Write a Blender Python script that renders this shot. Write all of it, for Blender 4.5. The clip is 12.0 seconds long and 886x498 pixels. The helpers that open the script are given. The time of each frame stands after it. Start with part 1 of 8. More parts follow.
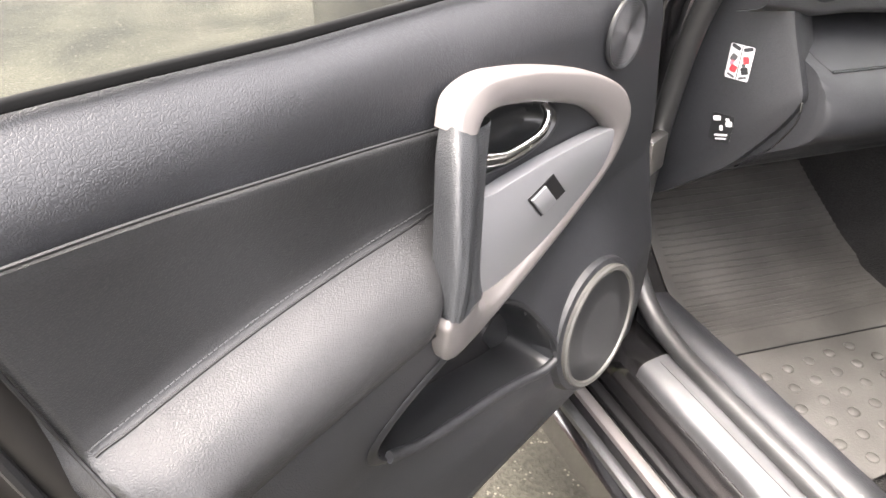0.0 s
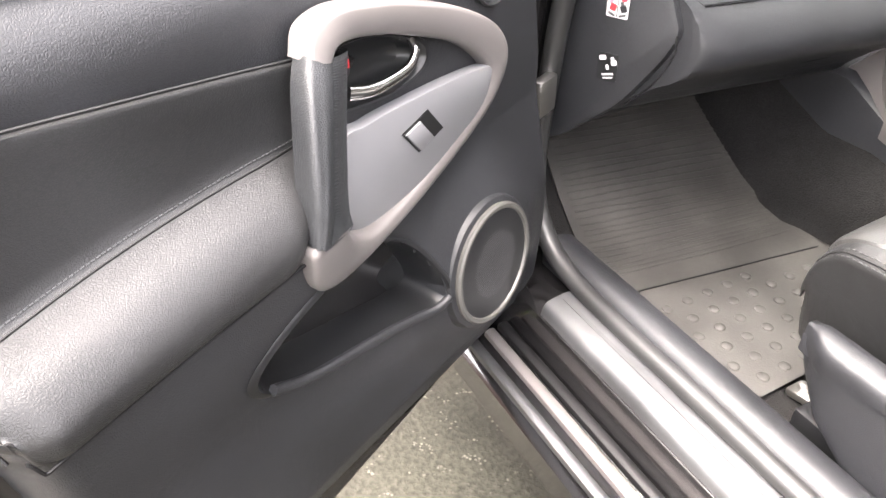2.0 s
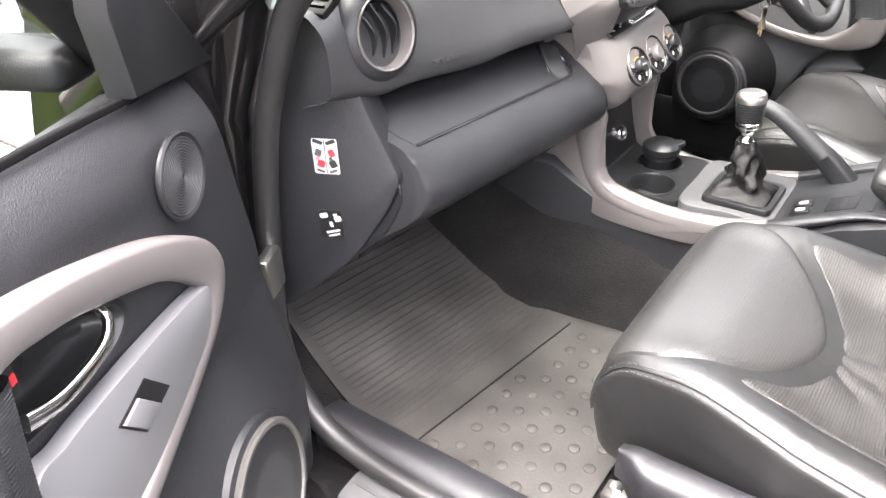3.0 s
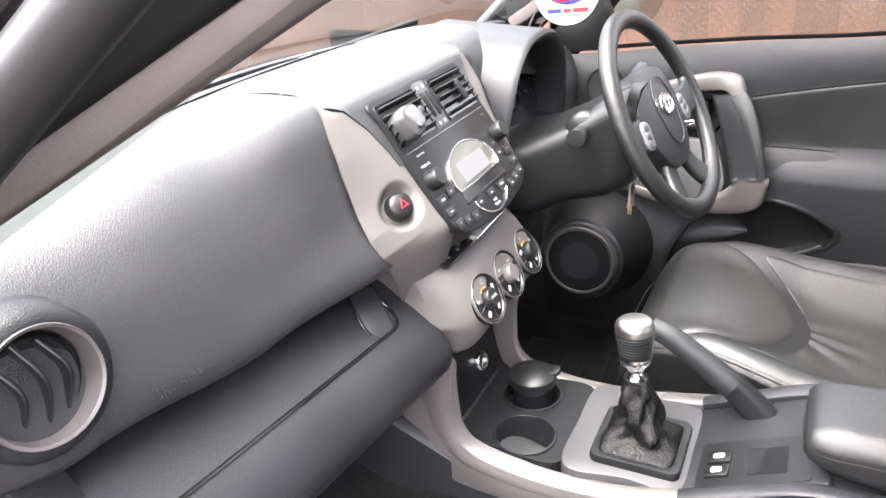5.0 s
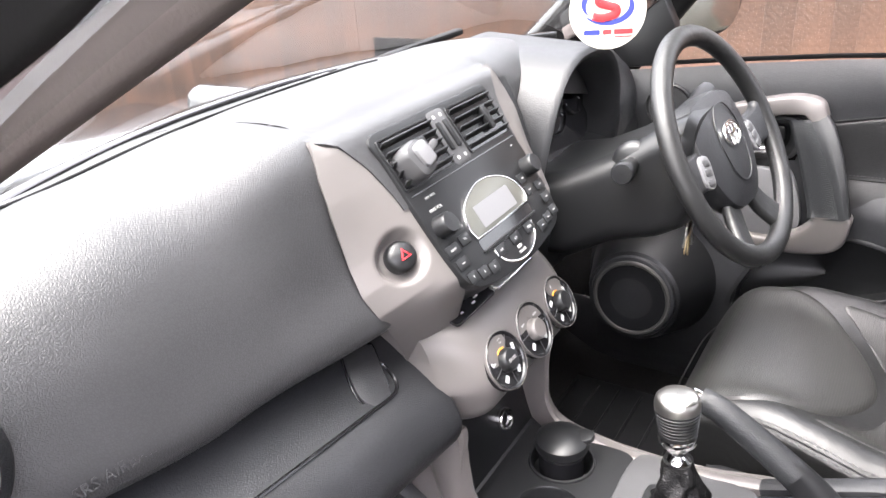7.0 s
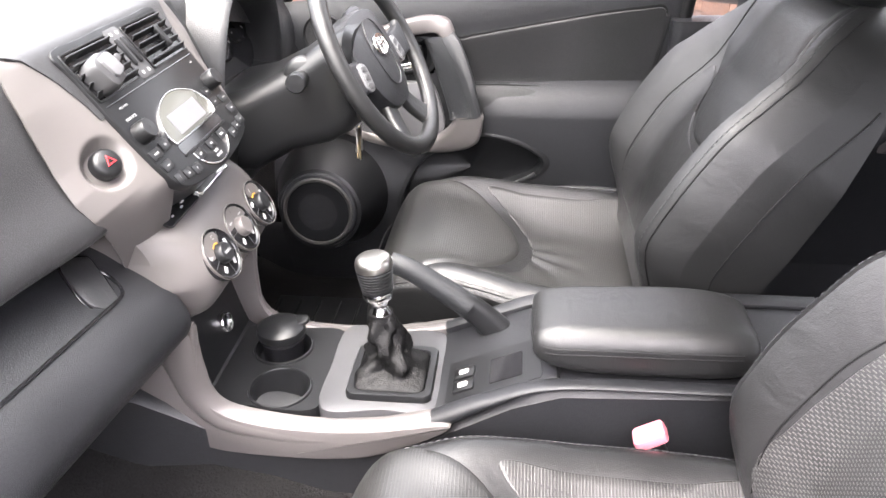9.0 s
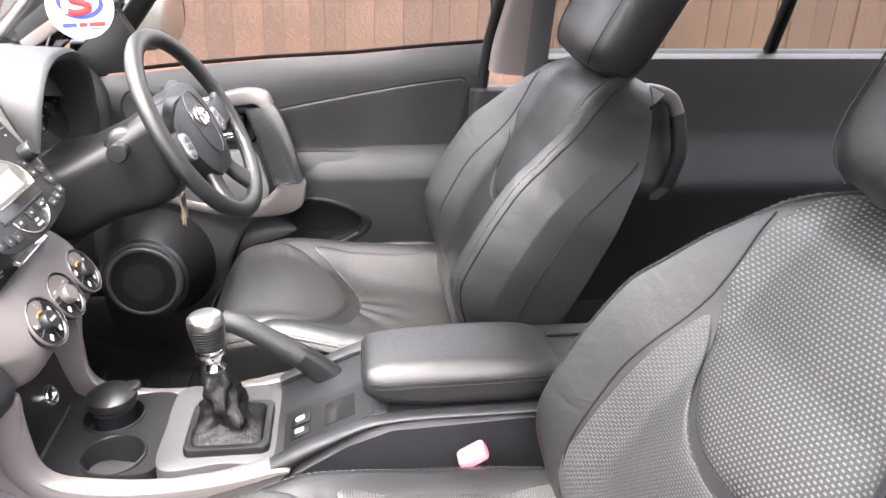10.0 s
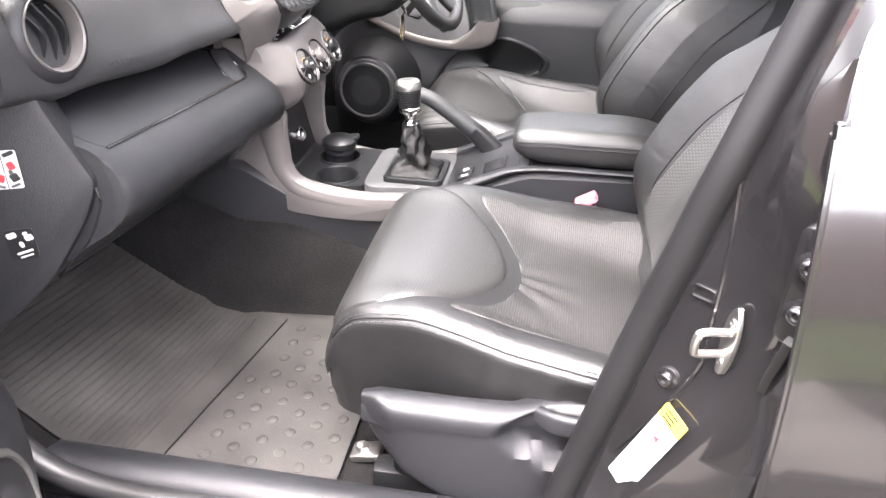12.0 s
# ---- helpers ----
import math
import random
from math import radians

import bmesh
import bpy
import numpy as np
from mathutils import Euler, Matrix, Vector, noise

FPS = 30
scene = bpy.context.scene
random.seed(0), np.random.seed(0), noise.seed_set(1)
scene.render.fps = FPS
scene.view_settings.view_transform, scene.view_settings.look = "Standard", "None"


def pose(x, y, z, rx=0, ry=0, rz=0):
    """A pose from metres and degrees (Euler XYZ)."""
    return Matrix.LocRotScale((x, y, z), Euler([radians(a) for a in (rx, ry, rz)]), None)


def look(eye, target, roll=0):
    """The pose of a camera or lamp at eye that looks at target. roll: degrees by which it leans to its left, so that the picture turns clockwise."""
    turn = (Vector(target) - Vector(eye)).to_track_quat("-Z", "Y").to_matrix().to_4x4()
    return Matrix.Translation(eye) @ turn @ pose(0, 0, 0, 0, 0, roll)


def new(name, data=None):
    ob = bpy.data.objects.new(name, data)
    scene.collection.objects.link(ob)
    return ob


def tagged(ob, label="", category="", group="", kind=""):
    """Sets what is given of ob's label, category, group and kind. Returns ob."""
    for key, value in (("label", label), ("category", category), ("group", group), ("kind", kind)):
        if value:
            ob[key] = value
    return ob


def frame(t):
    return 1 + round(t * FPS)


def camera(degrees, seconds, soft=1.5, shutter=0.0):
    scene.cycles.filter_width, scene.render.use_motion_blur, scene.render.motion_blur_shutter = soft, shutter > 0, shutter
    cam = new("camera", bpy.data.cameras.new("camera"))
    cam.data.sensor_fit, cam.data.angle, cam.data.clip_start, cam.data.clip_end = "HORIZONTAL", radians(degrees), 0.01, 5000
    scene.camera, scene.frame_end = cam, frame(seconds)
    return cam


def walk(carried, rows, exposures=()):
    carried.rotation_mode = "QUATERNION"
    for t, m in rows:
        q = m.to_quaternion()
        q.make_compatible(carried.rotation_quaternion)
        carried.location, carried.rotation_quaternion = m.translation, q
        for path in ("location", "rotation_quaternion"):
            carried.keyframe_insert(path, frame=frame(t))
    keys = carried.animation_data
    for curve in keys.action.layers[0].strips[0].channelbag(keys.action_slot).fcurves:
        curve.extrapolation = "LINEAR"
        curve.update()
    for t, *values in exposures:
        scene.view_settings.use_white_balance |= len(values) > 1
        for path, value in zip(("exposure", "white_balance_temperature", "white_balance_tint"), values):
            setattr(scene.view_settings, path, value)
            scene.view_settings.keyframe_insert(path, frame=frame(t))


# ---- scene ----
cam = camera(61.0, 12.0)
PATH = [
    (0, (-1.406, 0.097, 1.29), (-0.756, 1.588, 0.127), -0.3),
    (0.5, (-1.454, 0.068, 1.298), (-1.068, 1.643, 0.127), 0.6),
    (1, (-1.457, 0.054, 1.298), (-1.164, 1.653, 0.134), 0.6),
    (1.5, (-1.425, 0.029, 1.269), (-1.029, 1.571, 0.058), -0.1),
    (2, (-1.354, 0.028, 1.263), (-0.607, 1.432, 0.05), -0.7),
    (2.5, (-1.276, 0.096, 1.285), (-0.157, 1.292, 0.136), -2.0),
    (3, (-1.246, 0.203, 1.308), (0.1, 1.212, 0.225), -2.5),
    (3.5, (-1.175, 0.264, 1.321), (0.278, 1.183, 0.3), -2.4),
    (3.7, (-1.13, 0.271, 1.328), (0.349, 1.188, 0.343), -2.5),
    (5.3, (-0.783, 0.342, 1.343), (0.845, 1.138, 0.497), -3.9),
    (5.5, (-0.756, 0.354, 1.338), (0.886, 1.121, 0.493), -3.6),
    (6, (-0.722, 0.342, 1.342), (0.928, 1.098, 0.501), -2.7),
    (6.5, (-0.694, 0.345, 1.357), (0.874, 1.251, 0.508), -3.3),
    (6.7, (-0.684, 0.337, 1.354), (0.823, 1.343, 0.508), -4.3),
    (8.3, (-0.733, 0.303, 1.29), (0.836, 0.992, 0.26), -3.5),
    (8.5, (-0.756, 0.299, 1.3), (0.871, 0.846, 0.273), -2.6),
    (9, (-0.835, 0.301, 1.317), (0.903, 0.497, 0.347), -1.1),
    (9.5, (-0.888, 0.297, 1.331), (0.909, 0.215, 0.457), 0.1),
    (10, (-0.925, 0.287, 1.334), (0.889, 0.045, 0.526), 1.3),
    (10.5, (-0.98, 0.253, 1.318), (0.834, 0.04, 0.503), 2.3),
    (11, (-1.074, 0.187, 1.28), (0.734, 0.262, 0.427), 2.8),
    (11.5, (-1.217, 0.192, 1.266), (0.547, 0.422, 0.352), 2.1),
    (12, (-1.356, 0.197, 1.268), (0.357, 0.47, 0.272), 1.3),
]
walk(cam, [(t, look(eye, target, roll)) for t, eye, target, roll in PATH], [(0, 4.9, 7100, 15), (1.5, 4.95, 7100, 15), (2.8, 4.85, 6800, 17), (3.7, 4.8, 6750, 17), (5.5, 4.5, 6600, 19), (6.6, 4.45, 6600, 19), (9.0, 4.7, 6700, 20), (10.5, 4.75, 6700, 20), (12, 4.85, 6700, 20)])

# ---- light ----
world = bpy.data.worlds.new("overcast_sky")
scene.world = world
world.use_nodes = True
wn = world.node_tree.nodes
sky = wn.new("ShaderNodeTexSky")
sky.sky_type = "NISHITA"
sky.sun_disc = False
sky.sun_elevation = radians(71)
sky.sun_rotation = radians(293)
sky.air_density, sky.dust_density, sky.ozone_density = 1.0, 4.0, 1.0
soft_sky = wn.new("ShaderNodeHueSaturation")
soft_sky.inputs["Saturation"].default_value = 0.25
wn["Background"].inputs["Strength"].default_value = 0.15
world.node_tree.links.new(sky.outputs[0], soft_sky.inputs["Color"])
world.node_tree.links.new(soft_sky.outputs[0], wn["Background"].inputs["Color"])
sun = new("sun", bpy.data.lights.new("sun", "SUN"))
sun.data.energy, sun.data.angle, sun.data.color = 1.05, radians(80), (1.0, 0.97, 0.93)
sun.matrix_world = look((-2.4, 1.0, 7.6), (0, 0, 0))


# ---- materials ----
def shade(name, colour, rough=0.5, metal=0.0, grain=0.0, bump=0.0, scale=200.0, wear=0.15, wear_scale=6.0,
          rough_var=0.08, coat=0.0, spec=0.5, kind="noise", spread=1.0, per_object=0.0, tex="Object", crease=0.0):
    """A principled material with grain at two scales and a fine relief."""
    m = bpy.data.materials.new(name)
    m.use_nodes = True
    nt = m.node_tree
    n, l = nt.nodes, nt.links
    b = n["Principled BSDF"]
    b.inputs["Metallic"].default_value = metal
    b.inputs["Specular IOR Level"].default_value = spec
    b.inputs["Coat Weight"].default_value = coat
    b.inputs["Coat Roughness"].default_value = 0.08
    co = n.new("ShaderNodeTexCoord")
    big = n.new("ShaderNodeTexNoise")
    big.inputs["Scale"].default_value = wear_scale
    big.inputs["Detail"].default_value = 5.0
    l.new(co.outputs[tex], big.inputs["Vector"])
    if kind == "leather":
        fine = n.new("ShaderNodeTexVoronoi")
        fine.feature = "DISTANCE_TO_EDGE"
        clip = n.new("ShaderNodeMapRange")
        clip.inputs["From Max"].default_value = 0.24
        l.new(fine.outputs["Distance"], clip.inputs["Value"])
        fine_out = clip.outputs[0]
    else:
        fine = n.new("ShaderNodeTexNoise")
        fine.inputs["Detail"].default_value = 3.0
        fine_out = fine.outputs["Fac"]
    fine.inputs["Scale"].default_value = scale
    if kind == "leather":
        warp = n.new("ShaderNodeTexNoise")
        warp.inputs["Scale"].default_value, warp.inputs["Detail"].default_value = scale * 0.35, 2.0
        l.new(co.outputs[tex], warp.inputs["Vector"])
        bent = n.new("ShaderNodeVectorMath")
        bent.operation = "MULTIPLY_ADD"
        bent.inputs[1].default_value = (2.2 / scale,) * 3
        l.new(warp.outputs["Color"], bent.inputs[0])
        l.new(co.outputs[tex], bent.inputs[2])
        l.new(bent.outputs[0], fine.inputs["Vector"])
    else:
        l.new(co.outputs[tex], fine.inputs["Vector"])
    mix = n.new("ShaderNodeMix")
    mix.data_type = "RGBA"
    lo = [max(0.0, c * (1 - wear)) for c in colour]
    hi = [min(1.0, c * (1 + wear)) for c in colour]
    mix.inputs["A"].default_value, mix.inputs["B"].default_value = (*lo, 1), (*hi, 1)
    ramp = n.new("ShaderNodeMapRange")
    ramp.inputs["From Min"].default_value, ramp.inputs["From Max"].default_value = 0.35, 0.65
    l.new(big.outputs["Fac"], ramp.inputs["Value"])
    l.new(ramp.outputs[0], mix.inputs["Factor"])
    colour_out = mix.outputs["Result"]
    # On leather the grain puts shade into the colour, darkening the creases.
    if grain:
        mul = n.new("ShaderNodeMix")
        mul.data_type, mul.blend_type = "RGBA", "MULTIPLY"
        mul.inputs["Factor"].default_value = grain
        l.new(colour_out, mul.inputs["A"])
        l.new(fine_out, mul.inputs["B"])
        colour_out = mul.outputs["Result"]
    if per_object:
        info = n.new("ShaderNodeObjectInfo")
        hsv = n.new("ShaderNodeHueSaturation")
        rng = n.new("ShaderNodeMapRange")
        rng.inputs["To Min"].default_value, rng.inputs["To Max"].default_value = 1 - per_object, 1 + per_object
        l.new(info.outputs["Random"], rng.inputs["Value"])
        l.new(rng.outputs[0], hsv.inputs["Value"])
        l.new(colour_out, hsv.inputs["Color"])
        colour_out = hsv.outputs["Color"]
    l.new(colour_out, b.inputs["Base Color"])
    rr = n.new("ShaderNodeMapRange")
    rr.inputs["To Min"].default_value, rr.inputs["To Max"].default_value = max(0.02, rough - rough_var), min(1, rough + rough_var)
    l.new(big.outputs["Fac"], rr.inputs["Value"])
    l.new(rr.outputs[0], b.inputs["Roughness"])
    if bump:
        bp = n.new("ShaderNodeBump")
        bp.inputs["Strength"].default_value = bump
        bp.inputs["Distance"].default_value = 0.0006 * spread
        l.new(fine_out, bp.inputs["Height"])
        l.new(bp.outputs[0], b.inputs["Normal"])
    if bump and crease:
        folds = n.new("ShaderNodeTexNoise")
        folds.inputs["Scale"].default_value, folds.inputs["Detail"].default_value = crease, 2.0
        folds.inputs["Distortion"].default_value = 1.2
        l.new(co.outputs[tex], folds.inputs["Vector"])
        wide = n.new("ShaderNodeBump")
        wide.inputs["Strength"].default_value, wide.inputs["Distance"].default_value = 0.24, 0.005
        l.new(folds.outputs["Fac"], wide.inputs["Height"])
        l.new(wide.outputs[0], bp.inputs["Normal"])
    return m


PLASTIC = shade("grained_plastic", (0.0135, 0.014, 0.0158), 0.42, grain=0.35, bump=0.3, scale=400, kind="leather", wear=0.2, spec=0.37)
DASH = shade("dash_skin", (0.0235, 0.0235, 0.025), 0.38, grain=0.3, bump=0.3, scale=400, kind="leather", wear=0.16, spec=0.65)
SMOOTH = shade("smooth_plastic", (0.0075, 0.0078, 0.0085), 0.36, bump=0.12, scale=700, wear=0.2, spec=0.35)
GREY = shade("grey_trim", (0.036, 0.036, 0.038), 0.45, bump=0.15, scale=700)
SILVER = shade("satin_silver", (0.096, 0.088, 0.086), 0.38, metal=0.2, bump=0.06, scale=900, wear=0.06, rough_var=0.06, spec=0.4)
PANEL = shade("light_grey_panel", (0.115, 0.115, 0.120), 0.42, metal=0.2, bump=0.08, scale=900, wear=0.06)
RIMGREY = shade("grey_speaker_rim", (0.040, 0.039, 0.036), 0.5, bump=0.1, scale=700)
GRIP = shade("ribbed_grip", (0.014, 0.015, 0.0165), 0.48, grain=0.3, bump=0.4, scale=360, kind="leather", spec=0.35)
FELT = shade("matt_belt_rubber", (0.006, 0.006, 0.006), 0.9, bump=0.3, scale=600, spec=0.04)
LEATHER = shade("black_leather", (0.0105, 0.0107, 0.011), 0.41, grain=0.3, bump=0.2, scale=460, kind="leather", wear=0.2, rough_var=0.10, crease=22, spec=0.46)
BOOT = shade("matt_boot_leather", (0.004, 0.004, 0.0042), 0.46, grain=0.2, bump=0.7, scale=260, kind="leather", wear=0.2, spec=0.22, crease=55)
EDGE = shade("satin_door_edge_paint", (0.0085, 0.0078, 0.0072), 0.42, bump=0.06, scale=600, wear=0.25, wear_scale=12, spec=0.25)
TRIM = shade("padded_trim_skin", (0.014, 0.0142, 0.0148), 0.40, grain=0.3, bump=0.3, scale=420, kind="leather", wear=0.2, rough_var=0.1, crease=9, spec=0.26)
GLOSS = shade("gloss_black", (0.008, 0.008, 0.009), 0.14, wear=0.1)
CHROME = shade("chrome", (0.78, 0.78, 0.78), 0.12, metal=1.0, wear=0.04, rough_var=0.05)
STEEL = shade("worn_steel", (0.45, 0.44, 0.42), 0.32, metal=1.0, wear=0.2, bump=0.2, scale=300)
BRASS = shade("key_brass", (0.50, 0.40, 0.22), 0.35, metal=1.0)
PAINT = shade("grey_metallic_paint", (0.0105, 0.010, 0.0105), 0.22, metal=0.35, coat=1.0, bump=0.02, scale=1500, wear=0.14, rough_var=0.04, spec=0.5)
RUBBER = shade("black_rubber", (0.006, 0.006, 0.0063), 0.48, bump=0.2, scale=500, spec=0.2)
SEAL = shade("satin_seal_rubber", (0.013, 0.013, 0.0132), 0.40, bump=0.12, scale=500, wear=0.2, wear_scale=9, spec=0.45)
MAT = shade("dusty_rubber_mat", (0.037, 0.0355, 0.0335), 0.6, grain=0.35, bump=0.5, scale=250, wear=0.3, wear_scale=9, spec=0.2)
CARPET = shade("black_carpet", (0.017, 0.0165, 0.0165), 0.95, grain=1.0, bump=1.0, scale=330, spread=3, wear=0.2, wear_scale=14, spec=0.08)
CLOTH = shade("grey_cloth_lining", (0.34, 0.33, 0.31), 0.9, bump=0.3, scale=800)
PALE = shade("pale_pillar_trim", (0.105, 0.088, 0.085), 0.7, bump=0.3, scale=500, wear=0.06, spec=0.2)
WHITE = shade("white_print", (0.30, 0.30, 0.30), 0.5, wear=0.05)
RED = shade("red_print", (0.42, 0.02, 0.025), 0.45, wear=0.05)
BLUE = shade("blue_print", (0.02, 0.03, 0.20), 0.45, wear=0.05)
YELLOW = shade("yellow_print", (0.72, 0.55, 0.03), 0.45, wear=0.05)
ORANGE = shade("amber_print", (0.75, 0.30, 0.03), 0.4, wear=0.05)
CREAM = shade("cream_card", (0.50, 0.48, 0.42), 0.6, wear=0.04)
PINK = shade("buckle_red", (0.42, 0.12, 0.15), 0.35, wear=0.08)
LCD = shade("lcd_glass", (0.062, 0.063, 0.057), 0.25, wear=0.06)
ALU = shade("scuffed_aluminium", (0.095, 0.096, 0.099), 0.50, metal=0.85, bump=0.25, scale=120, wear=0.25)
ASPHALT = shade("asphalt", (0.029, 0.0275, 0.0215), 0.9, grain=1.0, bump=1.0, scale=85, spread=6, wear=0.5, wear_scale=2.3, spec=0.12)
def chipped(m, scale, share, pale):
    """Scatters pale stone chips through a ground material."""
    n, l = m.node_tree.nodes, m.node_tree.links
    b = n["Principled BSDF"]
    co = n.new("ShaderNodeTexCoord")
    cell = n.new("ShaderNodeTexVoronoi")
    cell.inputs["Scale"].default_value = scale
    l.new(co.outputs["Object"], cell.inputs["Vector"])
    sift = n.new("ShaderNodeTexNoise")
    sift.inputs["Scale"].default_value, sift.inputs["Detail"].default_value = scale * 0.23, 4.0
    l.new(co.outputs["Object"], sift.inputs["Vector"])
    near = n.new("ShaderNodeMapRange")
    near.inputs["From Min"].default_value, near.inputs["From Max"].default_value = 0.40, 0.22
    l.new(cell.outputs["Distance"], near.inputs["Value"])
    some = n.new("ShaderNodeMapRange")
    some.inputs["From Min"].default_value, some.inputs["From Max"].default_value = share, share + 0.08
    l.new(sift.outputs["Fac"], some.inputs["Value"])
    both = n.new("ShaderNodeMath")
    both.operation = "MULTIPLY"
    l.new(near.outputs[0], both.inputs[0])
    l.new(some.outputs[0], both.inputs[1])
    mix = n.new("ShaderNodeMix")
    mix.data_type = "RGBA"
    l.new(both.outputs[0], mix.inputs["Factor"])
    l.new(b.inputs["Base Color"].links[0].from_socket, mix.inputs["A"])
    mix.inputs["B"].default_value = (*pale, 1)
    l.new(mix.outputs["Result"], b.inputs["Base Color"])


chipped(ASPHALT, 110, 0.56, (0.055, 0.052, 0.043))
CONCRETE = shade("pale_concrete", (0.13, 0.122, 0.108), 0.9, grain=0.4, bump=0.6, scale=120, spread=4, wear=0.25, wear_scale=2, spec=0.2)
SOIL = shade("lawn_soil", (0.040, 0.060, 0.014), 0.95, grain=0.6, bump=1.0, scale=60, spread=20, wear=0.4, wear_scale=3, spec=0.1)
BLADE = shade("grass_blade", (0.060, 0.092, 0.016), 0.7, wear=0.5, wear_scale=7, spec=0.1)
FENCE = shade("stained_fence_board", (0.066, 0.032, 0.019), 0.8, grain=0.55, bump=0.7, scale=70, spread=6, wear=0.35, wear_scale=5, per_object=0.2)
BRICK = shade("red_brick", (0.20, 0.125, 0.10), 0.9, grain=0.4, bump=0.8, scale=90, spread=6, per_object=0.2)
WEB = shade("seat_belt_web", (0.020, 0.020, 0.022), 0.7, bump=0.5, scale=500)


def glass(name, tint):
    m = bpy.data.materials.new(name)
    m.use_nodes = True
    n, l = m.node_tree.nodes, m.node_tree.links
    n.remove(n["Principled BSDF"])
    tr, gl, mx, fr = (n.new("ShaderNodeBsdfTransparent"), n.new("ShaderNodeBsdfGlossy"), n.new("ShaderNodeMixShader"), n.new("ShaderNodeFresnel"))
    tr.inputs["Color"].default_value = (*tint, 1)
    gl.inputs["Roughness"].default_value = 0.01
    fr.inputs["IOR"].default_value = 1.22
    weak = n.new("ShaderNodeMath")
    weak.operation = "MULTIPLY"
    weak.inputs[1].default_value = 0.35
    l.new(fr.outputs[0], weak.inputs[0])
    l.new(weak.outputs[0], mx.inputs["Fac"])
    l.new(tr.outputs[0], mx.inputs[1])
    l.new(gl.outputs[0], mx.inputs[2])
    l.new(mx.outputs[0], n["Material Output"].inputs["Surface"])
    return m


GLASS = glass("window_glass", (0.66, 0.69, 0.66))
TINTED = glass("privacy_glass", (0.54, 0.55, 0.55))


def perforated(name, colour, row, dash, mark, relief=0.5):
    """Leather pierced in rows of short pale dashes, laid out along the mesh's own UV in metres."""
    m = shade(name, colour, 0.42, grain=0.15, bump=0.10, scale=420, kind="leather", wear=0.18)
    n, l = m.node_tree.nodes, m.node_tree.links
    b = n["Principled BSDF"]
    uv = n.new("ShaderNodeUVMap")
    br = n.new("ShaderNodeTexBrick")
    br.inputs["Scale"].default_value = 1.0
    br.inputs["Brick Width"].default_value = dash
    br.inputs["Row Height"].default_value = row
    br.inputs["Mortar Size"].default_value = row * 0.37
    br.inputs["Mortar Smooth"].default_value = 0.3
    br.offset = 0.5
    l.new(uv.outputs[0], br.inputs["Vector"])
    mix = n.new("ShaderNodeMix")
    mix.data_type = "RGBA"
    old = b.inputs["Base Color"].links[0].from_socket
    br.inputs["Color1"].default_value = br.inputs["Color2"].default_value = (1, 1, 1, 1)
    br.inputs["Mortar"].default_value = (0, 0, 0, 1)
    l.new(br.outputs["Color"], mix.inputs["Factor"])
    l.new(old, mix.inputs["A"])
    mix.inputs["B"].default_value = (*mark, 1)
    l.new(mix.outputs["Result"], b.inputs["Base Color"])
    bump = b.inputs["Normal"].links[0].from_node
    more = n.new("ShaderNodeBump")
    more.inputs["Strength"].default_value = relief
    more.inputs["Distance"].default_value = 0.0008
    l.new(br.outputs["Color"], more.inputs["Height"])
    l.new(bump.outputs[0], more.inputs["Normal"])
    l.new(more.outputs[0], b.inputs["Normal"])
    return m


PERF = perforated("perforated_leather", (0.017, 0.0172, 0.0172), 0.0050, 0.0064, (0.105, 0.103, 0.098))
WOVEN = perforated("fine_woven_leather", (0.018, 0.0182, 0.0182), 0.0036, 0.0056, (0.058, 0.056, 0.053))
RIBBED = perforated("finely_ribbed_leather", (0.016, 0.0162, 0.0162), 0.0036, 0.05, (0.022, 0.0216, 0.0205), 0.22)
PLEATED = perforated("pleated_leather", (0.012, 0.012, 0.012), 0.0036, 0.05, (0.036, 0.035, 0.033), 0.35)


# ---- building helpers ----
def spline(pts, n, closed=False):
    """n points along a smooth curve through pts (Catmull-Rom)."""
    p = [np.array(q, float) for q in pts]
    k = len(p)
    segs = k if closed else k - 1
    out = []
    total = n if closed else n - 1
    for i in range(n):
        s = i * segs / total
        j = min(int(s), segs - 1)
        f = s - j
        if closed:
            a, b, c, d = p[(j - 1) % k], p[j % k], p[(j + 1) % k], p[(j + 2) % k]
        else:
            b, c = p[j], p[j + 1]
            a = p[j - 1] if j > 0 else 2 * b - c
            d = p[j + 2] if j + 2 < k else 2 * c - b
        out.append(0.5 * (2 * b + (c - a) * f + (2 * a - 5 * b + 4 * c - d) * f * f + (3 * b - a - 3 * c + d) * f ** 3))
    return out


def bend(table, x):
    """Smooth value at x of a short table of (x, value)."""
    xs, ys = zip(*table)
    if x <= xs[0]:
        return ys[0]
    if x >= xs[-1]:
        return ys[-1]
    for (x0, y0), (x1, y1) in zip(table, table[1:]):
        if x0 <= x <= x1:
            return float(y0 + (y1 - y0) * (x - x0) / (x1 - x0))


def step(a, b, x):
    f = min(1.0, max(0.0, (x - a) / (b - a)))
    return f * f * (3 - 2 * f)


def empty(name):
    return new(name)


def part(name, bm, material, parent=None, label="", smooth=True):
    """Links a bmesh as one mesh object, under a thing or a part if one is given."""
    me = bpy.data.meshes.new(name)
    if smooth:
        for f in bm.faces:
            f.smooth = True
    bm.to_mesh(me)
    bm.free()
    me.materials.append(material)
    ob = new(name, me)
    if smooth:
        me.set_sharp_from_angle(angle=radians(42))
    if parent:
        ob.parent = parent
    if label:
        tagged(ob, label)
    return ob


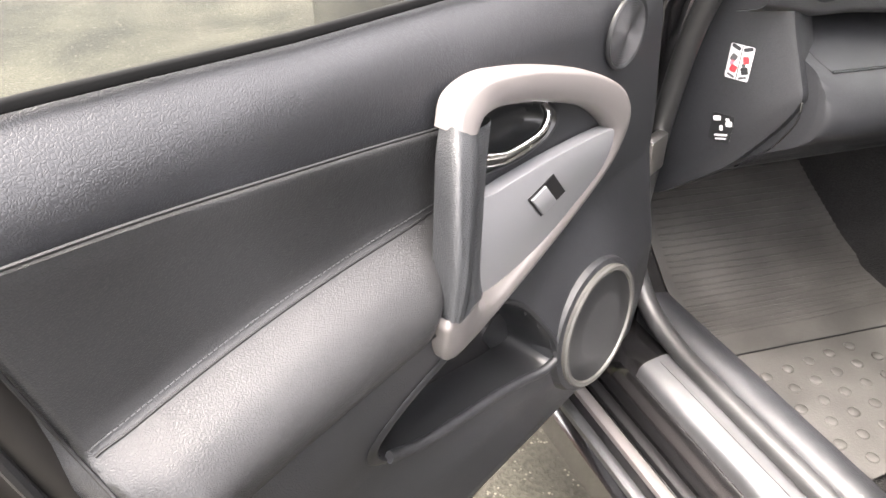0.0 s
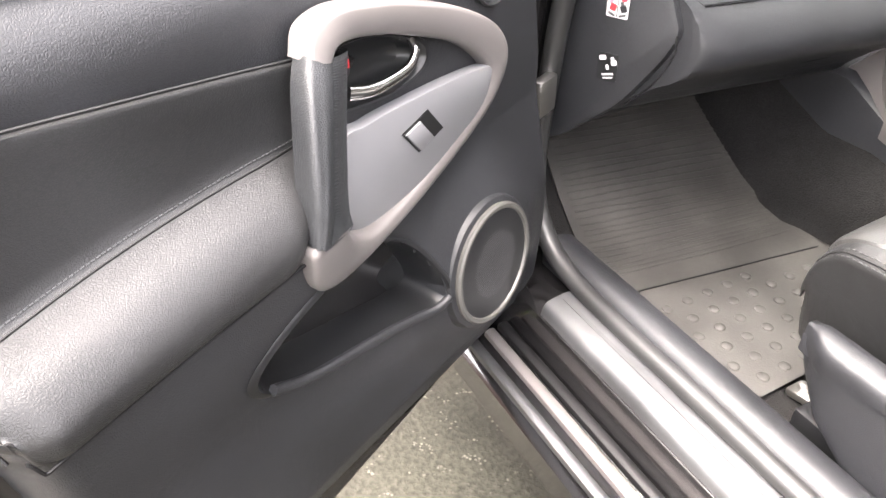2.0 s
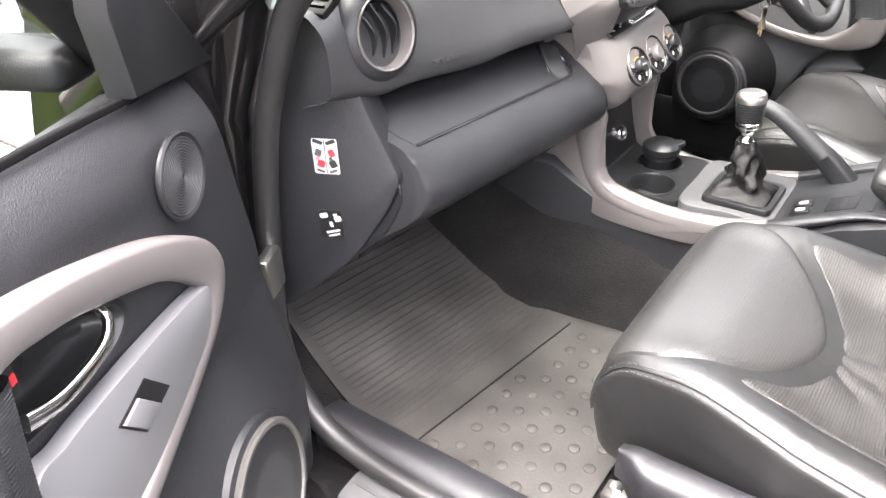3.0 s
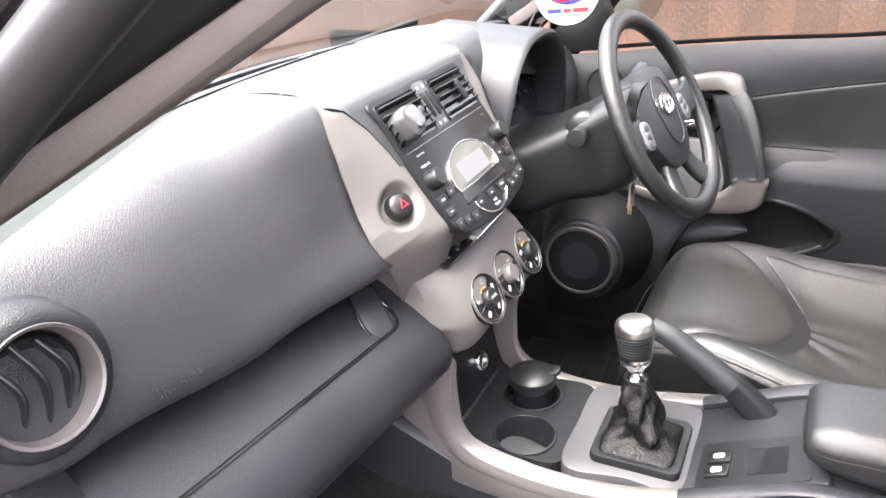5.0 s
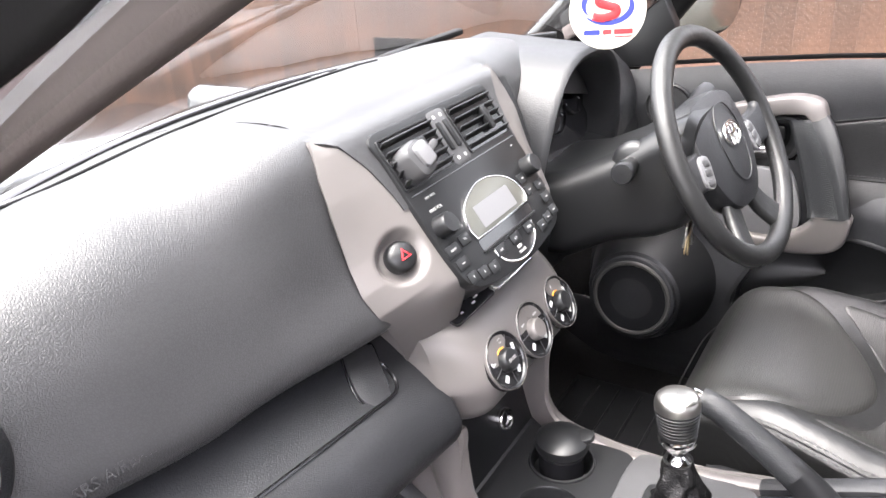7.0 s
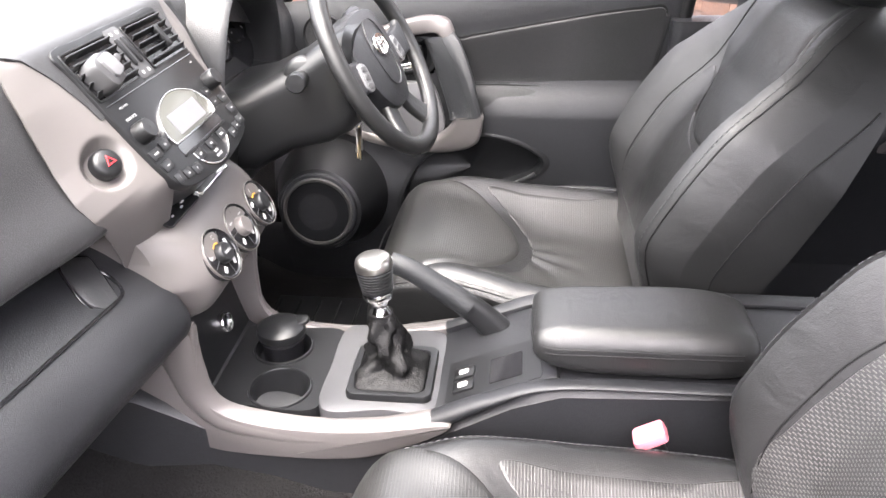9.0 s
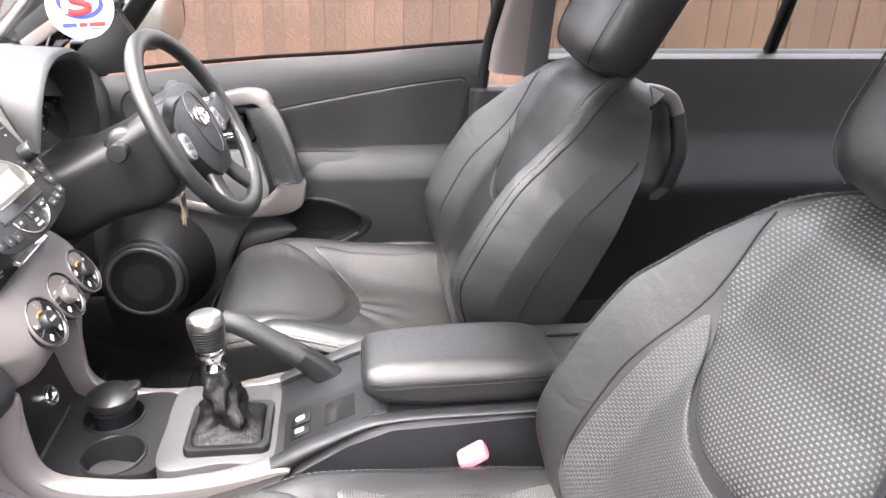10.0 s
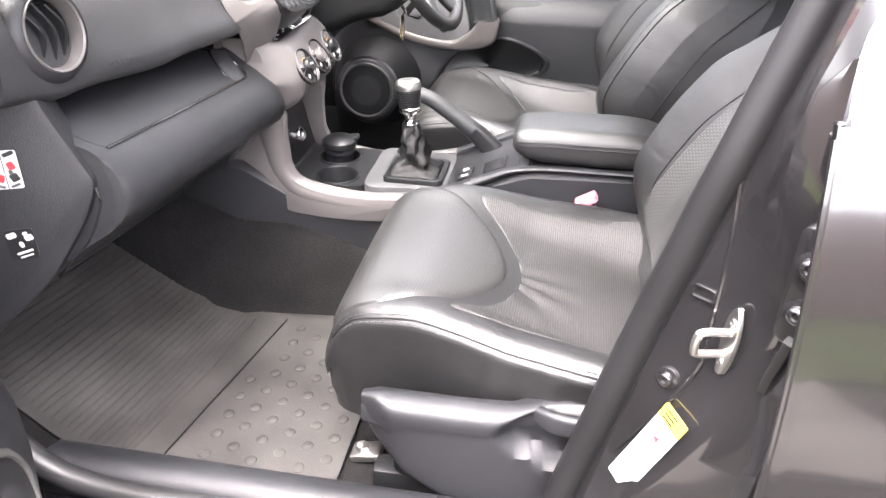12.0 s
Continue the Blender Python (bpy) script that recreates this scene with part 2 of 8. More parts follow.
def grid(rows, closed=False, uv=True, caps=False):
    """A skin over rows of equally many points."""
    bm = bmesh.new()
    vs = [[bm.verts.new(p) for p in r] for r in rows]
    m = len(rows[0])
    layer = bm.loops.layers.uv.new("UVMap") if uv else None
    if uv:
        mid = len(rows) // 2
        us = [0.0]
        for a, b in zip(rows[mid], rows[mid][1:]):
            us.append(us[-1] + float(np.linalg.norm(np.subtract(b, a))))
        us.append(us[-1] + float(np.linalg.norm(np.subtract(rows[mid][0], rows[mid][-1]))))
        vv = [0.0]
        for a, b in zip(rows, rows[1:]):
            vv.append(vv[-1] + float(np.linalg.norm(np.subtract(b[m // 2], a[m // 2]))))
    for i in range(len(rows) - 1):
        for j in range(m if closed else m - 1):
            k = (j + 1) % m
            try:
                f = bm.faces.new((vs[i][j], vs[i][k], vs[i + 1][k], vs[i + 1][j]))
            except ValueError:
                continue
            if uv:
                for lp, (a, b) in zip(f.loops, ((j, i), (j + 1, i), (j + 1, i + 1), (j, i + 1))):
                    lp[layer].uv = (us[a], vv[b])
    if caps:
        for r in (vs[0], vs[-1]):
            try:
                bm.faces.new(r)
            except ValueError:
                pass
    bmesh.ops.remove_doubles(bm, verts=bm.verts, dist=1e-6)
    bmesh.ops.recalc_face_normals(bm, faces=bm.faces)
    return bm


def thick(bm, depth):
    """Gives an open skin thickness, away from its normals."""
    bmesh.ops.recalc_face_normals(bm, faces=bm.faces)
    bmesh.ops.solidify(bm, geom=bm.faces[:], thickness=depth)
    return bm


def moved(bm, m):
    bm.transform(m)
    return bm


def box(sx, sy, sz, bevel=0.0, at=(0, 0, 0), rot=(0, 0, 0), seg=2):
    bm = bmesh.new()
    bmesh.ops.create_cube(bm, size=1)
    bm.transform(Matrix.Diagonal((sx, sy, sz, 1)))
    if bevel:
        bmesh.ops.bevel(bm, geom=bm.edges[:], offset=bevel, segments=seg, profile=0.5, affect="EDGES")
    return moved(bm, pose(*at, *rot))


def lathe(profile, n=40, m=None):
    """Turns (radius, height) pairs round z."""
    rows = [[(r * math.cos(a), r * math.sin(a), h) for a in np.linspace(0, 2 * math.pi, n, endpoint=False)] for r, h in profile]
    bm = grid(rows, closed=True, uv=False)
    return moved(bm, m) if m else bm


def axes(at, x, z):
    """A pose at a place, with its x and z axes along the given directions."""
    z = Vector(z).normalized()
    y = z.cross(Vector(x)).normalized()
    x = y.cross(z)
    m = Matrix((x, y, z)).transposed().to_4x4()
    m.translation = at
    return m


def sweep(path, section, n=None, closed=False, up=(0, 0, 1), scales=None, caps=True):
    """Drags a closed section (points across, along up) along a path."""
    pts = [Vector(p) for p in (spline(path, n, closed) if n else path)]
    rows = []
    k = len(pts)
    for i, p in enumerate(pts):
        a = pts[(i - 1) % k] if closed or i else pts[i]
        b = pts[(i + 1) % k] if closed or i < k - 1 else pts[i]
        t = (b - a).normalized()
        side = t.cross(Vector(up)).normalized()
        top = side.cross(t).normalized()
        s = scales(i / (k - 1 if not closed else k)) if scales else (1, 1)
        rows.append([p + side * (x * s[0]) + top * (y * s[1]) for x, y in section])
    if closed:
        rows.append(rows[0])
    return grid(rows, closed=True, uv=False, caps=caps and not closed)


def ring(r, n=12, ry=None):
    return [(r * math.cos(a), (ry or r) * math.sin(a)) for a in np.linspace(0, 2 * math.pi, n, endpoint=False)]


def rrect(w, h, r, n=4):
    """A rectangle with rounded corners, about its centre."""
    out = []
    for cx, cy, a0 in ((w / 2 - r, h / 2 - r, 0), (-w / 2 + r, h / 2 - r, 90), (-w / 2 + r, -h / 2 + r, 180), (w / 2 - r, -h / 2 + r, 270)):
        for i in range(n + 1):
            a = radians(a0 + 90 * i / n)
            out.append((cx + r * math.cos(a), cy + r * math.sin(a)))
    return out


def slab(outline, depth, m=None, bevel=0.0, dome=0.0):
    """A plate of an outline in its own x, y, risen to z = depth, with eased top edges."""
    c = np.mean(np.array(outline), axis=0)
    rows = [[(x, y, 0) for x, y in outline]]
    if bevel:
        rows.append([(x, y, depth - bevel) for x, y in outline])
        for f, h in ((0.3, 0.72), (1.0, 1.0)):
            rows.append([(*_inset(outline, i, bevel * f), depth - bevel * (1 - h)) for i in range(len(outline))])
    else:
        rows.append([(x, y, depth) for x, y in outline])
    last = rows[-1]
    if dome:
        for f in (0.66, 0.33, 0.02):
            rows.append([(c[0] + (x - c[0]) * f, c[1] + (y - c[1]) * f, z + dome * (1 - f * f)) for x, y, z in last])
    bm = grid(rows, closed=True, uv=False, caps=True)
    return moved(bm, m) if m else bm


def _inset(outline, i, d):
    k = len(outline)
    a, p, b = (np.array(outline[j % k], float) for j in (i - 1, i, i + 1))
    t = b - a
    ln = np.linalg.norm(t) or 1
    nrm = np.array((-t[1], t[0])) / ln
    area = sum(outline[j][0] * outline[(j + 1) % k][1] - outline[(j + 1) % k][0] * outline[j][1] for j in range(k))
    q = p + nrm * d * (1 if area > 0 else -1)
    return float(q[0]), float(q[1])


def annulus(outer, inner, depth, m=None, ease=0.25):
    """A raised frame between two outlines with equally many points."""
    mid = [((a[0] + b[0]) / 2, (a[1] + b[1]) / 2) for a, b in zip(outer, inner)]
    def mixed(a, b, f):
        return [(p[0] + (q[0] - p[0]) * f, p[1] + (q[1] - p[1]) * f) for p, q in zip(a, b)]
    rows = [[(x, y, 0) for x, y in outer], [(x, y, depth * 0.7) for x, y in outer],
            [(x, y, depth * 0.95) for x, y in mixed(outer, mid, ease)], [(x, y, depth) for x, y in mid],
            [(x, y, depth * 0.95) for x, y in mixed(mid, inner, 1 - ease)], [(x, y, depth * 0.7) for x, y in inner], [(x, y, 0) for x, y in inner]]
    bm = grid(rows, closed=True, uv=False)
    return moved(bm, m) if m else bm


def pierced(outline, holes, z, depth):
    """A flat plate at height z with round holes (x, y, r) through it and a skirt of the given depth."""
    bm = bmesh.new()
    edges = []
    for count, ringed in enumerate([list(outline)] + [[(x + r * math.cos(a), y + r * math.sin(a)) for a in np.linspace(0, 2 * math.pi, 40, endpoint=False)] for x, y, r in holes]):
        vs = [bm.verts.new((x, y, z)) for x, y in ringed]
        edges += [bm.edges.new((a, b)) for a, b in zip(vs, vs[1:] + vs[:1])]
        if count == 0:
            low = [bm.verts.new((x, y, z - depth)) for x, y in ringed]
            for i in range(len(vs)):
                j = (i + 1) % len(vs)
                bm.faces.new((vs[i], vs[j], low[j], low[i]))
    bmesh.ops.triangle_fill(bm, use_beauty=True, use_dissolve=False, edges=edges, normal=(0, 0, 1))
    bmesh.ops.recalc_face_normals(bm, faces=bm.faces)
    return bm


def ellipse(rx, ry, n=40, cx=0.0, cy=0.0):
    return [(cx + rx * math.cos(a), cy + ry * math.sin(a)) for a in np.linspace(0, 2 * math.pi, n, endpoint=False)]


def joined(*bms):
    out = bmesh.new()
    for b in bms:
        me = bpy.data.meshes.new("tmp")
        b.to_mesh(me)
        b.free()
        out.from_mesh(me)
        bpy.data.meshes.remove(me)
    return out


def words(text, size, m, material, parent, name="lettering", depth=0.0002):
    cu = bpy.data.curves.new(name, "FONT")
    cu.body, cu.size, cu.extrude, cu.align_x, cu.align_y = text, size, depth, "CENTER", "CENTER"
    cu.resolution_u = 2
    tmp = bpy.data.objects.new(name, cu)
    scene.collection.objects.link(tmp)
    me = bpy.data.meshes.new_from_object(tmp.evaluated_get(bpy.context.evaluated_depsgraph_get()))
    bpy.data.objects.remove(tmp)
    me.transform(m)
    me.materials.clear()
    me.materials.append(material)
    ob = new(name, me)
    ob.parent = parent
    return ob


def place(ob, label, category, group="", kind=""):
    return tagged(ob, label, category, group, kind)


def cover(outline, surface, rise=0.004, crown=0.0, rings=10, sunk=0.003, centre=None, edge=0.012):
    """An upholstered panel: an outline in the surface's own two coordinates, filled to its middle, puffed up from its seam."""
    c = np.array(centre) if centre is not None else np.mean(np.array(outline), axis=0)
    rows = []
    flat = []
    size = float(np.mean([np.linalg.norm(np.array(p) - c) for p in outline]))
    fs = [1.0, 1 - 0.35 * edge / size, 1 - edge / size] + list(np.linspace(1 - 2 * edge / size, 0.001, rings))
    lift = [-sunk, rise * 0.6, rise] + [rise] * rings
    for f, h in zip(fs, lift):
        row = []
        for p in outline:
            q = c + (np.array(p) - c) * f
            row.append(surface(q[0], q[1], h + crown * max(0.0, 1 - f * f)))
        rows.append(row)
        flat.append([c + (np.array(p) - c) * f for p in outline])
    bm = bmesh.new()
    layer = bm.loops.layers.uv.new("UVMap")
    vs = [[bm.verts.new(p) for p in r] for r in rows]
    k = len(outline)
    for i in range(len(rows) - 1):
        for j in range(k):
            m = (j + 1) % k
            f = bm.faces.new((vs[i][j], vs[i][m], vs[i + 1][m], vs[i + 1][j]))
            for lp, (a, b) in zip(f.loops, ((i, j), (i, m), (i + 1, m), (i + 1, j))):
                lp[layer].uv = flat[a][b]
    bmesh.ops.recalc_face_normals(bm, faces=bm.faces)
    return bm


def stitches(path, surface, rise=0.005, length=0.005, gap=0.004, radius=0.0007):
    """Short threads along a seam, joined."""
    pts = [np.array(surface(p[0], p[1], rise)) for p in path]
    bm = bmesh.new()
    d, acc = 0.0, 0.0
    seq = []
    for a, b in zip(pts, pts[1:]):
        ln = np.linalg.norm(b - a)
        while acc + ln >= d:
            seq.append(a + (b - a) * (d - acc) / ln)
            d += length if len(seq) % 2 else gap
        acc += ln
    for a, b in zip(seq[::2], seq[1::2]):
        t = Vector(b - a)
        m = axes((a + b) / 2, t.orthogonal(), t)
        bmesh.ops.create_cone(bm, cap_ends=True, segments=6, radius1=radius, radius2=radius, depth=length, matrix=m)
    return bm


# ---- ground, verge, fence ----
def ground():
    bm = bmesh.new()
    bmesh.ops.create_grid(bm, x_segments=1, y_segments=1, size=400)
    return place(part("ground", bm, ASPHALT, smooth=False), "worn grey asphalt drive reaching away all round", "asphalt", kind="structure")


ground()


def lawn_edge(x):
    """Far and near ends of the lawn, which has a rounded corner by the drive."""
    far = 3.93 - 0.95 * (max(0.0, x + 2.75) / 0.82) ** 2.4
    return 1.13, far


def verge():
    rows = []
    for x in list(np.linspace(-16.0, -2.9, 24)) + list(np.linspace(-2.8, -1.93, 24)):
        a, b = lawn_edge(x)
        dome = 0.055 + 0.012 * noise.noise(Vector((x * 1.7, 0, 0)))
        row = [(x, a, 0.0), (x, a + 0.01, dome - 0.01)]
        row += [(x, a + 0.03 + (b - a - 0.06) * f, dome + 0.012 * noise.noise(Vector((x * 3, f * 9, 1)))) for f in np.linspace(0, 1, 30)]
        row += [(x, b - 0.01, dome - 0.02), (x, b, 0.0)]
        rows.append(row)
    rows.append([(p[0] + 0.012, p[1], 0.0) for p in rows[-1]])
    place(part("verge", grid(rows), SOIL), "strip of rough green lawn beside the drive", "lawn", kind="structure")
    place(part("pavement", box(1.6, 2.0, 0.1, 0.01, at=(-2.73, 0.12, 0.01)), CONCRETE), "pale concrete slab path along the lawn", "pavement", kind="structure")
    place(part("verge", box(11.0, 14.0, 0.1, 0.01, at=(-9.1, -5.9, 0.012)), SOIL), "rough green lawn beyond the path", "lawn", kind="structure")


verge()


def grass():
    rng = random.Random(3)
    verts, faces = [], []
    for _ in range(60000):
        x = -1.925 - abs(rng.gauss(0, 0.75))
        a, b = lawn_edge(x)
        y = a + 0.005 + rng.random() * (b - a - 0.01)
        patch = 0.5 + 0.5 * noise.noise(Vector((x * 5, y * 5, 0)))
        h, t, w = 0.010 + rng.random() * (0.012 + 0.028 * patch), rng.random() * 6.3, 0.0012 + rng.random() * 0.0026
        dx, dy = math.cos(t), math.sin(t)
        lean = 0.01 + rng.random() * 0.03
        k = len(verts)
        verts += [(x - dy * w, y + dx * w, 0.048), (x + dy * w, y - dx * w, 0.048), (x + dx * lean, y + dy * lean, 0.055 + h)]
        faces.append((k, k + 1, k + 2))
    me = bpy.data.meshes.new("grass")
    me.from_pydata(verts, [], faces)
    me.materials.append(BLADE)
    return place(new("grass", me), "uneven bright green grass with clover leaves", "grass", kind="stuff")


grass()


def unseen_wall():
    """An unseen plain wall added behind the camera to block low sky light and fill reflections."""
    th = empty("unseen_wall")
    part("wall", box(0.22, 30.0, 2.4, 0.01, at=(-9.0, 0.0, 1.2)), BRICK, th)
    part("coping", box(0.30, 30.0, 0.06, 0.01, at=(-9.0, 0.0, 2.43)), CONCRETE, th)
    return place(th, "plain red brick wall added unseen beyond the lawn", "wall", kind="structure")


unseen_wall()


def fence():
    th = empty("fence")
    th.location = (2.55, 0, 0)
    rng = random.Random(8)
    meshes = []
    for k in range(5):
        w = 0.082 + 0.014 * k
        bm = box(0.02, w, 1.82, 0.003, at=(0, 0, 0.905))
        bmesh.ops.rotate(bm, cent=(0, 0, 0), matrix=Matrix.Rotation(radians(3.5), 3, "Z"), verts=bm.verts)
        me = bpy.data.meshes.new("board")
        bm.to_mesh(me)
        bm.free()
        me.materials.append(FENCE)
        meshes.append((w, me))
    y = -3.5
    while y < 9.5:
        w, me = meshes[rng.randrange(5)]
        y += w * 0.5
        ob = new("board", me)
        ob.parent = th
        ob.location = (0.012 * (rng.random() - .5), y, 0.02 * rng.random())
        y += w * 0.5 - 0.008
    for z in (0.35, 0.95, 1.55):
        part("rail", box(0.04, 13.0, 0.07, 0.004, at=(0.04, 3.0, z)), FENCE, th)
    return place(th, "tall close-boarded timber fence stained warm brown", "fence")


fence()

# ---- car body ----
def body_skin(name, rows, material, label, depth=0.004, cat="car body"):
    return place(part(name, thick(grid(rows), depth), material), label, cat, kind="structure")


# floor pan, toe board and tunnel
FLOOR_Z = 0.385
body_skin("floor", [[(x, y, z) for y, z in ((-1.6, FLOOR_Z), (0.2, FLOOR_Z), (0.78, FLOOR_Z), (0.84, 0.396), (0.90, 0.428), (1.0, 0.503), (1.12, 0.60), (1.22, 0.70), (1.34, 1.0))] for x in np.linspace(-0.70, 0.70, 15)],
          CARPET, "black cut-pile carpet over the footwell floor", cat="carpet")


def tunnel():
    rows = []
    for y, w, h in ((-1.2, 0.13, 0.52), (0.2, 0.13, 0.52), (0.55, 0.135, 0.55), (0.8, 0.17, 0.60), (1.0, 0.2, 0.68), (1.33, 0.24, 0.8)):
        rows.append([(-w - 0.05, y, FLOOR_Z - 0.01), (-w - 0.012, y, FLOOR_Z + 0.04), (-w, y, h - 0.05), (-w + 0.04, y, h), (0, y, h + .005), (w - 0.04, y, h), (w, y, h - 0.05), (w + 0.012, y, FLOOR_Z + 0.04), (w + 0.05, y, FLOOR_Z - 0.01)])
    return place(part("tunnel", grid(rows), CARPET), "black carpeted transmission tunnel", "carpet", kind="structure")


tunnel()


def sill():
    th = empty("door_sill")
    def run(name, pts, y0, y1, mat, label="", n=24):
        rows = [[(x, y, z) for x, z in pts] for y in np.linspace(y0, y1, n)]
        return part(name, grid(rows, closed=True, caps=True), mat, th, label)
    run("rocker", [(-0.80, 0.445), (-0.80, 0.36), (-0.86, 0.345), (-0.885, 0.31), (-0.87, 0.22), (-0.70, 0.20), (-0.66, 0.38), (-0.70, 0.452)], -1.0, 0.90, PAINT, "dark grey painted rocker panel")
    run("scuff_plate", spline([(-0.797, 0.446), (-0.79, 0.466), (-0.765, 0.4725), (-0.745, 0.473), (-0.735, 0.466), (-0.733, 0.446)], 14), -0.2, 0.745, ALU, "scuffed silver door sill plate")
    run("groove", [(-0.764, 0.474), (-0.764, 0.4705), (-0.758, 0.4705), (-0.758, 0.474)], -0.2, 0.735, GREY, "")
    run("sill_trim", spline([(-0.722, 0.45), (-0.722, 0.485), (-0.705, 0.50), (-0.68, 0.498), (-0.655, 0.478), (-0.648, 0.40), (-0.66, 0.38)], 18), -0.15, 0.85, PLASTIC, "dark grey plastic inner sill trim")
    for i, (x, z) in enumerate(((-0.812, 0.362), (-0.838, 0.357), (-0.872, 0.349))):
        run("step_strip", spline([(x - 0.010, z - 0.006), (x - 0.009, z + 0.004), (x, z + 0.007), (x + 0.009, z + 0.004), (x + 0.010, z - 0.006)], 9), -0.9, 0.83, (RUBBER, SILVER, ALU)[i], "worn strip on the sill step")
    part("weatherstrip", sweep([(-0.728, -0.15, 0.478), (-0.728, 0.4, 0.478), (-0.728, 0.74, 0.482), (-0.722, 0.86, 0.53), (-0.71, 0.905, 0.62), (-0.705, 0.895, 0.78), (-0.705, 0.868, 0.93), (-0.70, 0.83, 1.04), (-0.698, 0.79, 1.11), (-0.690, 0.72, 1.170), (-0.668, 0.62, 1.255), (-0.612, 0.49, 1.370), (-0.54, 0.36, 1.465), (-0.50, 0.1, 1.545)], ring(0.015, 12, 0.017), 110, up=(1, 0, 0)), SEAL, th, "black rubber door seal")
    return place(th, "dark grey car door sill with silver scuff plate", "door sill", kind="structure")


sill()


# ---- front pillar, cowl, windscreen, roof ----
def a_pillar(side):
    th = empty("front_pillar")
    s = -side
    # side = 1: the near (passenger) side lies at negative x
    inner = [(-0.706, 0.918, 1.08), (-0.653, 0.802, 1.15), (-0.577, 0.636, 1.25), (-0.516, 0.503, 1.33), (-0.463, 0.387, 1.40), (-0.402, 0.254, 1.48)]
    face = (s * 0.897, -0.437, -0.043)
    part("pillar_trim", sweep([(s * -x, y, z) for x, y, z in inner], spline([(-0.0125, -0.010), (-0.011, 0.002), (-0.006, 0.005), (0.0, 0.006), (0.006, 0.005), (0.011, 0.002), (0.0125, -0.010), (0.0, -0.012)], 24, True), 50, up=face), PALE, th, "pale grey-beige pillar trim")
    outer = [(-0.80, 1.04, 1.00), (-0.765, 0.92, 1.105), (-0.705, 0.80, 1.215), (-0.625, 0.67, 1.335), (-0.555, 0.54, 1.44), (-0.495, 0.43, 1.515), (-0.46, 0.2, 1.60)]
    part("pillar_shell", sweep([(s * -x, y, z) for x, y, z in outer], spline([(-0.05, -0.04), (-0.05, 0.03), (0.0, 0.045), (0.05, 0.03), (0.05, -0.04)], 16, True), 40, up=(s, 0.2, 0.6)), PAINT, th, "dark grey painted pillar")
    part("frame_seal", sweep([(s * -(x - 0.0066), y + 0.0112, z + 0.024) for x, y, z in inner], rrect(0.036, 0.018, 0.008, 3), 50, up=face), RUBBER, th, "black pillar edge seal")
    rows = []
    for z in np.linspace(0.40, 1.16, 16):
        yo = bend([(0.40, 0.86), (0.55, 0.94), (0.75, 0.93), (0.95, 0.90), (1.16, 0.80)], z)
        rows.append([(s * x, y, z) for x, y in ((0.665, yo + 0.03), (0.70, yo + 0.012), (0.725, yo + 0.02), (0.745, yo + 0.05), (0.775, yo + 0.085), (0.80, yo + 0.10), (0.83, yo + 0.11), (0.86, yo + 0.2))])
    part("hinge_post", thick(grid(rows), 0.004), PAINT, th, "dark grey painted hinge post")
    return place(th, "dark grey car pillar with pale inner trim", "car pillar", kind="structure")


a_pillar(1)
a_pillar(-1)


def screen_line(x):
    return 1.098 - 0.48 * x * x


def screen():
    rows = []
    for k in np.linspace(0, 1, 9):
        rows.append([(x * (1 - 0.27 * k), (screen_line(x) + 0.02) * (1 - k) + (0.16 - 0.1 * abs(x)) * k, 1.112 - 0.10 * x * x * (1 - k) + k * 0.47 - 0.06 * abs(x) ** 2 * k) for x in np.linspace(-0.70, 0.70, 25)])
    ob = part("windscreen", grid(rows), GLASS)
    return place(ob, "raked laminated windscreen over the dashboard", "windscreen", kind="structure")


screen()
place(part("roof", thick(grid([[(x, y, 1.63 - 0.10 * (abs(x) / 0.62) ** 3 - 0.06 * ((y + 0.6) / 1.0) ** 2 * (1 if y > -0.6 else 0.6)) for x in np.linspace(-0.64, 0.64, 13)] for y in np.linspace(-2.2, 0.22, 16)]), 0.03), CLOTH),
      "pale cloth roof lining", "roof lining", kind="structure")


def bonnet():
    rows = [[(x, y, 0.77 + 0.085 * (1.1 - (y - 1.0) ** 1.4 * 0.55) - 0.10 * abs(x / 0.8) ** 3 - 0.02) for x in np.linspace(-0.82, 0.82, 21)] for y in np.linspace(1.12, 2.15, 14)]
    th = empty("bonnet")
    part("skin", thick(grid(rows), 0.01), PAINT, th)
    part("nose", box(1.62, 0.5, 0.62, 0.09, at=(0, 2.18, 0.52), seg=4), PAINT, th)
    for s in (-1, 1):
        part("wing", box(0.12, 1.1, 0.55, 0.05, at=(s * 0.84, 1.65, 0.60), seg=3), PAINT, th)
    part("cowl", box(1.5, 0.16, 0.03, 0.008, at=(0, 1.17, 1.02), rot=(-20, 0, 0)), PLASTIC, th, "black plastic cowl panel")
    for x0 in (-0.5, 0.1):
        part("wiper", sweep([(x0, 1.13, 1.075), (x0 + 0.25, 1.115, 1.092), (x0 + 0.5, 1.10, 1.098)], rrect(0.018, 0.012, 0.004, 2), 14), RUBBER, th, "black wiper arm")
    return place(th, "dark grey car bonnet with wipers at its foot", "bonnet", kind="structure")


bonnet()


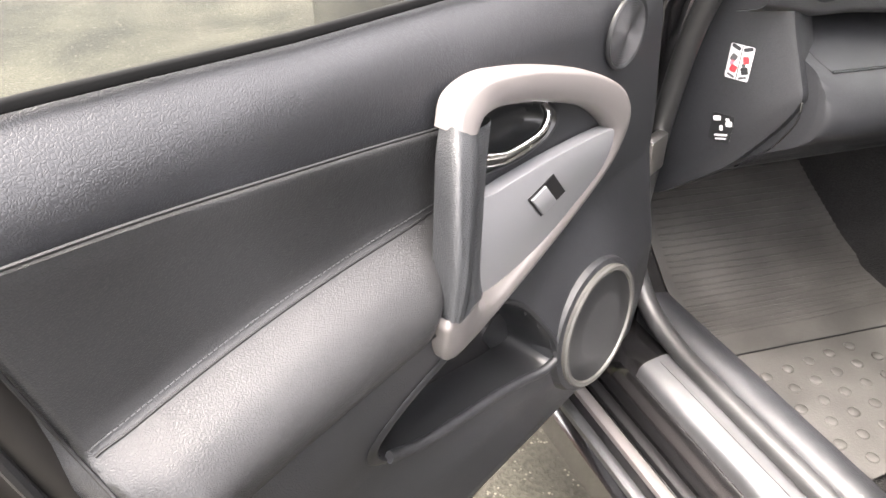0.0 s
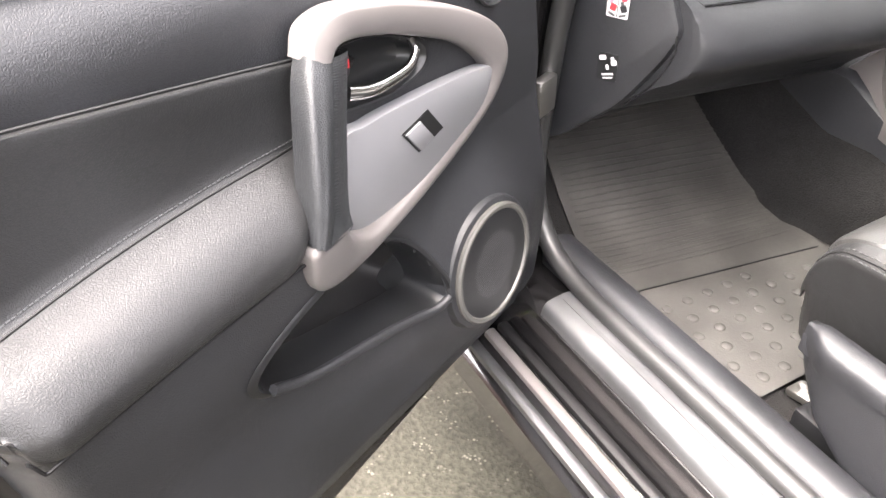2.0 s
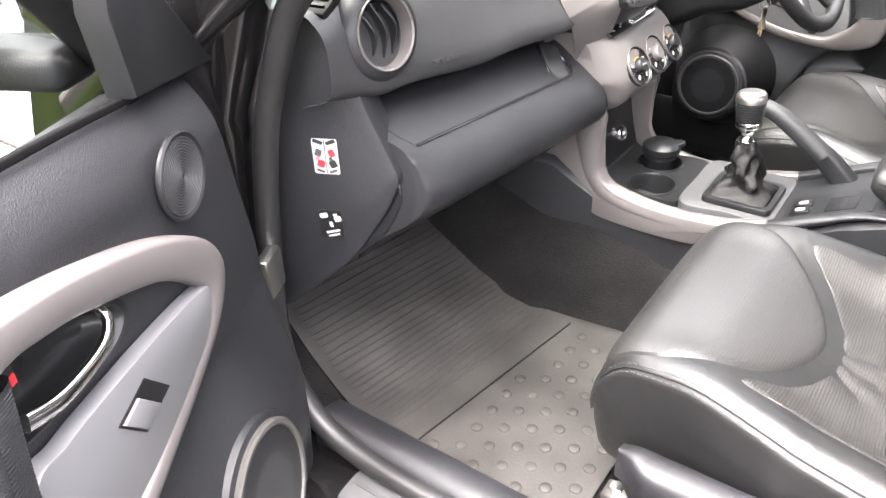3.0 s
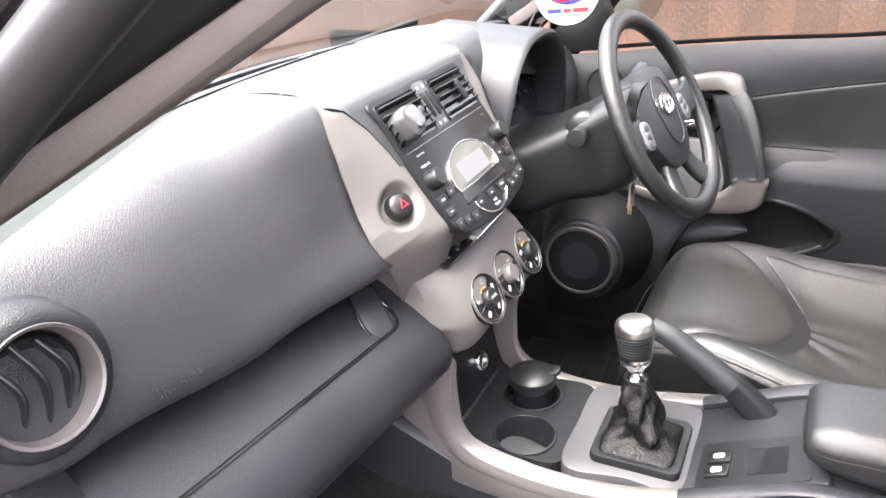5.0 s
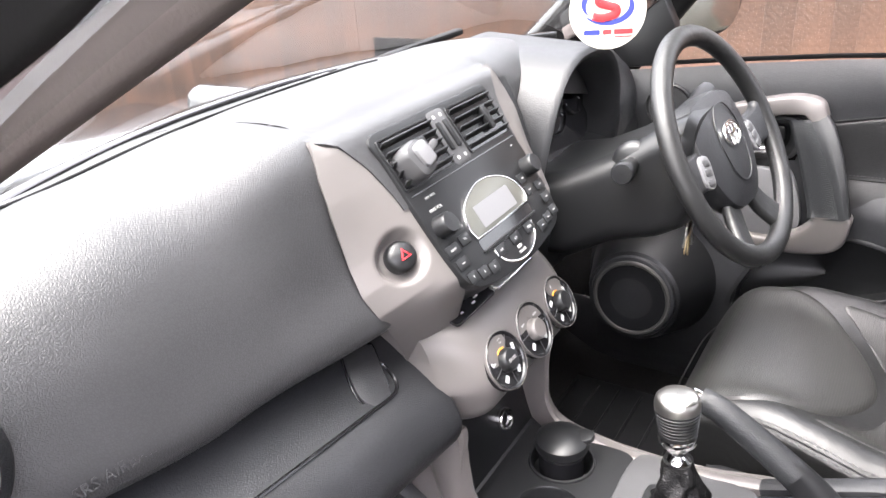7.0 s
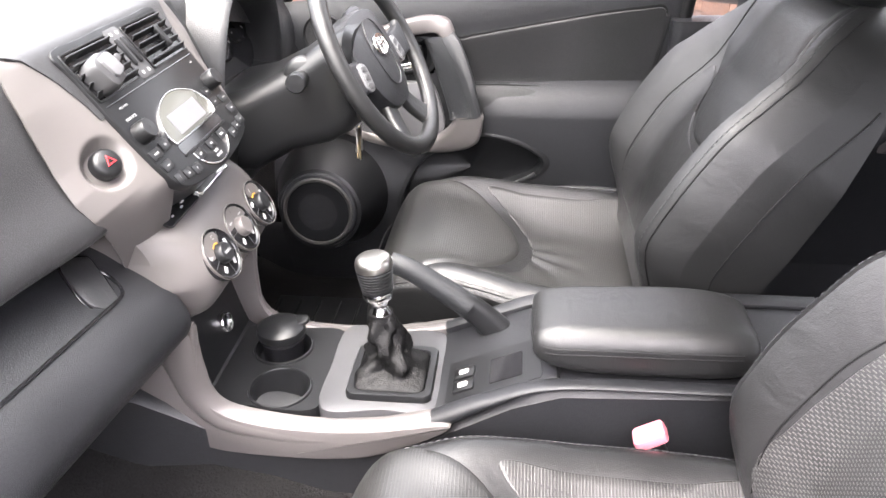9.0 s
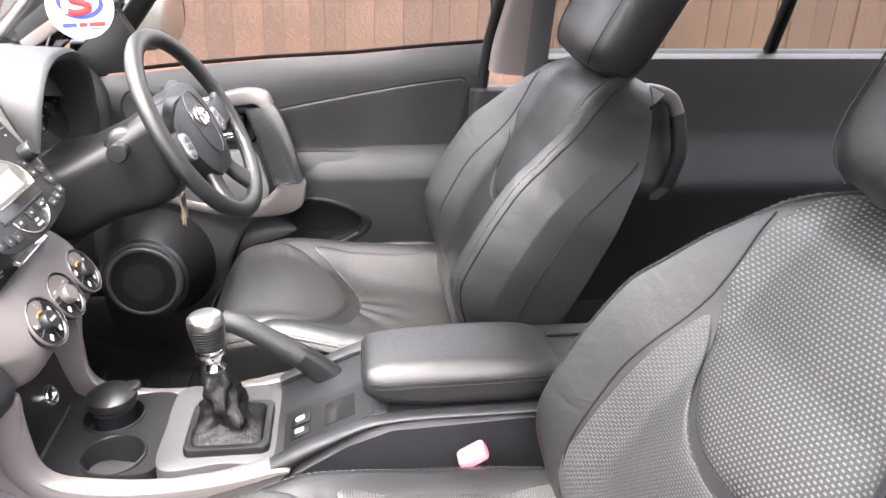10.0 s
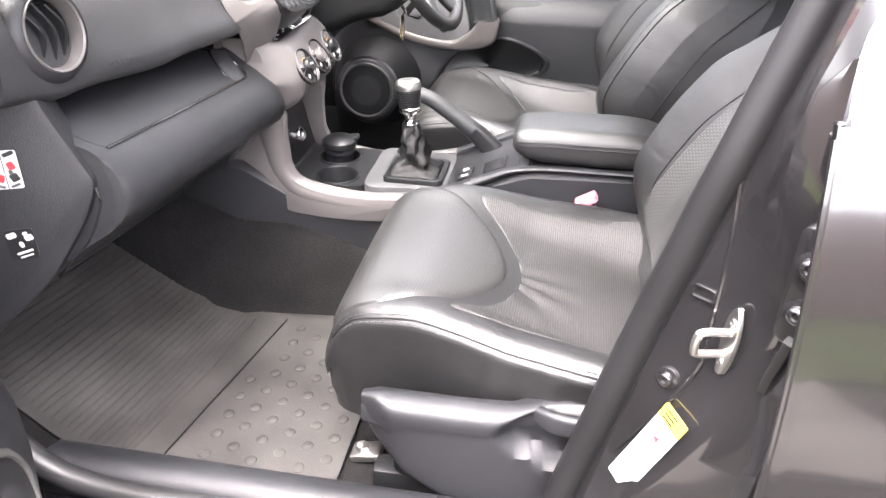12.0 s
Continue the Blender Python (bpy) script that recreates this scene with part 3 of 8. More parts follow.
def b_pillar():
    """The painted middle pillar and the rear door's leading edge on the near side."""
    th = empty("middle_pillar")
    def yl(z):
        return bend([(0.40, 0.20), (0.545, 0.158), (0.79, 0.100), (0.975, 0.052), (1.13, 0.005), (1.5, -0.10)], z)
    def yc(z):
        return bend([(0.40, 0.15), (0.637, 0.086), (0.712, 0.043), (0.793, 0.006), (0.887, -0.008), (0.967, 0.0), (1.013, 0.012), (1.11, 0.008), (1.5, -0.09)], z)
    zs = np.linspace(0.40, 1.5, 44)
    def xi(z):
        return -0.672 + 0.10 * max(0, z - 1.0)
    seal = [(xi(z) - 0.024, yl(z) - 0.001, z) for z in zs]
    part("door_seal", sweep(seal, spline([(-0.015, -0.012), (-0.015, 0.008), (0.0, 0.016), (0.015, 0.008), (0.015, -0.012)], 14, True), 60, up=(-0.55, 0.8, 0.25)), RUBBER, th, "black rubber door seal")
    rows = []
    for z in zs:
        y, x, c = yl(z), xi(z), min(yc(z), yl(z) - 0.012)
        f, t = y - c, 0.55 * max(0.0, z - 0.78) ** 2
        rows.append([(x + 0.01, y - 0.004, z), (x - 0.026, y - 0.010, z), (x - 0.040, y - 0.016 - 0.15 * f, z), (x - 0.062, c + 0.30 * f, z), (x - 0.078, c + 0.10 * f, z), (x - 0.086, c, z), (x - 0.092, c - 0.012, z), (x - 0.112 + 0.4 * t, min(c - 0.014, -0.020 + 0.2 * c), z), (x - 0.132 + t, min(c - 0.016, -0.026 + 0.2 * c), z), (x - 0.138 + t, min(c - 0.02, -0.05), z), (x - 0.130 + t, min(c - 0.10, -0.14), z)])
    part("pillar_shell", thick(grid(rows), 0.004), PAINT, th, "dark grey metallic painted pillar")
    inner = [(xi(z) + 0.006, yl(z) - 0.052, z) for z in zs]
    part("pillar_trim", sweep(inner, rrect(0.04, 0.09, 0.015, 4), 40, up=(0, 1, 0)), PLASTIC, th)
    up = [(-0.646, 0.000, 1.045), (-0.645, -0.001, 1.12), (-0.636, -0.006, 1.22), (-0.60, -0.06, 1.5)]
    part("upper_trim", sweep(up, rrect(0.011, 0.012, 0.003, 3), 20, up=(0, 1, 0)), PALE, th, "pale pillar edge trim")
    st = axes((-0.7445, 0.0165, 0.842), (1.0, -0.25, 0.0), (-0.25, 0.96, 0.05))
    plate = [(-0.004, -0.038), (0.004, -0.038), (0.012, -0.020), (0.013, 0.014), (0.009, 0.034), (0.002, 0.038), (-0.006, 0.032), (-0.012, 0.010), (-0.012, -0.018)]
    striker = part("striker", slab(spline(plate, 36, True), 0.005, st, 0.0015), STEEL, th, "bright steel latch striker")
    part("loop", moved(sweep([(0.0, -0.0125, 0.003), (0.0, -0.0125, 0.030), (0.0, -0.007, 0.035), (0.0, 0.007, 0.035), (0.0, 0.0125, 0.030), (0.0, 0.0125, 0.003)], ring(0.0042, 8), 24, up=(1, 0, 0)), st), STEEL, striker)
    for y, z in ((-0.024, -0.018), (0.022, 0.0)):
        part("screw", lathe([(0.0052, 0.0), (0.0050, 0.0018), (0.0026, 0.0024), (0.0005, 0.0012)], 12, st @ Matrix.Translation((z * 0.1, y, 0.005))), STEEL, striker)
    for y, z, x, k in ((-0.018, 0.956, -0.788, 0.85), (-0.018, 0.910, -0.788, 0.8), (0.0616, 0.774, -0.7202, 0.74)):
        part("bolt", lathe([(0.016 * k, 0), (0.016 * k, 0.003), (0.0105 * k, 0.004), (0.0102 * k, 0.010 * k), (0.008 * k, 0.0125 * k), (0.005 * k, 0.013 * k), (0.005 * k, 0.010 * k), (0.0005, 0.010 * k)], 18, axes((x, y, z), (0, 1, 0), (-0.83, 0.54, 0.1))), PAINT, th, "painted hex bolt")
    part("hinge_leaf", slab(rrect(0.036, 0.115, 0.012, 4), 0.010, axes((-0.7855, -0.0205, 0.933), (0.6, 0.8, 0), (-0.8, 0.6, 0)) @ pose(0, 0, -0.006), 0.003), PAINT, th, "painted rear hinge leaf")
    fold = [(-0.700, 0.033, 1.03), (-0.708, 0.032, 0.981), (-0.7185, 0.0315, 0.94), (-0.7235, 0.0325, 0.895), (-0.7295, 0.0351, 0.833), (-0.7322, 0.0365, 0.804), (-0.731, 0.0492, 0.768), (-0.727, 0.0722, 0.7186), (-0.7192, 0.0977, 0.67)]
    part("pressed_fold", sweep(fold, ring(0.0024, 8), 60), PAINT, th, "pressed fold in the painted pillar")
    part("plug_hole", annulus(rrect(0.024, 0.014, 0.003, 3), rrect(0.019, 0.0095, 0.002, 3), 0.002, axes((-0.7165, 0.0441, 0.8763), (0.59, 0.79, 0.0), (-0.79, 0.59, 0.14))), PAINT, th)
    hook = [(-0.7735, -0.0125, 0.812), (-0.778, -0.0135, 0.835), (-0.785, -0.016, 0.862), (-0.790, -0.017, 0.880)]
    part("check_strap", sweep(hook, rrect(0.010, 0.006, 0.002, 3), 16, up=(-0.8, 0.6, 0)), PAINT, th, "painted door check strap")
    lab = axes((-0.7410, 0.0694, 0.6926), (-0.0037, -0.0529, 0.1089), (-0.62, 0.74, 0.25)) @ Matrix.Translation((0, 0, 0.004))
    card = part("sticker", slab(rrect(0.121, 0.034, 0.002, 2), 0.0012, lab), WHITE, th, "white tyre pressure sticker with a yellow corner")
    part("sticker_corner", slab(rrect(0.019, 0.034, 0.002, 2), 0.0016, lab @ pose(0.051, 0, 0)), YELLOW, card)
    part("sticker_mark", annulus(ellipse(0.008, 0.008, 20), ellipse(0.0066, 0.0066, 20), 0.0018, lab @ pose(0.020, 0, 0)), RED, card)
    part("print_bar", slab([(0.0, 0.0045), (-0.004, -0.003), (0.004, -0.003)], 0.0019, lab @ pose(0.020, 0, 0)), RED, card)
    for k in range(3):
        part("print_bar", box(0.0022, 0.016, 0.0004, at=(0, 0, 0)), PLASTIC, card).matrix_local = lab @ pose(0.046 + 0.0048 * k, 0.003, 0.0018)
    # rear door skin
    def skin(z):
        return -0.84 + 0.5 * max(0, z - 0.70) ** 2 + 0.12 * max(0, 0.60 - z) ** 2
    lead = [(0.030, -0.026), (0.016, -0.017), (0.007, -0.012), (0.002, -0.012), (0.0, -0.016), (-0.0005, -0.028), (-0.001, -0.06), (-0.004, -0.25), (-0.008, -0.6), (0.0, -1.0)]
    rows = [[(skin(z) + dx, y, z) for dx, y in lead] for z in np.linspace(0.36, 1.07, 26)]
    rd = part("rear_door_skin", thick(grid(rows), 0.006), PAINT, th, "dark grey painted rear door")
    part("hem", sweep([(skin(z) + 0.002, -0.0125, z) for z in np.linspace(0.37, 1.06, 20)], ring(0.0035, 8), None, up=(-1, 0, 0)), PAINT, rd)
    part("window_trim", box(0.02, 0.9, 0.03, 0.006, at=(-0.772, -0.56, 1.08)), RUBBER, rd)
    return place(th, "dark grey metallic car pillar with latch striker", "car pillar", kind="structure")


b_pillar()


def far_side():
    """The driver's side: middle pillar, rear door, and plain closing panels behind."""
    th = empty("far_pillar")
    line = [(0.655, -0.075, 0.42), (0.668, -0.06, 0.8), (0.665, -0.055, 1.0), (0.63, -0.085, 1.2), (0.57, -0.14, 1.5)]
    part("pillar_trim", sweep(line[:3], rrect(0.16, 0.05, 0.02, 4), 20, up=(1, 0, 0)), PLASTIC, th)
    part("upper_trim", sweep([(0.662, -0.058, 1.035), (0.655, -0.065, 1.1), (0.63, -0.085, 1.2), (0.57, -0.14, 1.5)], rrect(0.09, 0.045, 0.018, 4), 24, up=(1, 0, 0)), PALE, th, "pale upper pillar trim")
    part("seal", sweep([(0.69, 0.03, 0.6), (0.685, 0.0, 0.95), (0.672, -0.012, 1.08), (0.64, -0.03, 1.2), (0.58, -0.07, 1.5)], ring(0.013, 10), 40), RUBBER, th)
    place(th, "dark grey middle pillar with pale upper trim", "car pillar", kind="structure")
    rows = [[(x, y, z) for y in np.linspace(-1.15, -0.14, 12)] for x, z in ((0.72, 1.075), (0.69, 1.075), (0.672, 1.06), (0.668, 1.0), (0.672, 0.9), (0.665, 0.85), (0.63, 0.80), (0.635, 0.74), (0.66, 0.7), (0.66, 0.5), (0.69, 0.42))]
    rd = part("rear_door", thick(grid(rows), 0.01), PLASTIC)
    place(rd, "dark grey rear door panel with silver pull", "car door")
    part("pull_trim", sweep([(0.655, -0.30, 0.985), (0.635, -0.36, 1.0), (0.625, -0.41, 0.985), (0.622, -0.43, 0.95)], rrect(0.03, 0.02, 0.008, 3), 20, up=(1, 0, 0)), SILVER, rd, "silver pull trim")
    part("grip", sweep([(0.622, -0.43, 0.95), (0.622, -0.445, 0.86), (0.63, -0.43, 0.78)], rrect(0.035, 0.022, 0.009, 3), 20, up=(1, 0, 0)), GRIP, rd)
    part("pull_foot", sweep([(0.63, -0.43, 0.785), (0.64, -0.41, 0.76), (0.655, -0.36, 0.755)], rrect(0.028, 0.02, 0.008, 3), 14, up=(1, 0, 0)), SILVER, rd, "silver pull trim")
    g = part("window_glass", box(0.004, 1.1, 0.52, at=(0.70, -0.62, 1.33), rot=(0, 14, 0)), GLASS, rd)
    g.visible_shadow = False
    part("window_post", sweep([(0.70, -0.66, 1.07), (0.60, -0.70, 1.5)], rrect(0.03, 0.02, 0.006, 2), 10), RUBBER, rd)
    for s, x in (("left", -0.70), ("right", 0.71)):
        place(part("rear_side_panel", box(0.05, 1.4, 0.75, 0.01, at=(x, -1.75 if s == "right" else -1.55, 0.72)), PLASTIC), "dark grey inner side panel", "car body", kind="structure")
    place(part("rear_closure", box(1.44, 0.05, 0.75, 0.01, at=(0, -2.35, 0.72)), PLASTIC), "dark grey panel closing the load space", "car body", kind="structure")
    place(part("right_sill", box(0.10, 2.3, 0.28, 0.03, at=(0.72, -0.1, 0.40), seg=3), PLASTIC), "dark grey inner sill on the driver's side", "door sill", kind="structure")


far_side()
for k in (-1, 1):
    rows = [[(k * x, y, z) for y in np.linspace(0.845 if k > 0 else 0.98, 1.38, 8)] for x, z in ((0.690, 0.36), (0.684, 0.60), (0.688, 0.85), (0.70, 1.06))]
    place(part("kick_panel", thick(grid(rows), 0.008), CARPET), "black carpet trim beside the footwell", "carpet", kind="structure")


def rear_body():
    """Rear doors' glass, quarters and tailgate behind the seats."""
    for x, s in ((-0.74, -1), (0.74, 1)):
        rows = [[(x - s * lean, y, z) for y in np.linspace(-2.36, -1.02, 8)] for lean, z in ((0.0, 1.05), (0.03, 1.25), (0.09, 1.50), (0.14, 1.60))]
        place(part("rear_quarter_glass", grid(rows), TINTED), "dark tinted rear quarter window", "car window", kind="structure")
    rows = [[(x, y, z) for x in np.linspace(-0.74, 0.74, 8)] for y, z in ((-2.38, 1.05), (-2.36, 1.25), (-2.28, 1.50), (-2.18, 1.62))]
    place(part("tailgate_glass", grid(rows), TINTED), "dark tinted tailgate window", "car window", kind="structure")
    g = part("rear_side_glass", box(0.004, 0.90, 0.48, at=(-0.70, -0.60, 1.31), rot=(0, -14, 0)), TINTED)
    place(g, "dark tinted rear side window", "car window", kind="structure")


rear_body()


# ---- the open passenger door, in its own frame: u from hinge to latch, n into the cabin, z up ----
def card_relief(u, z):
    """How far the door card stands proud."""
    rear = bend([(0.36, -0.04), (0.42, 0.0), (0.48, 0.022), (0.58, 0.03), (0.70, 0.036), (0.80, 0.05), (0.84, 0.054), (0.855, 0.046), (0.87, 0.034), (0.885, 0.018), (0.90, 0.006), (0.915, 0.0), (0.95, -0.006), (1.04, -0.004), (1.075, 0.0), (1.14, 0.0)], z)
    front = bend([(0.36, -0.04), (0.42, 0.0), (0.48, 0.022), (0.58, 0.030), (0.66, 0.030), (0.74, 0.014), (0.80, 0.002), (1.04, 0.0), (1.14, 0.0)], z)
    k = step(0.40, 0.54, u)
    n = front * (1 - k) + rear * k
    n *= 1 - 0.6 * step(0.86, 0.90, u) * (1 if n > 0 else 0.2)
    d = math.hypot(u - 0.205, z - 0.618)
    n += 0.014 * (1 - step(0.085, 0.17, d))
    n -= 0.05 * step(0.05, -0.02, u)
    return n - 0.040 * (max(0.0, z - card_top(u) + 0.072) / 0.072) ** 2


def card_top(u):
    return bend([(0.0, 1.055), (0.10, 1.062), (0.25, 1.078), (0.43, 1.093), (0.60, 1.102), (0.77, 1.117), (0.92, 1.128)], u)


def front_door_card():
    us = np.linspace(0, 1, 110)
    rows = []
    for v in np.linspace(0, 1, 100):
        row = []
        for k in us:
            zt = card_top(k * 0.9)
            z = zt + (0.405 + 0.045 * k - zt) * v
            u0 = bend([(0.40, 0.05), (0.55, 0.03), (0.64, 0.022), (0.80, 0.035), (0.93, 0.06), (1.0, 0.07), (1.07, 0.06)], z)
            u1 = bend([(0.42, 0.70), (0.55, 0.75), (0.70, 0.812), (0.81, 0.828), (0.87, 0.849), (1.0, 0.875), (1.06, 0.888), (1.13, 0.908)], z)
            u = u0 + (u1 - u0) * k
            roll = max(0.0, 1 - (u1 - u) / 0.030)
            row.append((u, card_relief(u, z) * (1 - 0.8 * roll ** 2) - 0.012 * roll ** 2, z))
        rows.append(row)
    return rows


def insert_rows(flip=False):
    """The padded insert with the arm rest ledge."""
    top = [(0.455, 0.993), (0.556, 1.010), (0.658, 1.026), (0.76, 1.041), (0.862, 1.052)]
    crest = np.array(spline(top, 60))
    rows = []
    for k in list(np.linspace(0, 0.955, 36)) + [0.965, 0.974, 0.981, 0.987, 0.992, 0.996, 0.999, 1.0]:
        ut = 0.452 + (0.860 - 0.452) * k
        zt = float(np.interp(ut, crest[:, 0], crest[:, 1])) - 0.013 * (1 - math.sqrt(max(0.0, 1 - max(0.0, (k - 0.965) / 0.035) ** 2)))
        ub = 0.535 + (0.820 - 0.535) * k
        zb = 0.847 - 0.006 * k - 0.014 * k * k + 0.02 * step(0.97, 1.0, k)
        e = (1 - 0.22 * step(0.90, 1.0, k)) * (0.70 + 0.30 * step(0.0, 0.16, k))
        ledge = 0.922 + 0.005 * math.sin(k * 3.0) - 0.026 * k * k
        prof = [(-0.012, zt), (-0.001, zt - 0.002), (0.003, zt - 0.008), (0.002, zt * 0.6 + ledge * 0.4), (0.003, ledge + 0.030), (0.005, ledge + 0.014), (0.011 * e, ledge + 0.004), (0.028 * e, ledge - 0.005), (0.048 * e, ledge - 0.017), (0.063 * e, ledge - 0.032), (0.0705 * e, ledge - 0.048 * (ledge - zb) / 0.08), (0.071 * e, zb + 0.018), (0.068 * e, zb + 0.007), (0.062 * e, zb + 0.001), (0.050 * e, zb)]
        col = []
        for n, z in spline(prof, 52):
            f = (zt - z) / (zt - zb)
            col.append((ut + (ub - ut) * f, n, z))
        rows.append(col)
    # ends turned in
    first = [(u - 0.002, n - 0.02, z) for u, n, z in rows[0]]
    last = [(u + 0.012, min(n - 0.02, 0.0), z) for u, n, z in rows[-1]]
    rim = [(u + 0.006, n * 0.86 - 0.003, z) for u, n, z in rows[-1]]
    return [first] + rows + [rim, last]


def pocket_rim():
    return spline([(0.312, 0.632), (0.332, 0.690), (0.370, 0.738), (0.430, 0.772), (0.495, 0.794), (0.560, 0.782), (0.618, 0.746), (0.610, 0.712), (0.565, 0.690), (0.50, 0.668), (0.42, 0.644), (0.345, 0.622)], 60, True)


def cup_rim():
    return spline([(0.440, 0.990), (0.40, 0.992), (0.35, 0.978), (0.310, 0.958), (0.300, 0.940), (0.317, 0.926), (0.362, 0.921), (0.412, 0.927), (0.440, 0.934), (0.450, 0.96)], 48, True)


def inside(poly, x, y):
    hit = False
    for (x0, y0), (x1, y1) in zip(poly, list(poly[1:]) + [poly[0]]):
        if (y0 > y) != (y1 > y) and x < (x1 - x0) * (y - y0) / (y1 - y0) + x0:
            hit = not hit
    return hit


LOOP_OUT = [(0.496, 0.030, 1.008), (0.483, 0.026, 1.030), (0.449, 0.022, 1.036), (0.407, 0.020, 1.030), (0.342, 0.018, 1.013), (0.246, 0.016, 0.978), (0.174, 0.015, 0.936), (0.148, 0.014, 0.892), (0.174, 0.014, 0.848), (0.232, 0.014, 0.815), (0.337, 0.018, 0.782), (0.456, 0.035, 0.775), (0.538, 0.058, 0.800), (0.556, 0.071, 0.850), (0.553, 0.072, 0.866)]
LOOP_IN = [(0.470, 0.034, 1.000), (0.456, 0.030, 1.008), (0.427, 0.022, 1.003), (0.395, 0.020, 0.995), (0.354, 0.018, 0.982), (0.262, 0.016, 0.944), (0.208, 0.015, 0.906), (0.192, 0.014, 0.880), (0.213, 0.014, 0.852), (0.262, 0.014, 0.828), (0.340, 0.018, 0.803), (0.425, 0.030, 0.796), (0.468, 0.045, 0.816), (0.492, 0.058, 0.842), (0.494, 0.062, 0.856)]
GRIP_LINES = [[(0.490, 0.010, 1.012), (0.508, 0.020, 0.990), (0.522, 0.030, 0.957), (0.536, 0.040, 0.915), (0.548, 0.046, 0.864)],
              [(0.494, 0.029, 1.012), (0.511, 0.044, 0.991), (0.527, 0.057, 0.958), (0.541, 0.067, 0.916), (0.552, 0.071, 0.864)],
              [(0.486, 0.034, 1.010), (0.505, 0.050, 0.986), (0.521, 0.064, 0.951), (0.536, 0.075, 0.908), (0.548, 0.077, 0.864)],
              [(0.472, 0.035, 1.004), (0.492, 0.052, 0.976), (0.512, 0.066, 0.938), (0.530, 0.076, 0.893), (0.540, 0.077, 0.860)],
              [(0.440, 0.025, 0.998), (0.456, 0.034, 0.959), (0.471, 0.043, 0.919), (0.488, 0.055, 0.870), (0.492, 0.062, 0.852)],
              [(0.433, 0.010, 0.996), (0.450, 0.016, 0.957), (0.466, 0.022, 0.916), (0.484, 0.034, 0.868), (0.488, 0.044, 0.850)]]


def door_fittings(th):
    """Pull loop, switch plate, handle, loudspeakers and pocket of a front door."""
    # the loop is a flat satin band with eased edges, folded round from the top of the grip to its foot
    rows = []
    for o, i in zip(spline(LOOP_OUT, 110), spline(LOOP_IN, 110)):
        o, i = Vector(o), Vector(i)
        def across(f, h):
            p = o.lerp(i, f)
            return (p.x, p.y + h, p.z)
        rows.append([across(0.0, -0.022), across(0.0, -0.003), across(0.02, 0.001), across(0.07, 0.0035), across(0.14, 0.0045), across(0.5, 0.006), across(0.80, 0.0045), across(0.90, 0.003), across(0.96, 0.0), across(1.0, -0.006), across(1.0, -0.022)])
    part("pull_loop", grid(rows), SILVER, th, "satin silver pull loop")
    lines = [spline(l, 46) for l in GRIP_LINES]
    part("grip", grid([spline([l[k] for l in lines], 22) for k in range(46)]), GRIP, th, "ribbed grey pull grip")
    a, b = spline(GRIP_LINES[3], 64), spline(GRIP_LINES[4], 64)
    bm = bmesh.new()
    for p, q in list(zip(a, b))[2:-2]:
        p, q = Vector(p), Vector(q)
        d = (q - p) * 0.5
        mid = p + d + Vector((0, 0.0006, 0))
        up = Vector((0, 0, 0.0009))
        for face in ((mid - d * 0.9 - up, mid + d * 0.9 - up, mid + d * 0.88 + Vector((0, 0.0009, 0)), mid - d * 0.88 + Vector((0, 0.0009, 0))), (mid - d * 0.88 + Vector((0, 0.0009, 0)), mid + d * 0.88 + Vector((0, 0.0009, 0)), mid + d * 0.9 + up, mid - d * 0.9 + up)):
            bm.faces.new([bm.verts.new(v) for v in face])
    part("grip_ribs", bm, GRIP, th)
    plate = [(0.448, 0.909), (0.415, 0.911), (0.382, 0.911), (0.294, 0.906), (0.212, 0.897), (0.188, 0.886), (0.205, 0.850), (0.262, 0.824), (0.340, 0.800), (0.425, 0.792), (0.468, 0.812), (0.470, 0.85)]
    def wall(n):
        """A pose whose x, y lie along u, z and whose height runs into the cabin."""
        m = Matrix(((-1, 0, 0, 0), (0, 0, 1, n), (0, 1, 0, 0), (0, 0, 0, 1)))
        return m
    out = [(-u, z) for u, z in spline(plate, 60, True)]
    pl = part("switch_plate", slab(out, 0.016, wall(0.003), 0.002), PANEL, th, "light grey window switch plate")
    def spot(a, b):
        """A point of the skewed switch opening, a along it and b across."""
        p = np.array((-0.364, 0.877)) + a * np.array((0.046, 0.011)) + b * np.array((0.028, -0.034))
        return tuple(p)
    part("switch_well", slab([spot(0, 0), spot(0, 1), spot(1, 1), spot(1, 0)], 0.0008, wall(0.0192)), RUBBER, pl)
    part("window_switch", slab([spot(0.05, 0.08), spot(0.05, 0.92), spot(0.60, 0.92), spot(0.60, 0.08)], 0.0035, wall(0.0195), 0.001), PANEL, pl, "grey rocker window switch")
    # handle cup and lever
    cup = cup_rim()
    co = [(-u, z) for u, z in cup]
    cc = np.mean(np.array(co), axis=0)
    rows = []
    for f, h in ((1.13, 0.0015), (1.10, 0.005), (1.0, 0.006), (0.95, 0.003), (0.9, -0.008), (0.8, -0.022), (0.5, -0.030), (0.01, -0.031)):
        rows.append([(cc[0] + (x - cc[0]) * f, cc[1] + (y - cc[1]) * f, h) for x, y in co])
    part("handle_cup", moved(grid(rows, closed=True, uv=False), wall(0.0)), SMOOTH, th, "dark handle recess")
    part("handle_lever", sweep([(0.324, 0.004, 0.966), (0.328, 0.013, 0.956), (0.343, 0.016, 0.945), (0.373, 0.016, 0.941), (0.403, 0.015, 0.942), (0.431, 0.012, 0.949)], rrect(0.013, 0.007, 0.003, 3), 34, up=(0, 1, 0), scales=lambda f: (0.62 + 0.5 * f, 1)), CHROME, th, "chrome inner door handle")
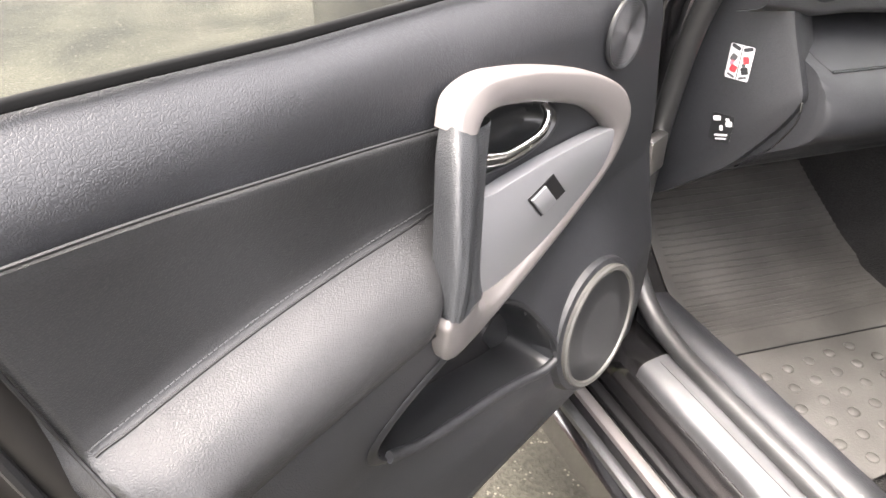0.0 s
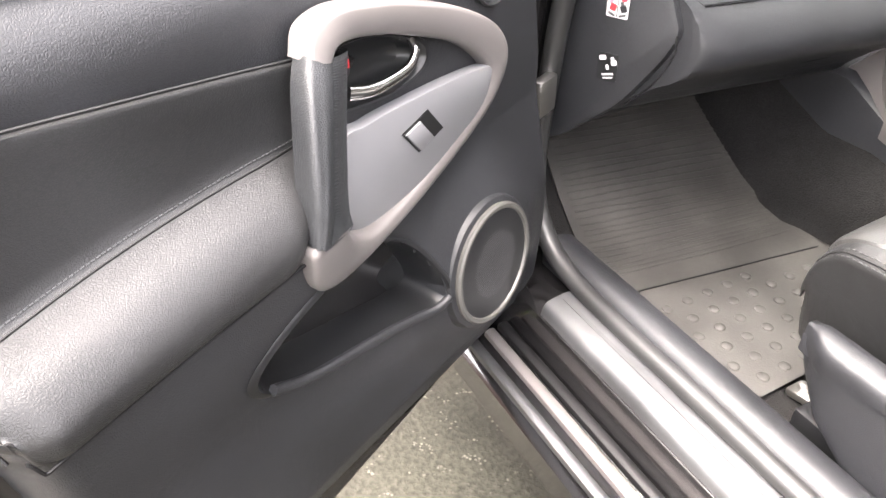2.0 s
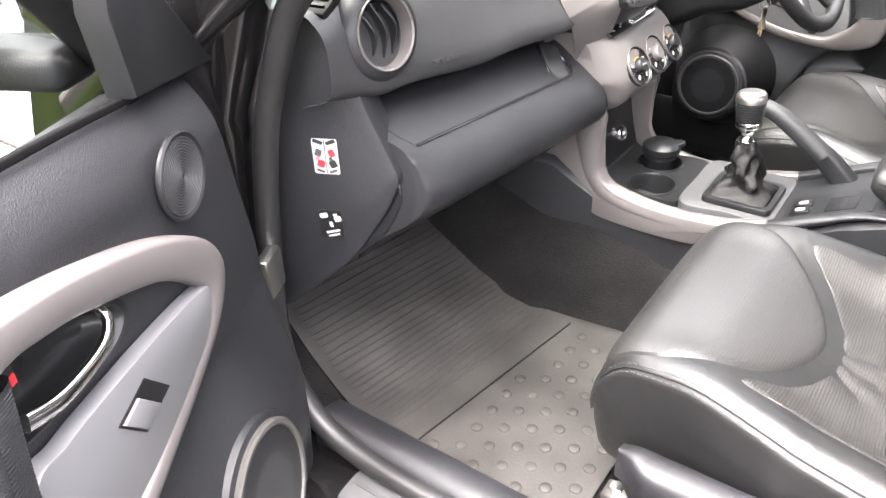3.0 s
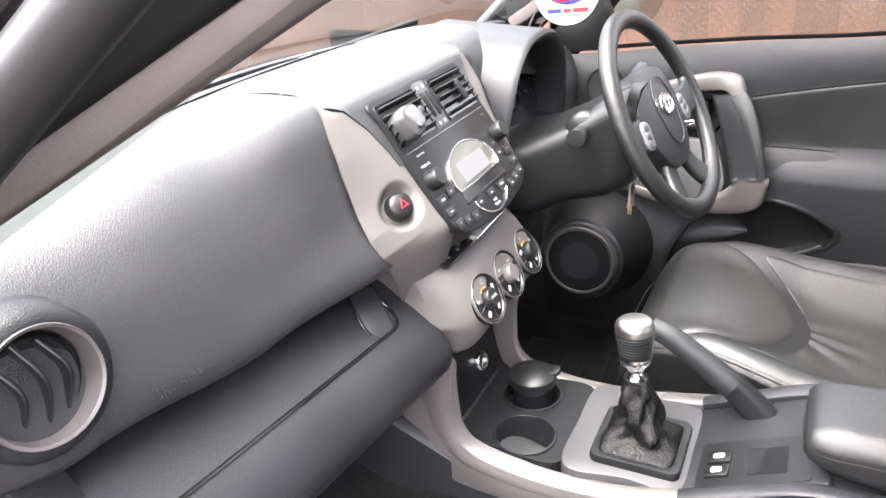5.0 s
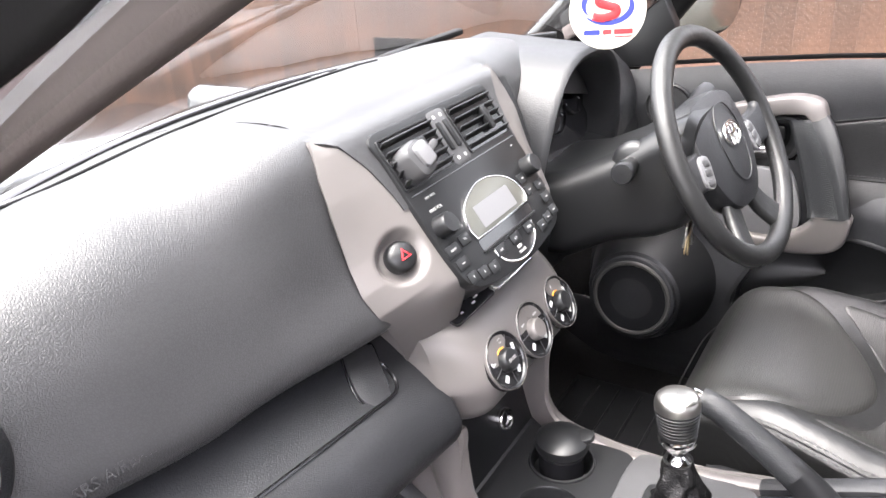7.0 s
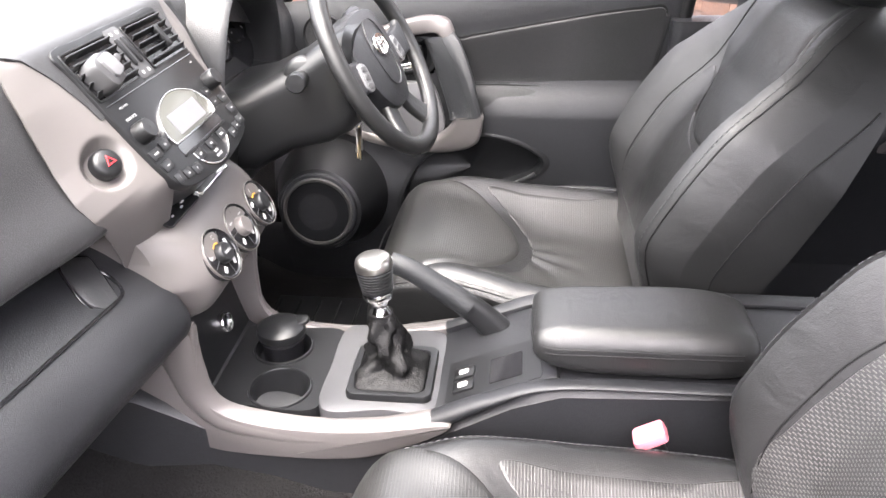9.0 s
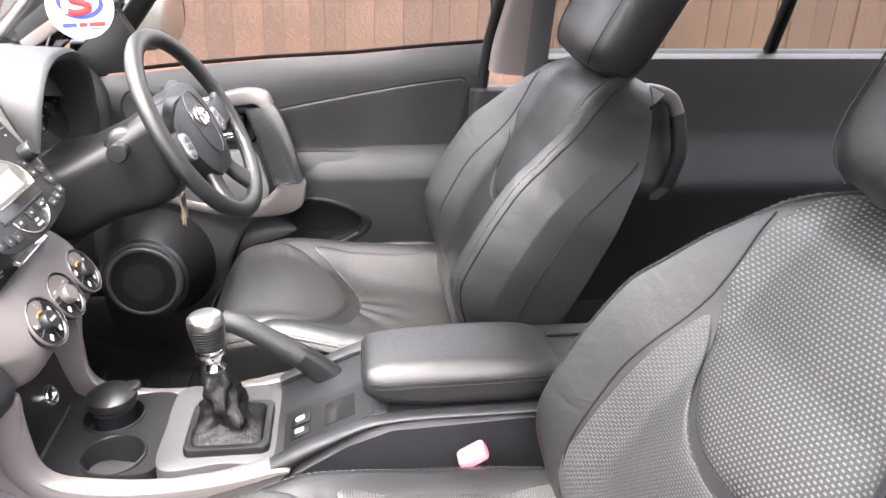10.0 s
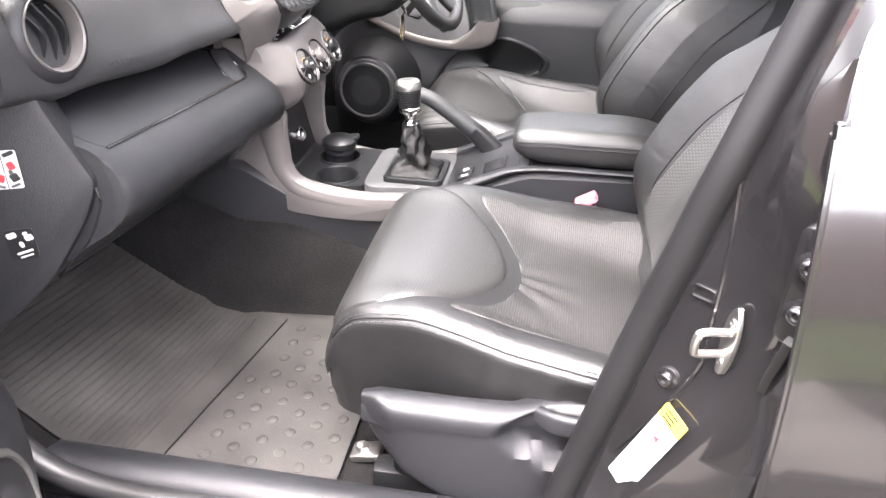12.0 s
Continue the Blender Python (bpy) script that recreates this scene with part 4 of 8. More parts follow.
    part("lock_tab", slab(rrect(0.024, 0.026, 0.005, 3), 0.010, wall(-0.018) @ pose(-0.416, 0.965, 0), 0.002), SMOOTH, th, "black lock tab")
    part("lock_mark", slab(rrect(0.006, 0.009, 0.001, 2), 0.0008, wall(-0.0078) @ pose(-0.409, 0.966, 0)), RED, th, "red lock mark")
    # tweeter
    tw = wall(0.004) @ pose(-0.167, 0.998, 0) @ Matrix.Scale(0.90, 4)
    t1 = part("tweeter", lathe([(0.047, 0), (0.047, 0.003), (0.045, 0.005), (0.0425, 0.004), (0.041, 0.002), (0.0005, 0.0025)], 40, tw), SMOOTH, th, "round black tweeter grille")
    bm = bmesh.new()
    for k in range(13):
        r = 0.004 + k * 0.003
        tmp = lathe([(r - 0.0008, 0.002), (r - 0.0006, 0.0038), (r + 0.0006, 0.0038), (r + 0.0008, 0.002)], 32, tw)
        bm = joined(bm, tmp)
    part("grille_rings", bm, GREY, t1)
    # door loudspeaker
    sp = axes((0.220, 0.050, 0.626), (-1, 0, 0), (0.0, 0.99, 0.10))
    pod = part("speaker_pod", lathe([(0.100, -0.036), (0.098, -0.014), (0.094, -0.003), (0.089, -0.001), (0.080, -0.001), (0.0005, -0.002)], 48, sp), PLASTIC, th, "rounded black speaker pod")
    part("speaker_ring", lathe([(0.0868, -0.002), (0.087, 0.004), (0.0845, 0.0062), (0.0795, 0.0058), (0.078, 0.003), (0.078, -0.002)], 56, sp), RIMGREY, pod, "grey speaker rim")
    sg = part("speaker_grille", lathe([(0.079, 0.003), (0.06, 0.0042), (0.03, 0.005), (0.0005, 0.0052)], 40, sp), SMOOTH, pod)
    bm = bmesh.new()
    for i in range(-26, 27):
        for j in range(-26, 27):
            x, y = i * 0.003 + (j % 2) * 0.0015, j * 0.003
            if x * x + y * y < 0.075 ** 2:
                m = sp @ pose(x, y, 0.0052 - 0.003 * (x * x + y * y) / 0.0064)
                bm.faces.new([bm.verts.new(m @ Vector((a * 0.0009, b * 0.0009, 0.0004))) for a, b in ((-1, -1), (1, -1), (1, 1), (-1, 1))])
    part("grille_holes", bm, GREY, sg, smooth=False)
    # pocket
    rim = pocket_rim()
    c = np.mean(np.array(rim), axis=0)
    rows = []
    for f, h in ((1.07, 0.0015), (1.04, 0.004), (1.0, 0.004), (0.98, -0.002), (0.965, -0.02), (0.93, -0.065), (0.6, -0.072), (0.01, -0.072)):
        row = []
        for u, z in rim:
            a, b = c[0] + (u - c[0]) * f, c[1] + (z - c[1]) * f
            row.append((a, card_relief(u, z) + h, b))
        rows.append(row)
    pk = part("map_pocket", grid(rows, closed=True, uv=False), SMOOTH, th, "deep black door pocket")
    lip = spline([(0.314, 0.628), (0.345, 0.622), (0.42, 0.644), (0.50, 0.668), (0.565, 0.690), (0.604, 0.712)], 30)
    part("pocket_lip", sweep([(u, card_relief(u, z) + 0.004, z) for u, z in lip], rrect(0.012, 0.010, 0.004, 3), None, up=(0, 1, 0)), PLASTIC, pk)


def card_parts(th):
    bm = grid(front_door_card())
    holes = [[(c[0] + (u - c[0]) * 0.99, c[1] + (z - c[1]) * 0.99) for u, z in rim] for rim in (pocket_rim(), cup_rim()) for c in (np.mean(np.array(rim), axis=0),)]
    gone = []
    for f in bm.faces:
        c = f.calc_center_median()
        for h in holes:
            if inside(h, c.x, c.z):
                gone.append(f)
    bmesh.ops.delete(bm, geom=gone, context="FACES")
    part("door_card", bm, PLASTIC, th, "grained dark grey door card")
    ins = insert_rows()
    groove = [(ins[k][0][0], 0.0035, ins[k][0][2] + 0.002) for k in range(1, 45)]
    part("panel_groove", sweep(groove, ring(0.0016, 6), None, up=(0, 1, 0)), RUBBER, th)
    rear = [(p[0] + 0.008, max(card_relief(p[0] + 0.008, p[2]), 0) + 0.001, p[2]) for p in ins[-3][2:-2]]
    part("panel_groove", sweep(rear, ring(0.0016, 6), None, up=(0, 1, 0)), RUBBER, th)
    low = [(ins[k][-1][0], card_relief(ins[k][-1][0], ins[k][-1][2] - 0.004) + 0.006, ins[k][-1][2] - 0.003) for k in range(1, 45)]
    part("panel_groove", sweep(low, ring(0.0016, 6), None, up=(0, 1, 0)), RUBBER, th)
    part("insert", grid(insert_rows()), TRIM, th, "padded black leather insert with arm rest")
    rows = insert_rows()[1:-2]
    def seam(i, off=0.0):
        return [(rows[k][i][0], rows[k][i][1] + 0.0012, rows[k][i][2] + off) for k in range(len(rows))]
    path = seam(22)
    part("seam", sweep(path, ring(0.0011, 6), None, up=(0, 1, 0)), RUBBER, th)
    bm = bmesh.new()
    for a, b in zip(seam(20), seam(20)[1:]):
        a, b = Vector(a), Vector(b)
        for f in (0.25, 0.75):
            p = a.lerp(b, f)
            t = (b - a).normalized()
            bmesh.ops.create_cone(bm, cap_ends=True, segments=5, radius1=0.0006, radius2=0.0006, depth=0.0032, matrix=axes(p, t.orthogonal(), t))
    part("stitching", bm, GREY, th, "grey top stitching")


def passenger_door():
    th = empty("passenger_door")
    card_parts(th)
    door_fittings(th)
    # painted shell: the section runs from the card's edge round to the outer skin
    rows = []
    for z in np.linspace(0.36, 1.06, 26):
        e = bend([(0.36, 0.66), (0.55, 0.745), (0.70, 0.806), (0.81, 0.824), (0.87, 0.845), (1.0, 0.872), (1.06, 0.885), (1.13, 0.905)], z)
        o = bend([(0.36, 0.76), (0.50, 0.86), (0.62, 0.93), (0.78, 0.965), (1.0, 0.968), (1.13, 0.958)], z)
        m = e + (o - e) * 0.45
        rows.append([(e - 0.02, -0.012, z), (e, -0.002, z), (e + 0.012, -0.004, z), (e + 0.020, -0.016, z), (e + (m - e) * 0.62, -0.022, z), (m, -0.026, z), (m + 0.008, -0.040, z), (m + 0.014, -0.060, z), (o - 0.028, -0.085, z), (o - 0.012, -0.098, z), (o - 0.004, -0.118, z), (o, -0.132, z), (o - 0.006, -0.142, z), (0.5, -0.165, z), (-0.03, -0.150, z), (-0.075, -0.10, z), (-0.06, -0.06, z), (0.02, -0.045, z)])
    rows = [[(u, n, z - (0.04 * step(0.92, 1.06, z) if n < -0.09 else 0.0)) for u, n, z in r] for r in rows]
    def edge_row(z):
        e = bend([(0.36, 0.66), (0.55, 0.745), (0.70, 0.806), (0.81, 0.824), (0.87, 0.845), (1.0, 0.872), (1.06, 0.885), (1.13, 0.905)], z)
        o = bend([(0.36, 0.76), (0.50, 0.86), (0.62, 0.93), (0.78, 0.965), (1.0, 0.968), (1.13, 0.958)], z)
        m = e + (o - e) * 0.45
        sink = 0.020 * step(1.07, 1.118, z)
        return [(e - 0.02, -0.012 - sink, z), (e, -0.002 - sink, z), (e + 0.006, -0.0022 - sink, z), (e + 0.014, -0.006 - sink, z), (e + 0.021, -0.018 - sink, z), (e + (m - e) * 0.62, -0.023 - sink, z), (m, -0.028 - sink, z), (m + 0.007, -0.042, z), (m + 0.013, -0.060, z), (o - 0.028, -0.085, z)]
    part("door_edge", grid([edge_row(z) for z in np.linspace(0.36, 1.118, 44)]), EDGE, th, "satin grey painted door edge")
    lid = bmesh.new()
    lid.faces.new([lid.verts.new(p) for p in rows[-1]])
    part("shell_top", lid, RUBBER, th)
    part("door_shell", grid([r[9:] + r[:1] for r in rows]), PAINT, th, "dark grey metallic door shell")
    def edge(off, n, z0, z1, k):
        out = []
        for z in np.linspace(z0, z1, 24):
            e = bend([(0.36, 0.66), (0.55, 0.745), (0.70, 0.806), (0.81, 0.824), (0.87, 0.845), (1.0, 0.872), (1.06, 0.885), (1.13, 0.905)], z)
            o = bend([(0.36, 0.76), (0.50, 0.86), (0.62, 0.93), (0.78, 0.965), (1.0, 0.968), (1.13, 0.958)], z)
            out.append((e + (o - e) * k + off, n, z))
        return out
    part("outer_belt", sweep([(u, -0.100, card_top(u) - 0.100) for u in np.linspace(0.02, 0.88, 16)], rrect(0.10, 0.028, 0.008, 3), None, up=(0, 0, 1)), RUBBER, th, "black outer belt moulding")
    part("edge_seal", sweep(edge(0.0, -0.073, 0.40, 1.20, 0.62), spline([(-0.010, -0.008), (-0.008, 0.009), (0.004, 0.012), (0.012, 0.0), (0.008, -0.010)], 12, True), 60, up=(0, 1, 0)), RUBBER, th, "black rubber door edge seal")
    part("edge_seal", sweep(edge(0.0, -0.082, 0.40, 1.04, 0.82) + [(0.946, -0.090, 1.10), (0.940, -0.097, 1.18), (0.922, -0.120, 1.30), (0.885, -0.147, 1.43), (0.82, -0.172, 1.52)], ring(0.016, 10, 0.012), 60, up=(0, 1, 0)), RUBBER, th, "black rubber door edge seal")
    part("edge_seal", sweep(edge(-0.014, -0.100, 0.40, 1.04, 1.0) + [(0.955, -0.113, 1.10), (0.950, -0.122, 1.18), (0.932, -0.142, 1.30), (0.895, -0.168, 1.43), (0.83, -0.19, 1.52)], ring(0.012, 10, 0.010), 60, up=(0, 1, 0)), RUBBER, th, "black rubber door edge seal")
    part("inner_seal", sweep(edge(0.004, -0.006, 0.40, 1.10, 0.14), ring(0.005, 8), 60, up=(0, 1, 0)), RUBBER, th)
    lt = axes((0.907, -0.028, 0.880), (0, -1, -0.2), (0.75, 0.66, 0.1))
    la = part("latch", slab(rrect(0.044, 0.030, 0.008, 4), 0.0022, lt @ pose(0, 0, -0.0075), 0.001), EDGE, th, "painted latch plate with steel claw")
    part("latch_slot", slab(rrect(0.038, 0.015, 0.004, 3), 0.0006, lt @ pose(-0.002, 0.002, -0.0052)), GLOSS, la)
    for dx, dy in ((0.024, 0.030), (0.024, 0.002), (0.020, -0.030)):
        part("screw", lathe([(0.0048, 0), (0.0045, 0.0015), (0.003, 0.002), (0.0005, 0.002)], 12, lt @ pose(dx * 0.7, dy, -0.001)), GREY, la, "dull screw")
    part("buffer", lathe([(0.016, 0), (0.016, 0.006), (0.011, 0.010), (0.011, 0.018), (0.007, 0.020), (0.006, 0.015), (0.0005, 0.015)], 18, axes((0.882, -0.014, 0.778), (0, 0, 1), (0.7, 0.72, 0.1))), RUBBER, th, "round black rubber stop")
    part("front_check", box(0.05, 0.02, 0.06, 0.006, at=(-0.02, -0.02, 0.76)), STEEL, th, "worn steel check strap bracket")
    # window frame, channel and pane
    fr = [(0.908, -0.052, 1.01), (0.915, -0.055, 1.08), (0.922, -0.062, 1.17), (0.905, -0.085, 1.30), (0.87, -0.115, 1.43), (0.80, -0.145, 1.52), (0.66, -0.155, 1.54), (0.50, -0.15, 1.50), (0.33, -0.13, 1.38), (0.19, -0.10, 1.22), (0.085, -0.07, 1.07)]
    part("window_frame", sweep(fr, spline([(-0.026, -0.02), (-0.026, 0.012), (-0.006, 0.022), (0.018, 0.014), (0.024, -0.010), (0.0, -0.024)], 16, True), 90, up=(0, 1, 0)), RUBBER, th, "black painted window frame")
    part("glass_run", sweep([(u - 0.022 * (1 if i < 5 else -0.4), n + 0.012, z) for i, (u, n, z) in enumerate(fr[1:])], ring(0.008, 8), 90, up=(0, 1, 0)), RUBBER, th, "black rubber glass channel")
    part("belt_seal", sweep([(u, -0.030, card_top(u) + 0.002) for u in np.linspace(0.09, 0.905, 20)], rrect(0.008, 0.006, 0.002, 3), None, up=(0, 1, 0)), FELT, th, "black window belt seal")
    rows = [[(u, -0.042 - 0.10 * k * k - 0.04 * k, card_top(u) + (bend([(0.085, 1.075), (0.19, 1.22), (0.33, 1.38), (0.50, 1.50), (0.66, 1.54), (0.80, 1.52), (0.90, 1.45)], u) - card_top(u)) * k) for u in np.linspace(0.10, 0.90, 20)] for k in np.linspace(0, 1, 8)]
    g = part("window_glass", grid(rows), GLASS, th, "green-tinted side window")
    g.visible_shadow = False
    # mirror triangle and mirror
    tri = [(0.03, 1.06), (0.175, 1.075), (0.185, 1.15), (0.165, 1.22), (0.10, 1.15)]
    wallm = Matrix(((-1, 0, 0, 0), (0, 0, 1, -0.042), (0, 1, 0, 0), (0, 0, 0, 1)))
    part("mirror_cover", slab([(-u, z) for u, z in tri], 0.03, wallm, 0.006), SMOOTH, th, "black triangular mirror cover")
    def egg(s):
        rows = []
        for k in np.linspace(0, 1, 12):
            r = math.sin(math.acos(min(1, max(-1, 1 - 2 * k * 0.5)))) if k < 1 else 1
            r = math.sqrt(max(0.02, 1 - (1 - k) ** 2.4))
            rows.append([(0.20 - 0.12 * (1 - k), -0.265 + x * 0.105 * r, 1.165 + y * 0.085 * r) for x, y in [(math.copysign(abs(math.cos(a)) ** 0.7, math.cos(a)), math.copysign(abs(math.sin(a)) ** 0.7, math.sin(a))) for a in np.linspace(0, 2 * math.pi, 36, endpoint=False)]])
        return grid(rows, closed=True, uv=False, caps=True)
    mr = part("door_mirror", egg(1), PAINT, th, "dark grey door mirror housing")
    part("mirror_glass", slab(rrect(0.19, 0.15, 0.045, 5), 0.004, axes((0.201, -0.265, 1.165), (0, 1, 0), (1, 0, 0)), 0.001), CHROME, mr, "mirror glass")
    part("mirror_arm", box(0.07, 0.12, 0.04, 0.014, at=(0.13, -0.15, 1.09), seg=3), PLASTIC, mr)
    th.matrix_world = Matrix(((-0.90207, 0.43158, 0, -0.74), (-0.43158, -0.90207, 0, 0.845), (0, 0, 1, 0), (0, 0, 0, 1)))
    return place(th, "open passenger door with black leather insert and silver pull", "car door")


passenger_door()


def driver_door():
    """The closed door across the cabin, mirrored from the near one."""
    th = empty("driver_door")
    card_parts(th)
    door_fittings(th)
    part("belt_seal", sweep([(u, -0.030, card_top(u) + 0.002) for u in np.linspace(0.09, 0.90, 20)], rrect(0.008, 0.006, 0.002, 3), None, up=(0, 1, 0)), FELT, th, "black window belt seal")
    part("door_shell", box(0.98, 0.10, 0.64, 0.02, at=(0.46, -0.11, 0.70)), PAINT, th, "dark grey metallic door shell")
    fr = [(0.915, -0.055, 1.08), (0.922, -0.062, 1.17), (0.905, -0.085, 1.30), (0.87, -0.115, 1.43), (0.80, -0.145, 1.52), (0.66, -0.155, 1.54), (0.50, -0.15, 1.50), (0.33, -0.13, 1.38), (0.19, -0.10, 1.22), (0.06, -0.07, 1.05)]
    part("window_frame", sweep(fr, spline([(-0.02, -0.02), (-0.02, 0.012), (-0.006, 0.02), (0.016, 0.014), (0.02, -0.010), (0.0, -0.02)], 16, True), 90, up=(0, 1, 0)), RUBBER, th, "black window frame")
    rows = [[(u, -0.042 - 0.10 * k * k - 0.04 * k, card_top(u) + (bend([(0.085, 1.075), (0.19, 1.22), (0.33, 1.38), (0.50, 1.50), (0.66, 1.54), (0.80, 1.52), (0.90, 1.45)], u) - card_top(u)) * k) for u in np.linspace(0.10, 0.90, 20)] for k in np.linspace(0, 1, 8)]
    g = part("window_glass", grid(rows), GLASS, th, "green-tinted side window")
    g.visible_shadow = False
    tri = [(0.0, 1.05), (0.16, 1.07), (0.165, 1.14), (0.14, 1.19), (0.08, 1.14)]
    wallm = Matrix(((-1, 0, 0, 0), (0, 0, 1, -0.042), (0, 1, 0, 0), (0, 0, 0, 1)))
    part("mirror_cover", slab([(-u, z) for u, z in tri], 0.03, wallm, 0.006), SMOOTH, th, "black triangular mirror cover")
    rows = []
    for k in np.linspace(0, 1, 12):
        r = math.sqrt(max(0.02, 1 - (1 - k) ** 2.4))
        rows.append([(0.17 - 0.12 * (1 - k), -0.24 + x * 0.105 * r, 1.155 + y * 0.085 * r) for x, y in [(math.copysign(abs(math.cos(a)) ** 0.7, math.cos(a)), math.copysign(abs(math.sin(a)) ** 0.7, math.sin(a))) for a in np.linspace(0, 2 * math.pi, 36, endpoint=False)]])
    mr = part("door_mirror", grid(rows, closed=True, uv=False, caps=True), PAINT, th, "dark grey door mirror housing")
    part("mirror_glass", slab(rrect(0.19, 0.15, 0.045, 5), 0.004, axes((0.171, -0.24, 1.155), (0, 1, 0), (1, 0, 0)), 0.001), CHROME, mr, "mirror glass")
    part("mirror_arm", box(0.07, 0.10, 0.04, 0.014, at=(0.10, -0.13, 1.085), seg=3), PLASTIC, mr)
    part("speaker_housing", lathe([(0.125, -0.125), (0.112, -0.09), (0.098, -0.04), (0.088, -0.012), (0.078, -0.008), (0.0005, -0.008)], 40, axes((0.159, 0.147, 0.669), (-1, 0, 0), (0.0, 0.99, 0.10))), SMOOTH, th, "black housing behind the door speaker")
    for ob in th.children:
        kind = ob.name.split(".")[0]
        if kind in ("pull_loop", "grip", "grip_ribs", "switch_plate", "handle_cup", "handle_lever", "lock_tab", "lock_mark"):
            ob.matrix_local = Matrix.Translation((-0.062, 0, 1.01)) @ Matrix.Diagonal((1, 1, 1.06, 1)) @ Matrix.Translation((0, 0, -1.01)) @ ob.matrix_local
        elif kind in ("insert", "seam", "stitching") or kind == "panel_groove":
            ob.matrix_local = Matrix.Translation((0.84, 0, 1.035)) @ Matrix.Diagonal((1.10, 0.30, 1.26, 1)) @ Matrix.Translation((-0.86, 0, -1.035)) @ ob.matrix_local
        elif kind == "speaker_pod":
            ob.matrix_local = Matrix.Translation((0.159, 0.147, 0.669)) @ Matrix.Scale(0.84, 4) @ Matrix.Translation((-0.220, -0.050, -0.626))
        elif kind == "door_mirror":
            ob.matrix_local = Matrix.Translation((0.12, -0.24, 1.165)) @ Matrix.Rotation(radians(28), 4, "Z") @ Matrix.Translation((-0.12, 0.24, -1.155))
        elif kind in ("door_card", "map_pocket"):
            ob.matrix_local = Matrix.Diagonal((1, 0.5, 1, 1))
    th.matrix_world = Matrix(((0, -1, 0, 0.675), (-1, 0, 0, 0.872), (0, 0, 1, -0.035), (0, 0, 0, 1)))
    return place(th, "closed driver's door with black leather insert and silver pull", "car door")


driver_door()


# ---- dashboard ----
FACE = Matrix(((1, 0, 0, 0), (0, 0.581, -0.814, 0.787), (0, 0.814, 0.581, 1.117), (0, 0, 0, 1)))  # centre stack: x across, y up the face, z out of it


def screen_foot(x):
    return 1.098 - 0.48 * x * x


def pad_rows(x0, x1, n, table):
    """Skin over sections that are named at a few x; table: x -> list of (y, z)."""
    keys = sorted(table)
    rows = []
    for x in np.linspace(x0, x1, n):
        for a, b in zip(keys, keys[1:]):
            if a <= x <= b + 1e-9:
                f = (x - a) / (b - a)
                f = f * f * (3 - 2 * f)
                prof = [np.array(p) * (1 - f) + np.array(q) * f for p, q in zip(table[a], table[b])]
                break
        rows.append([(x, y, z) for y, z in spline(prof, 46)])
    return rows


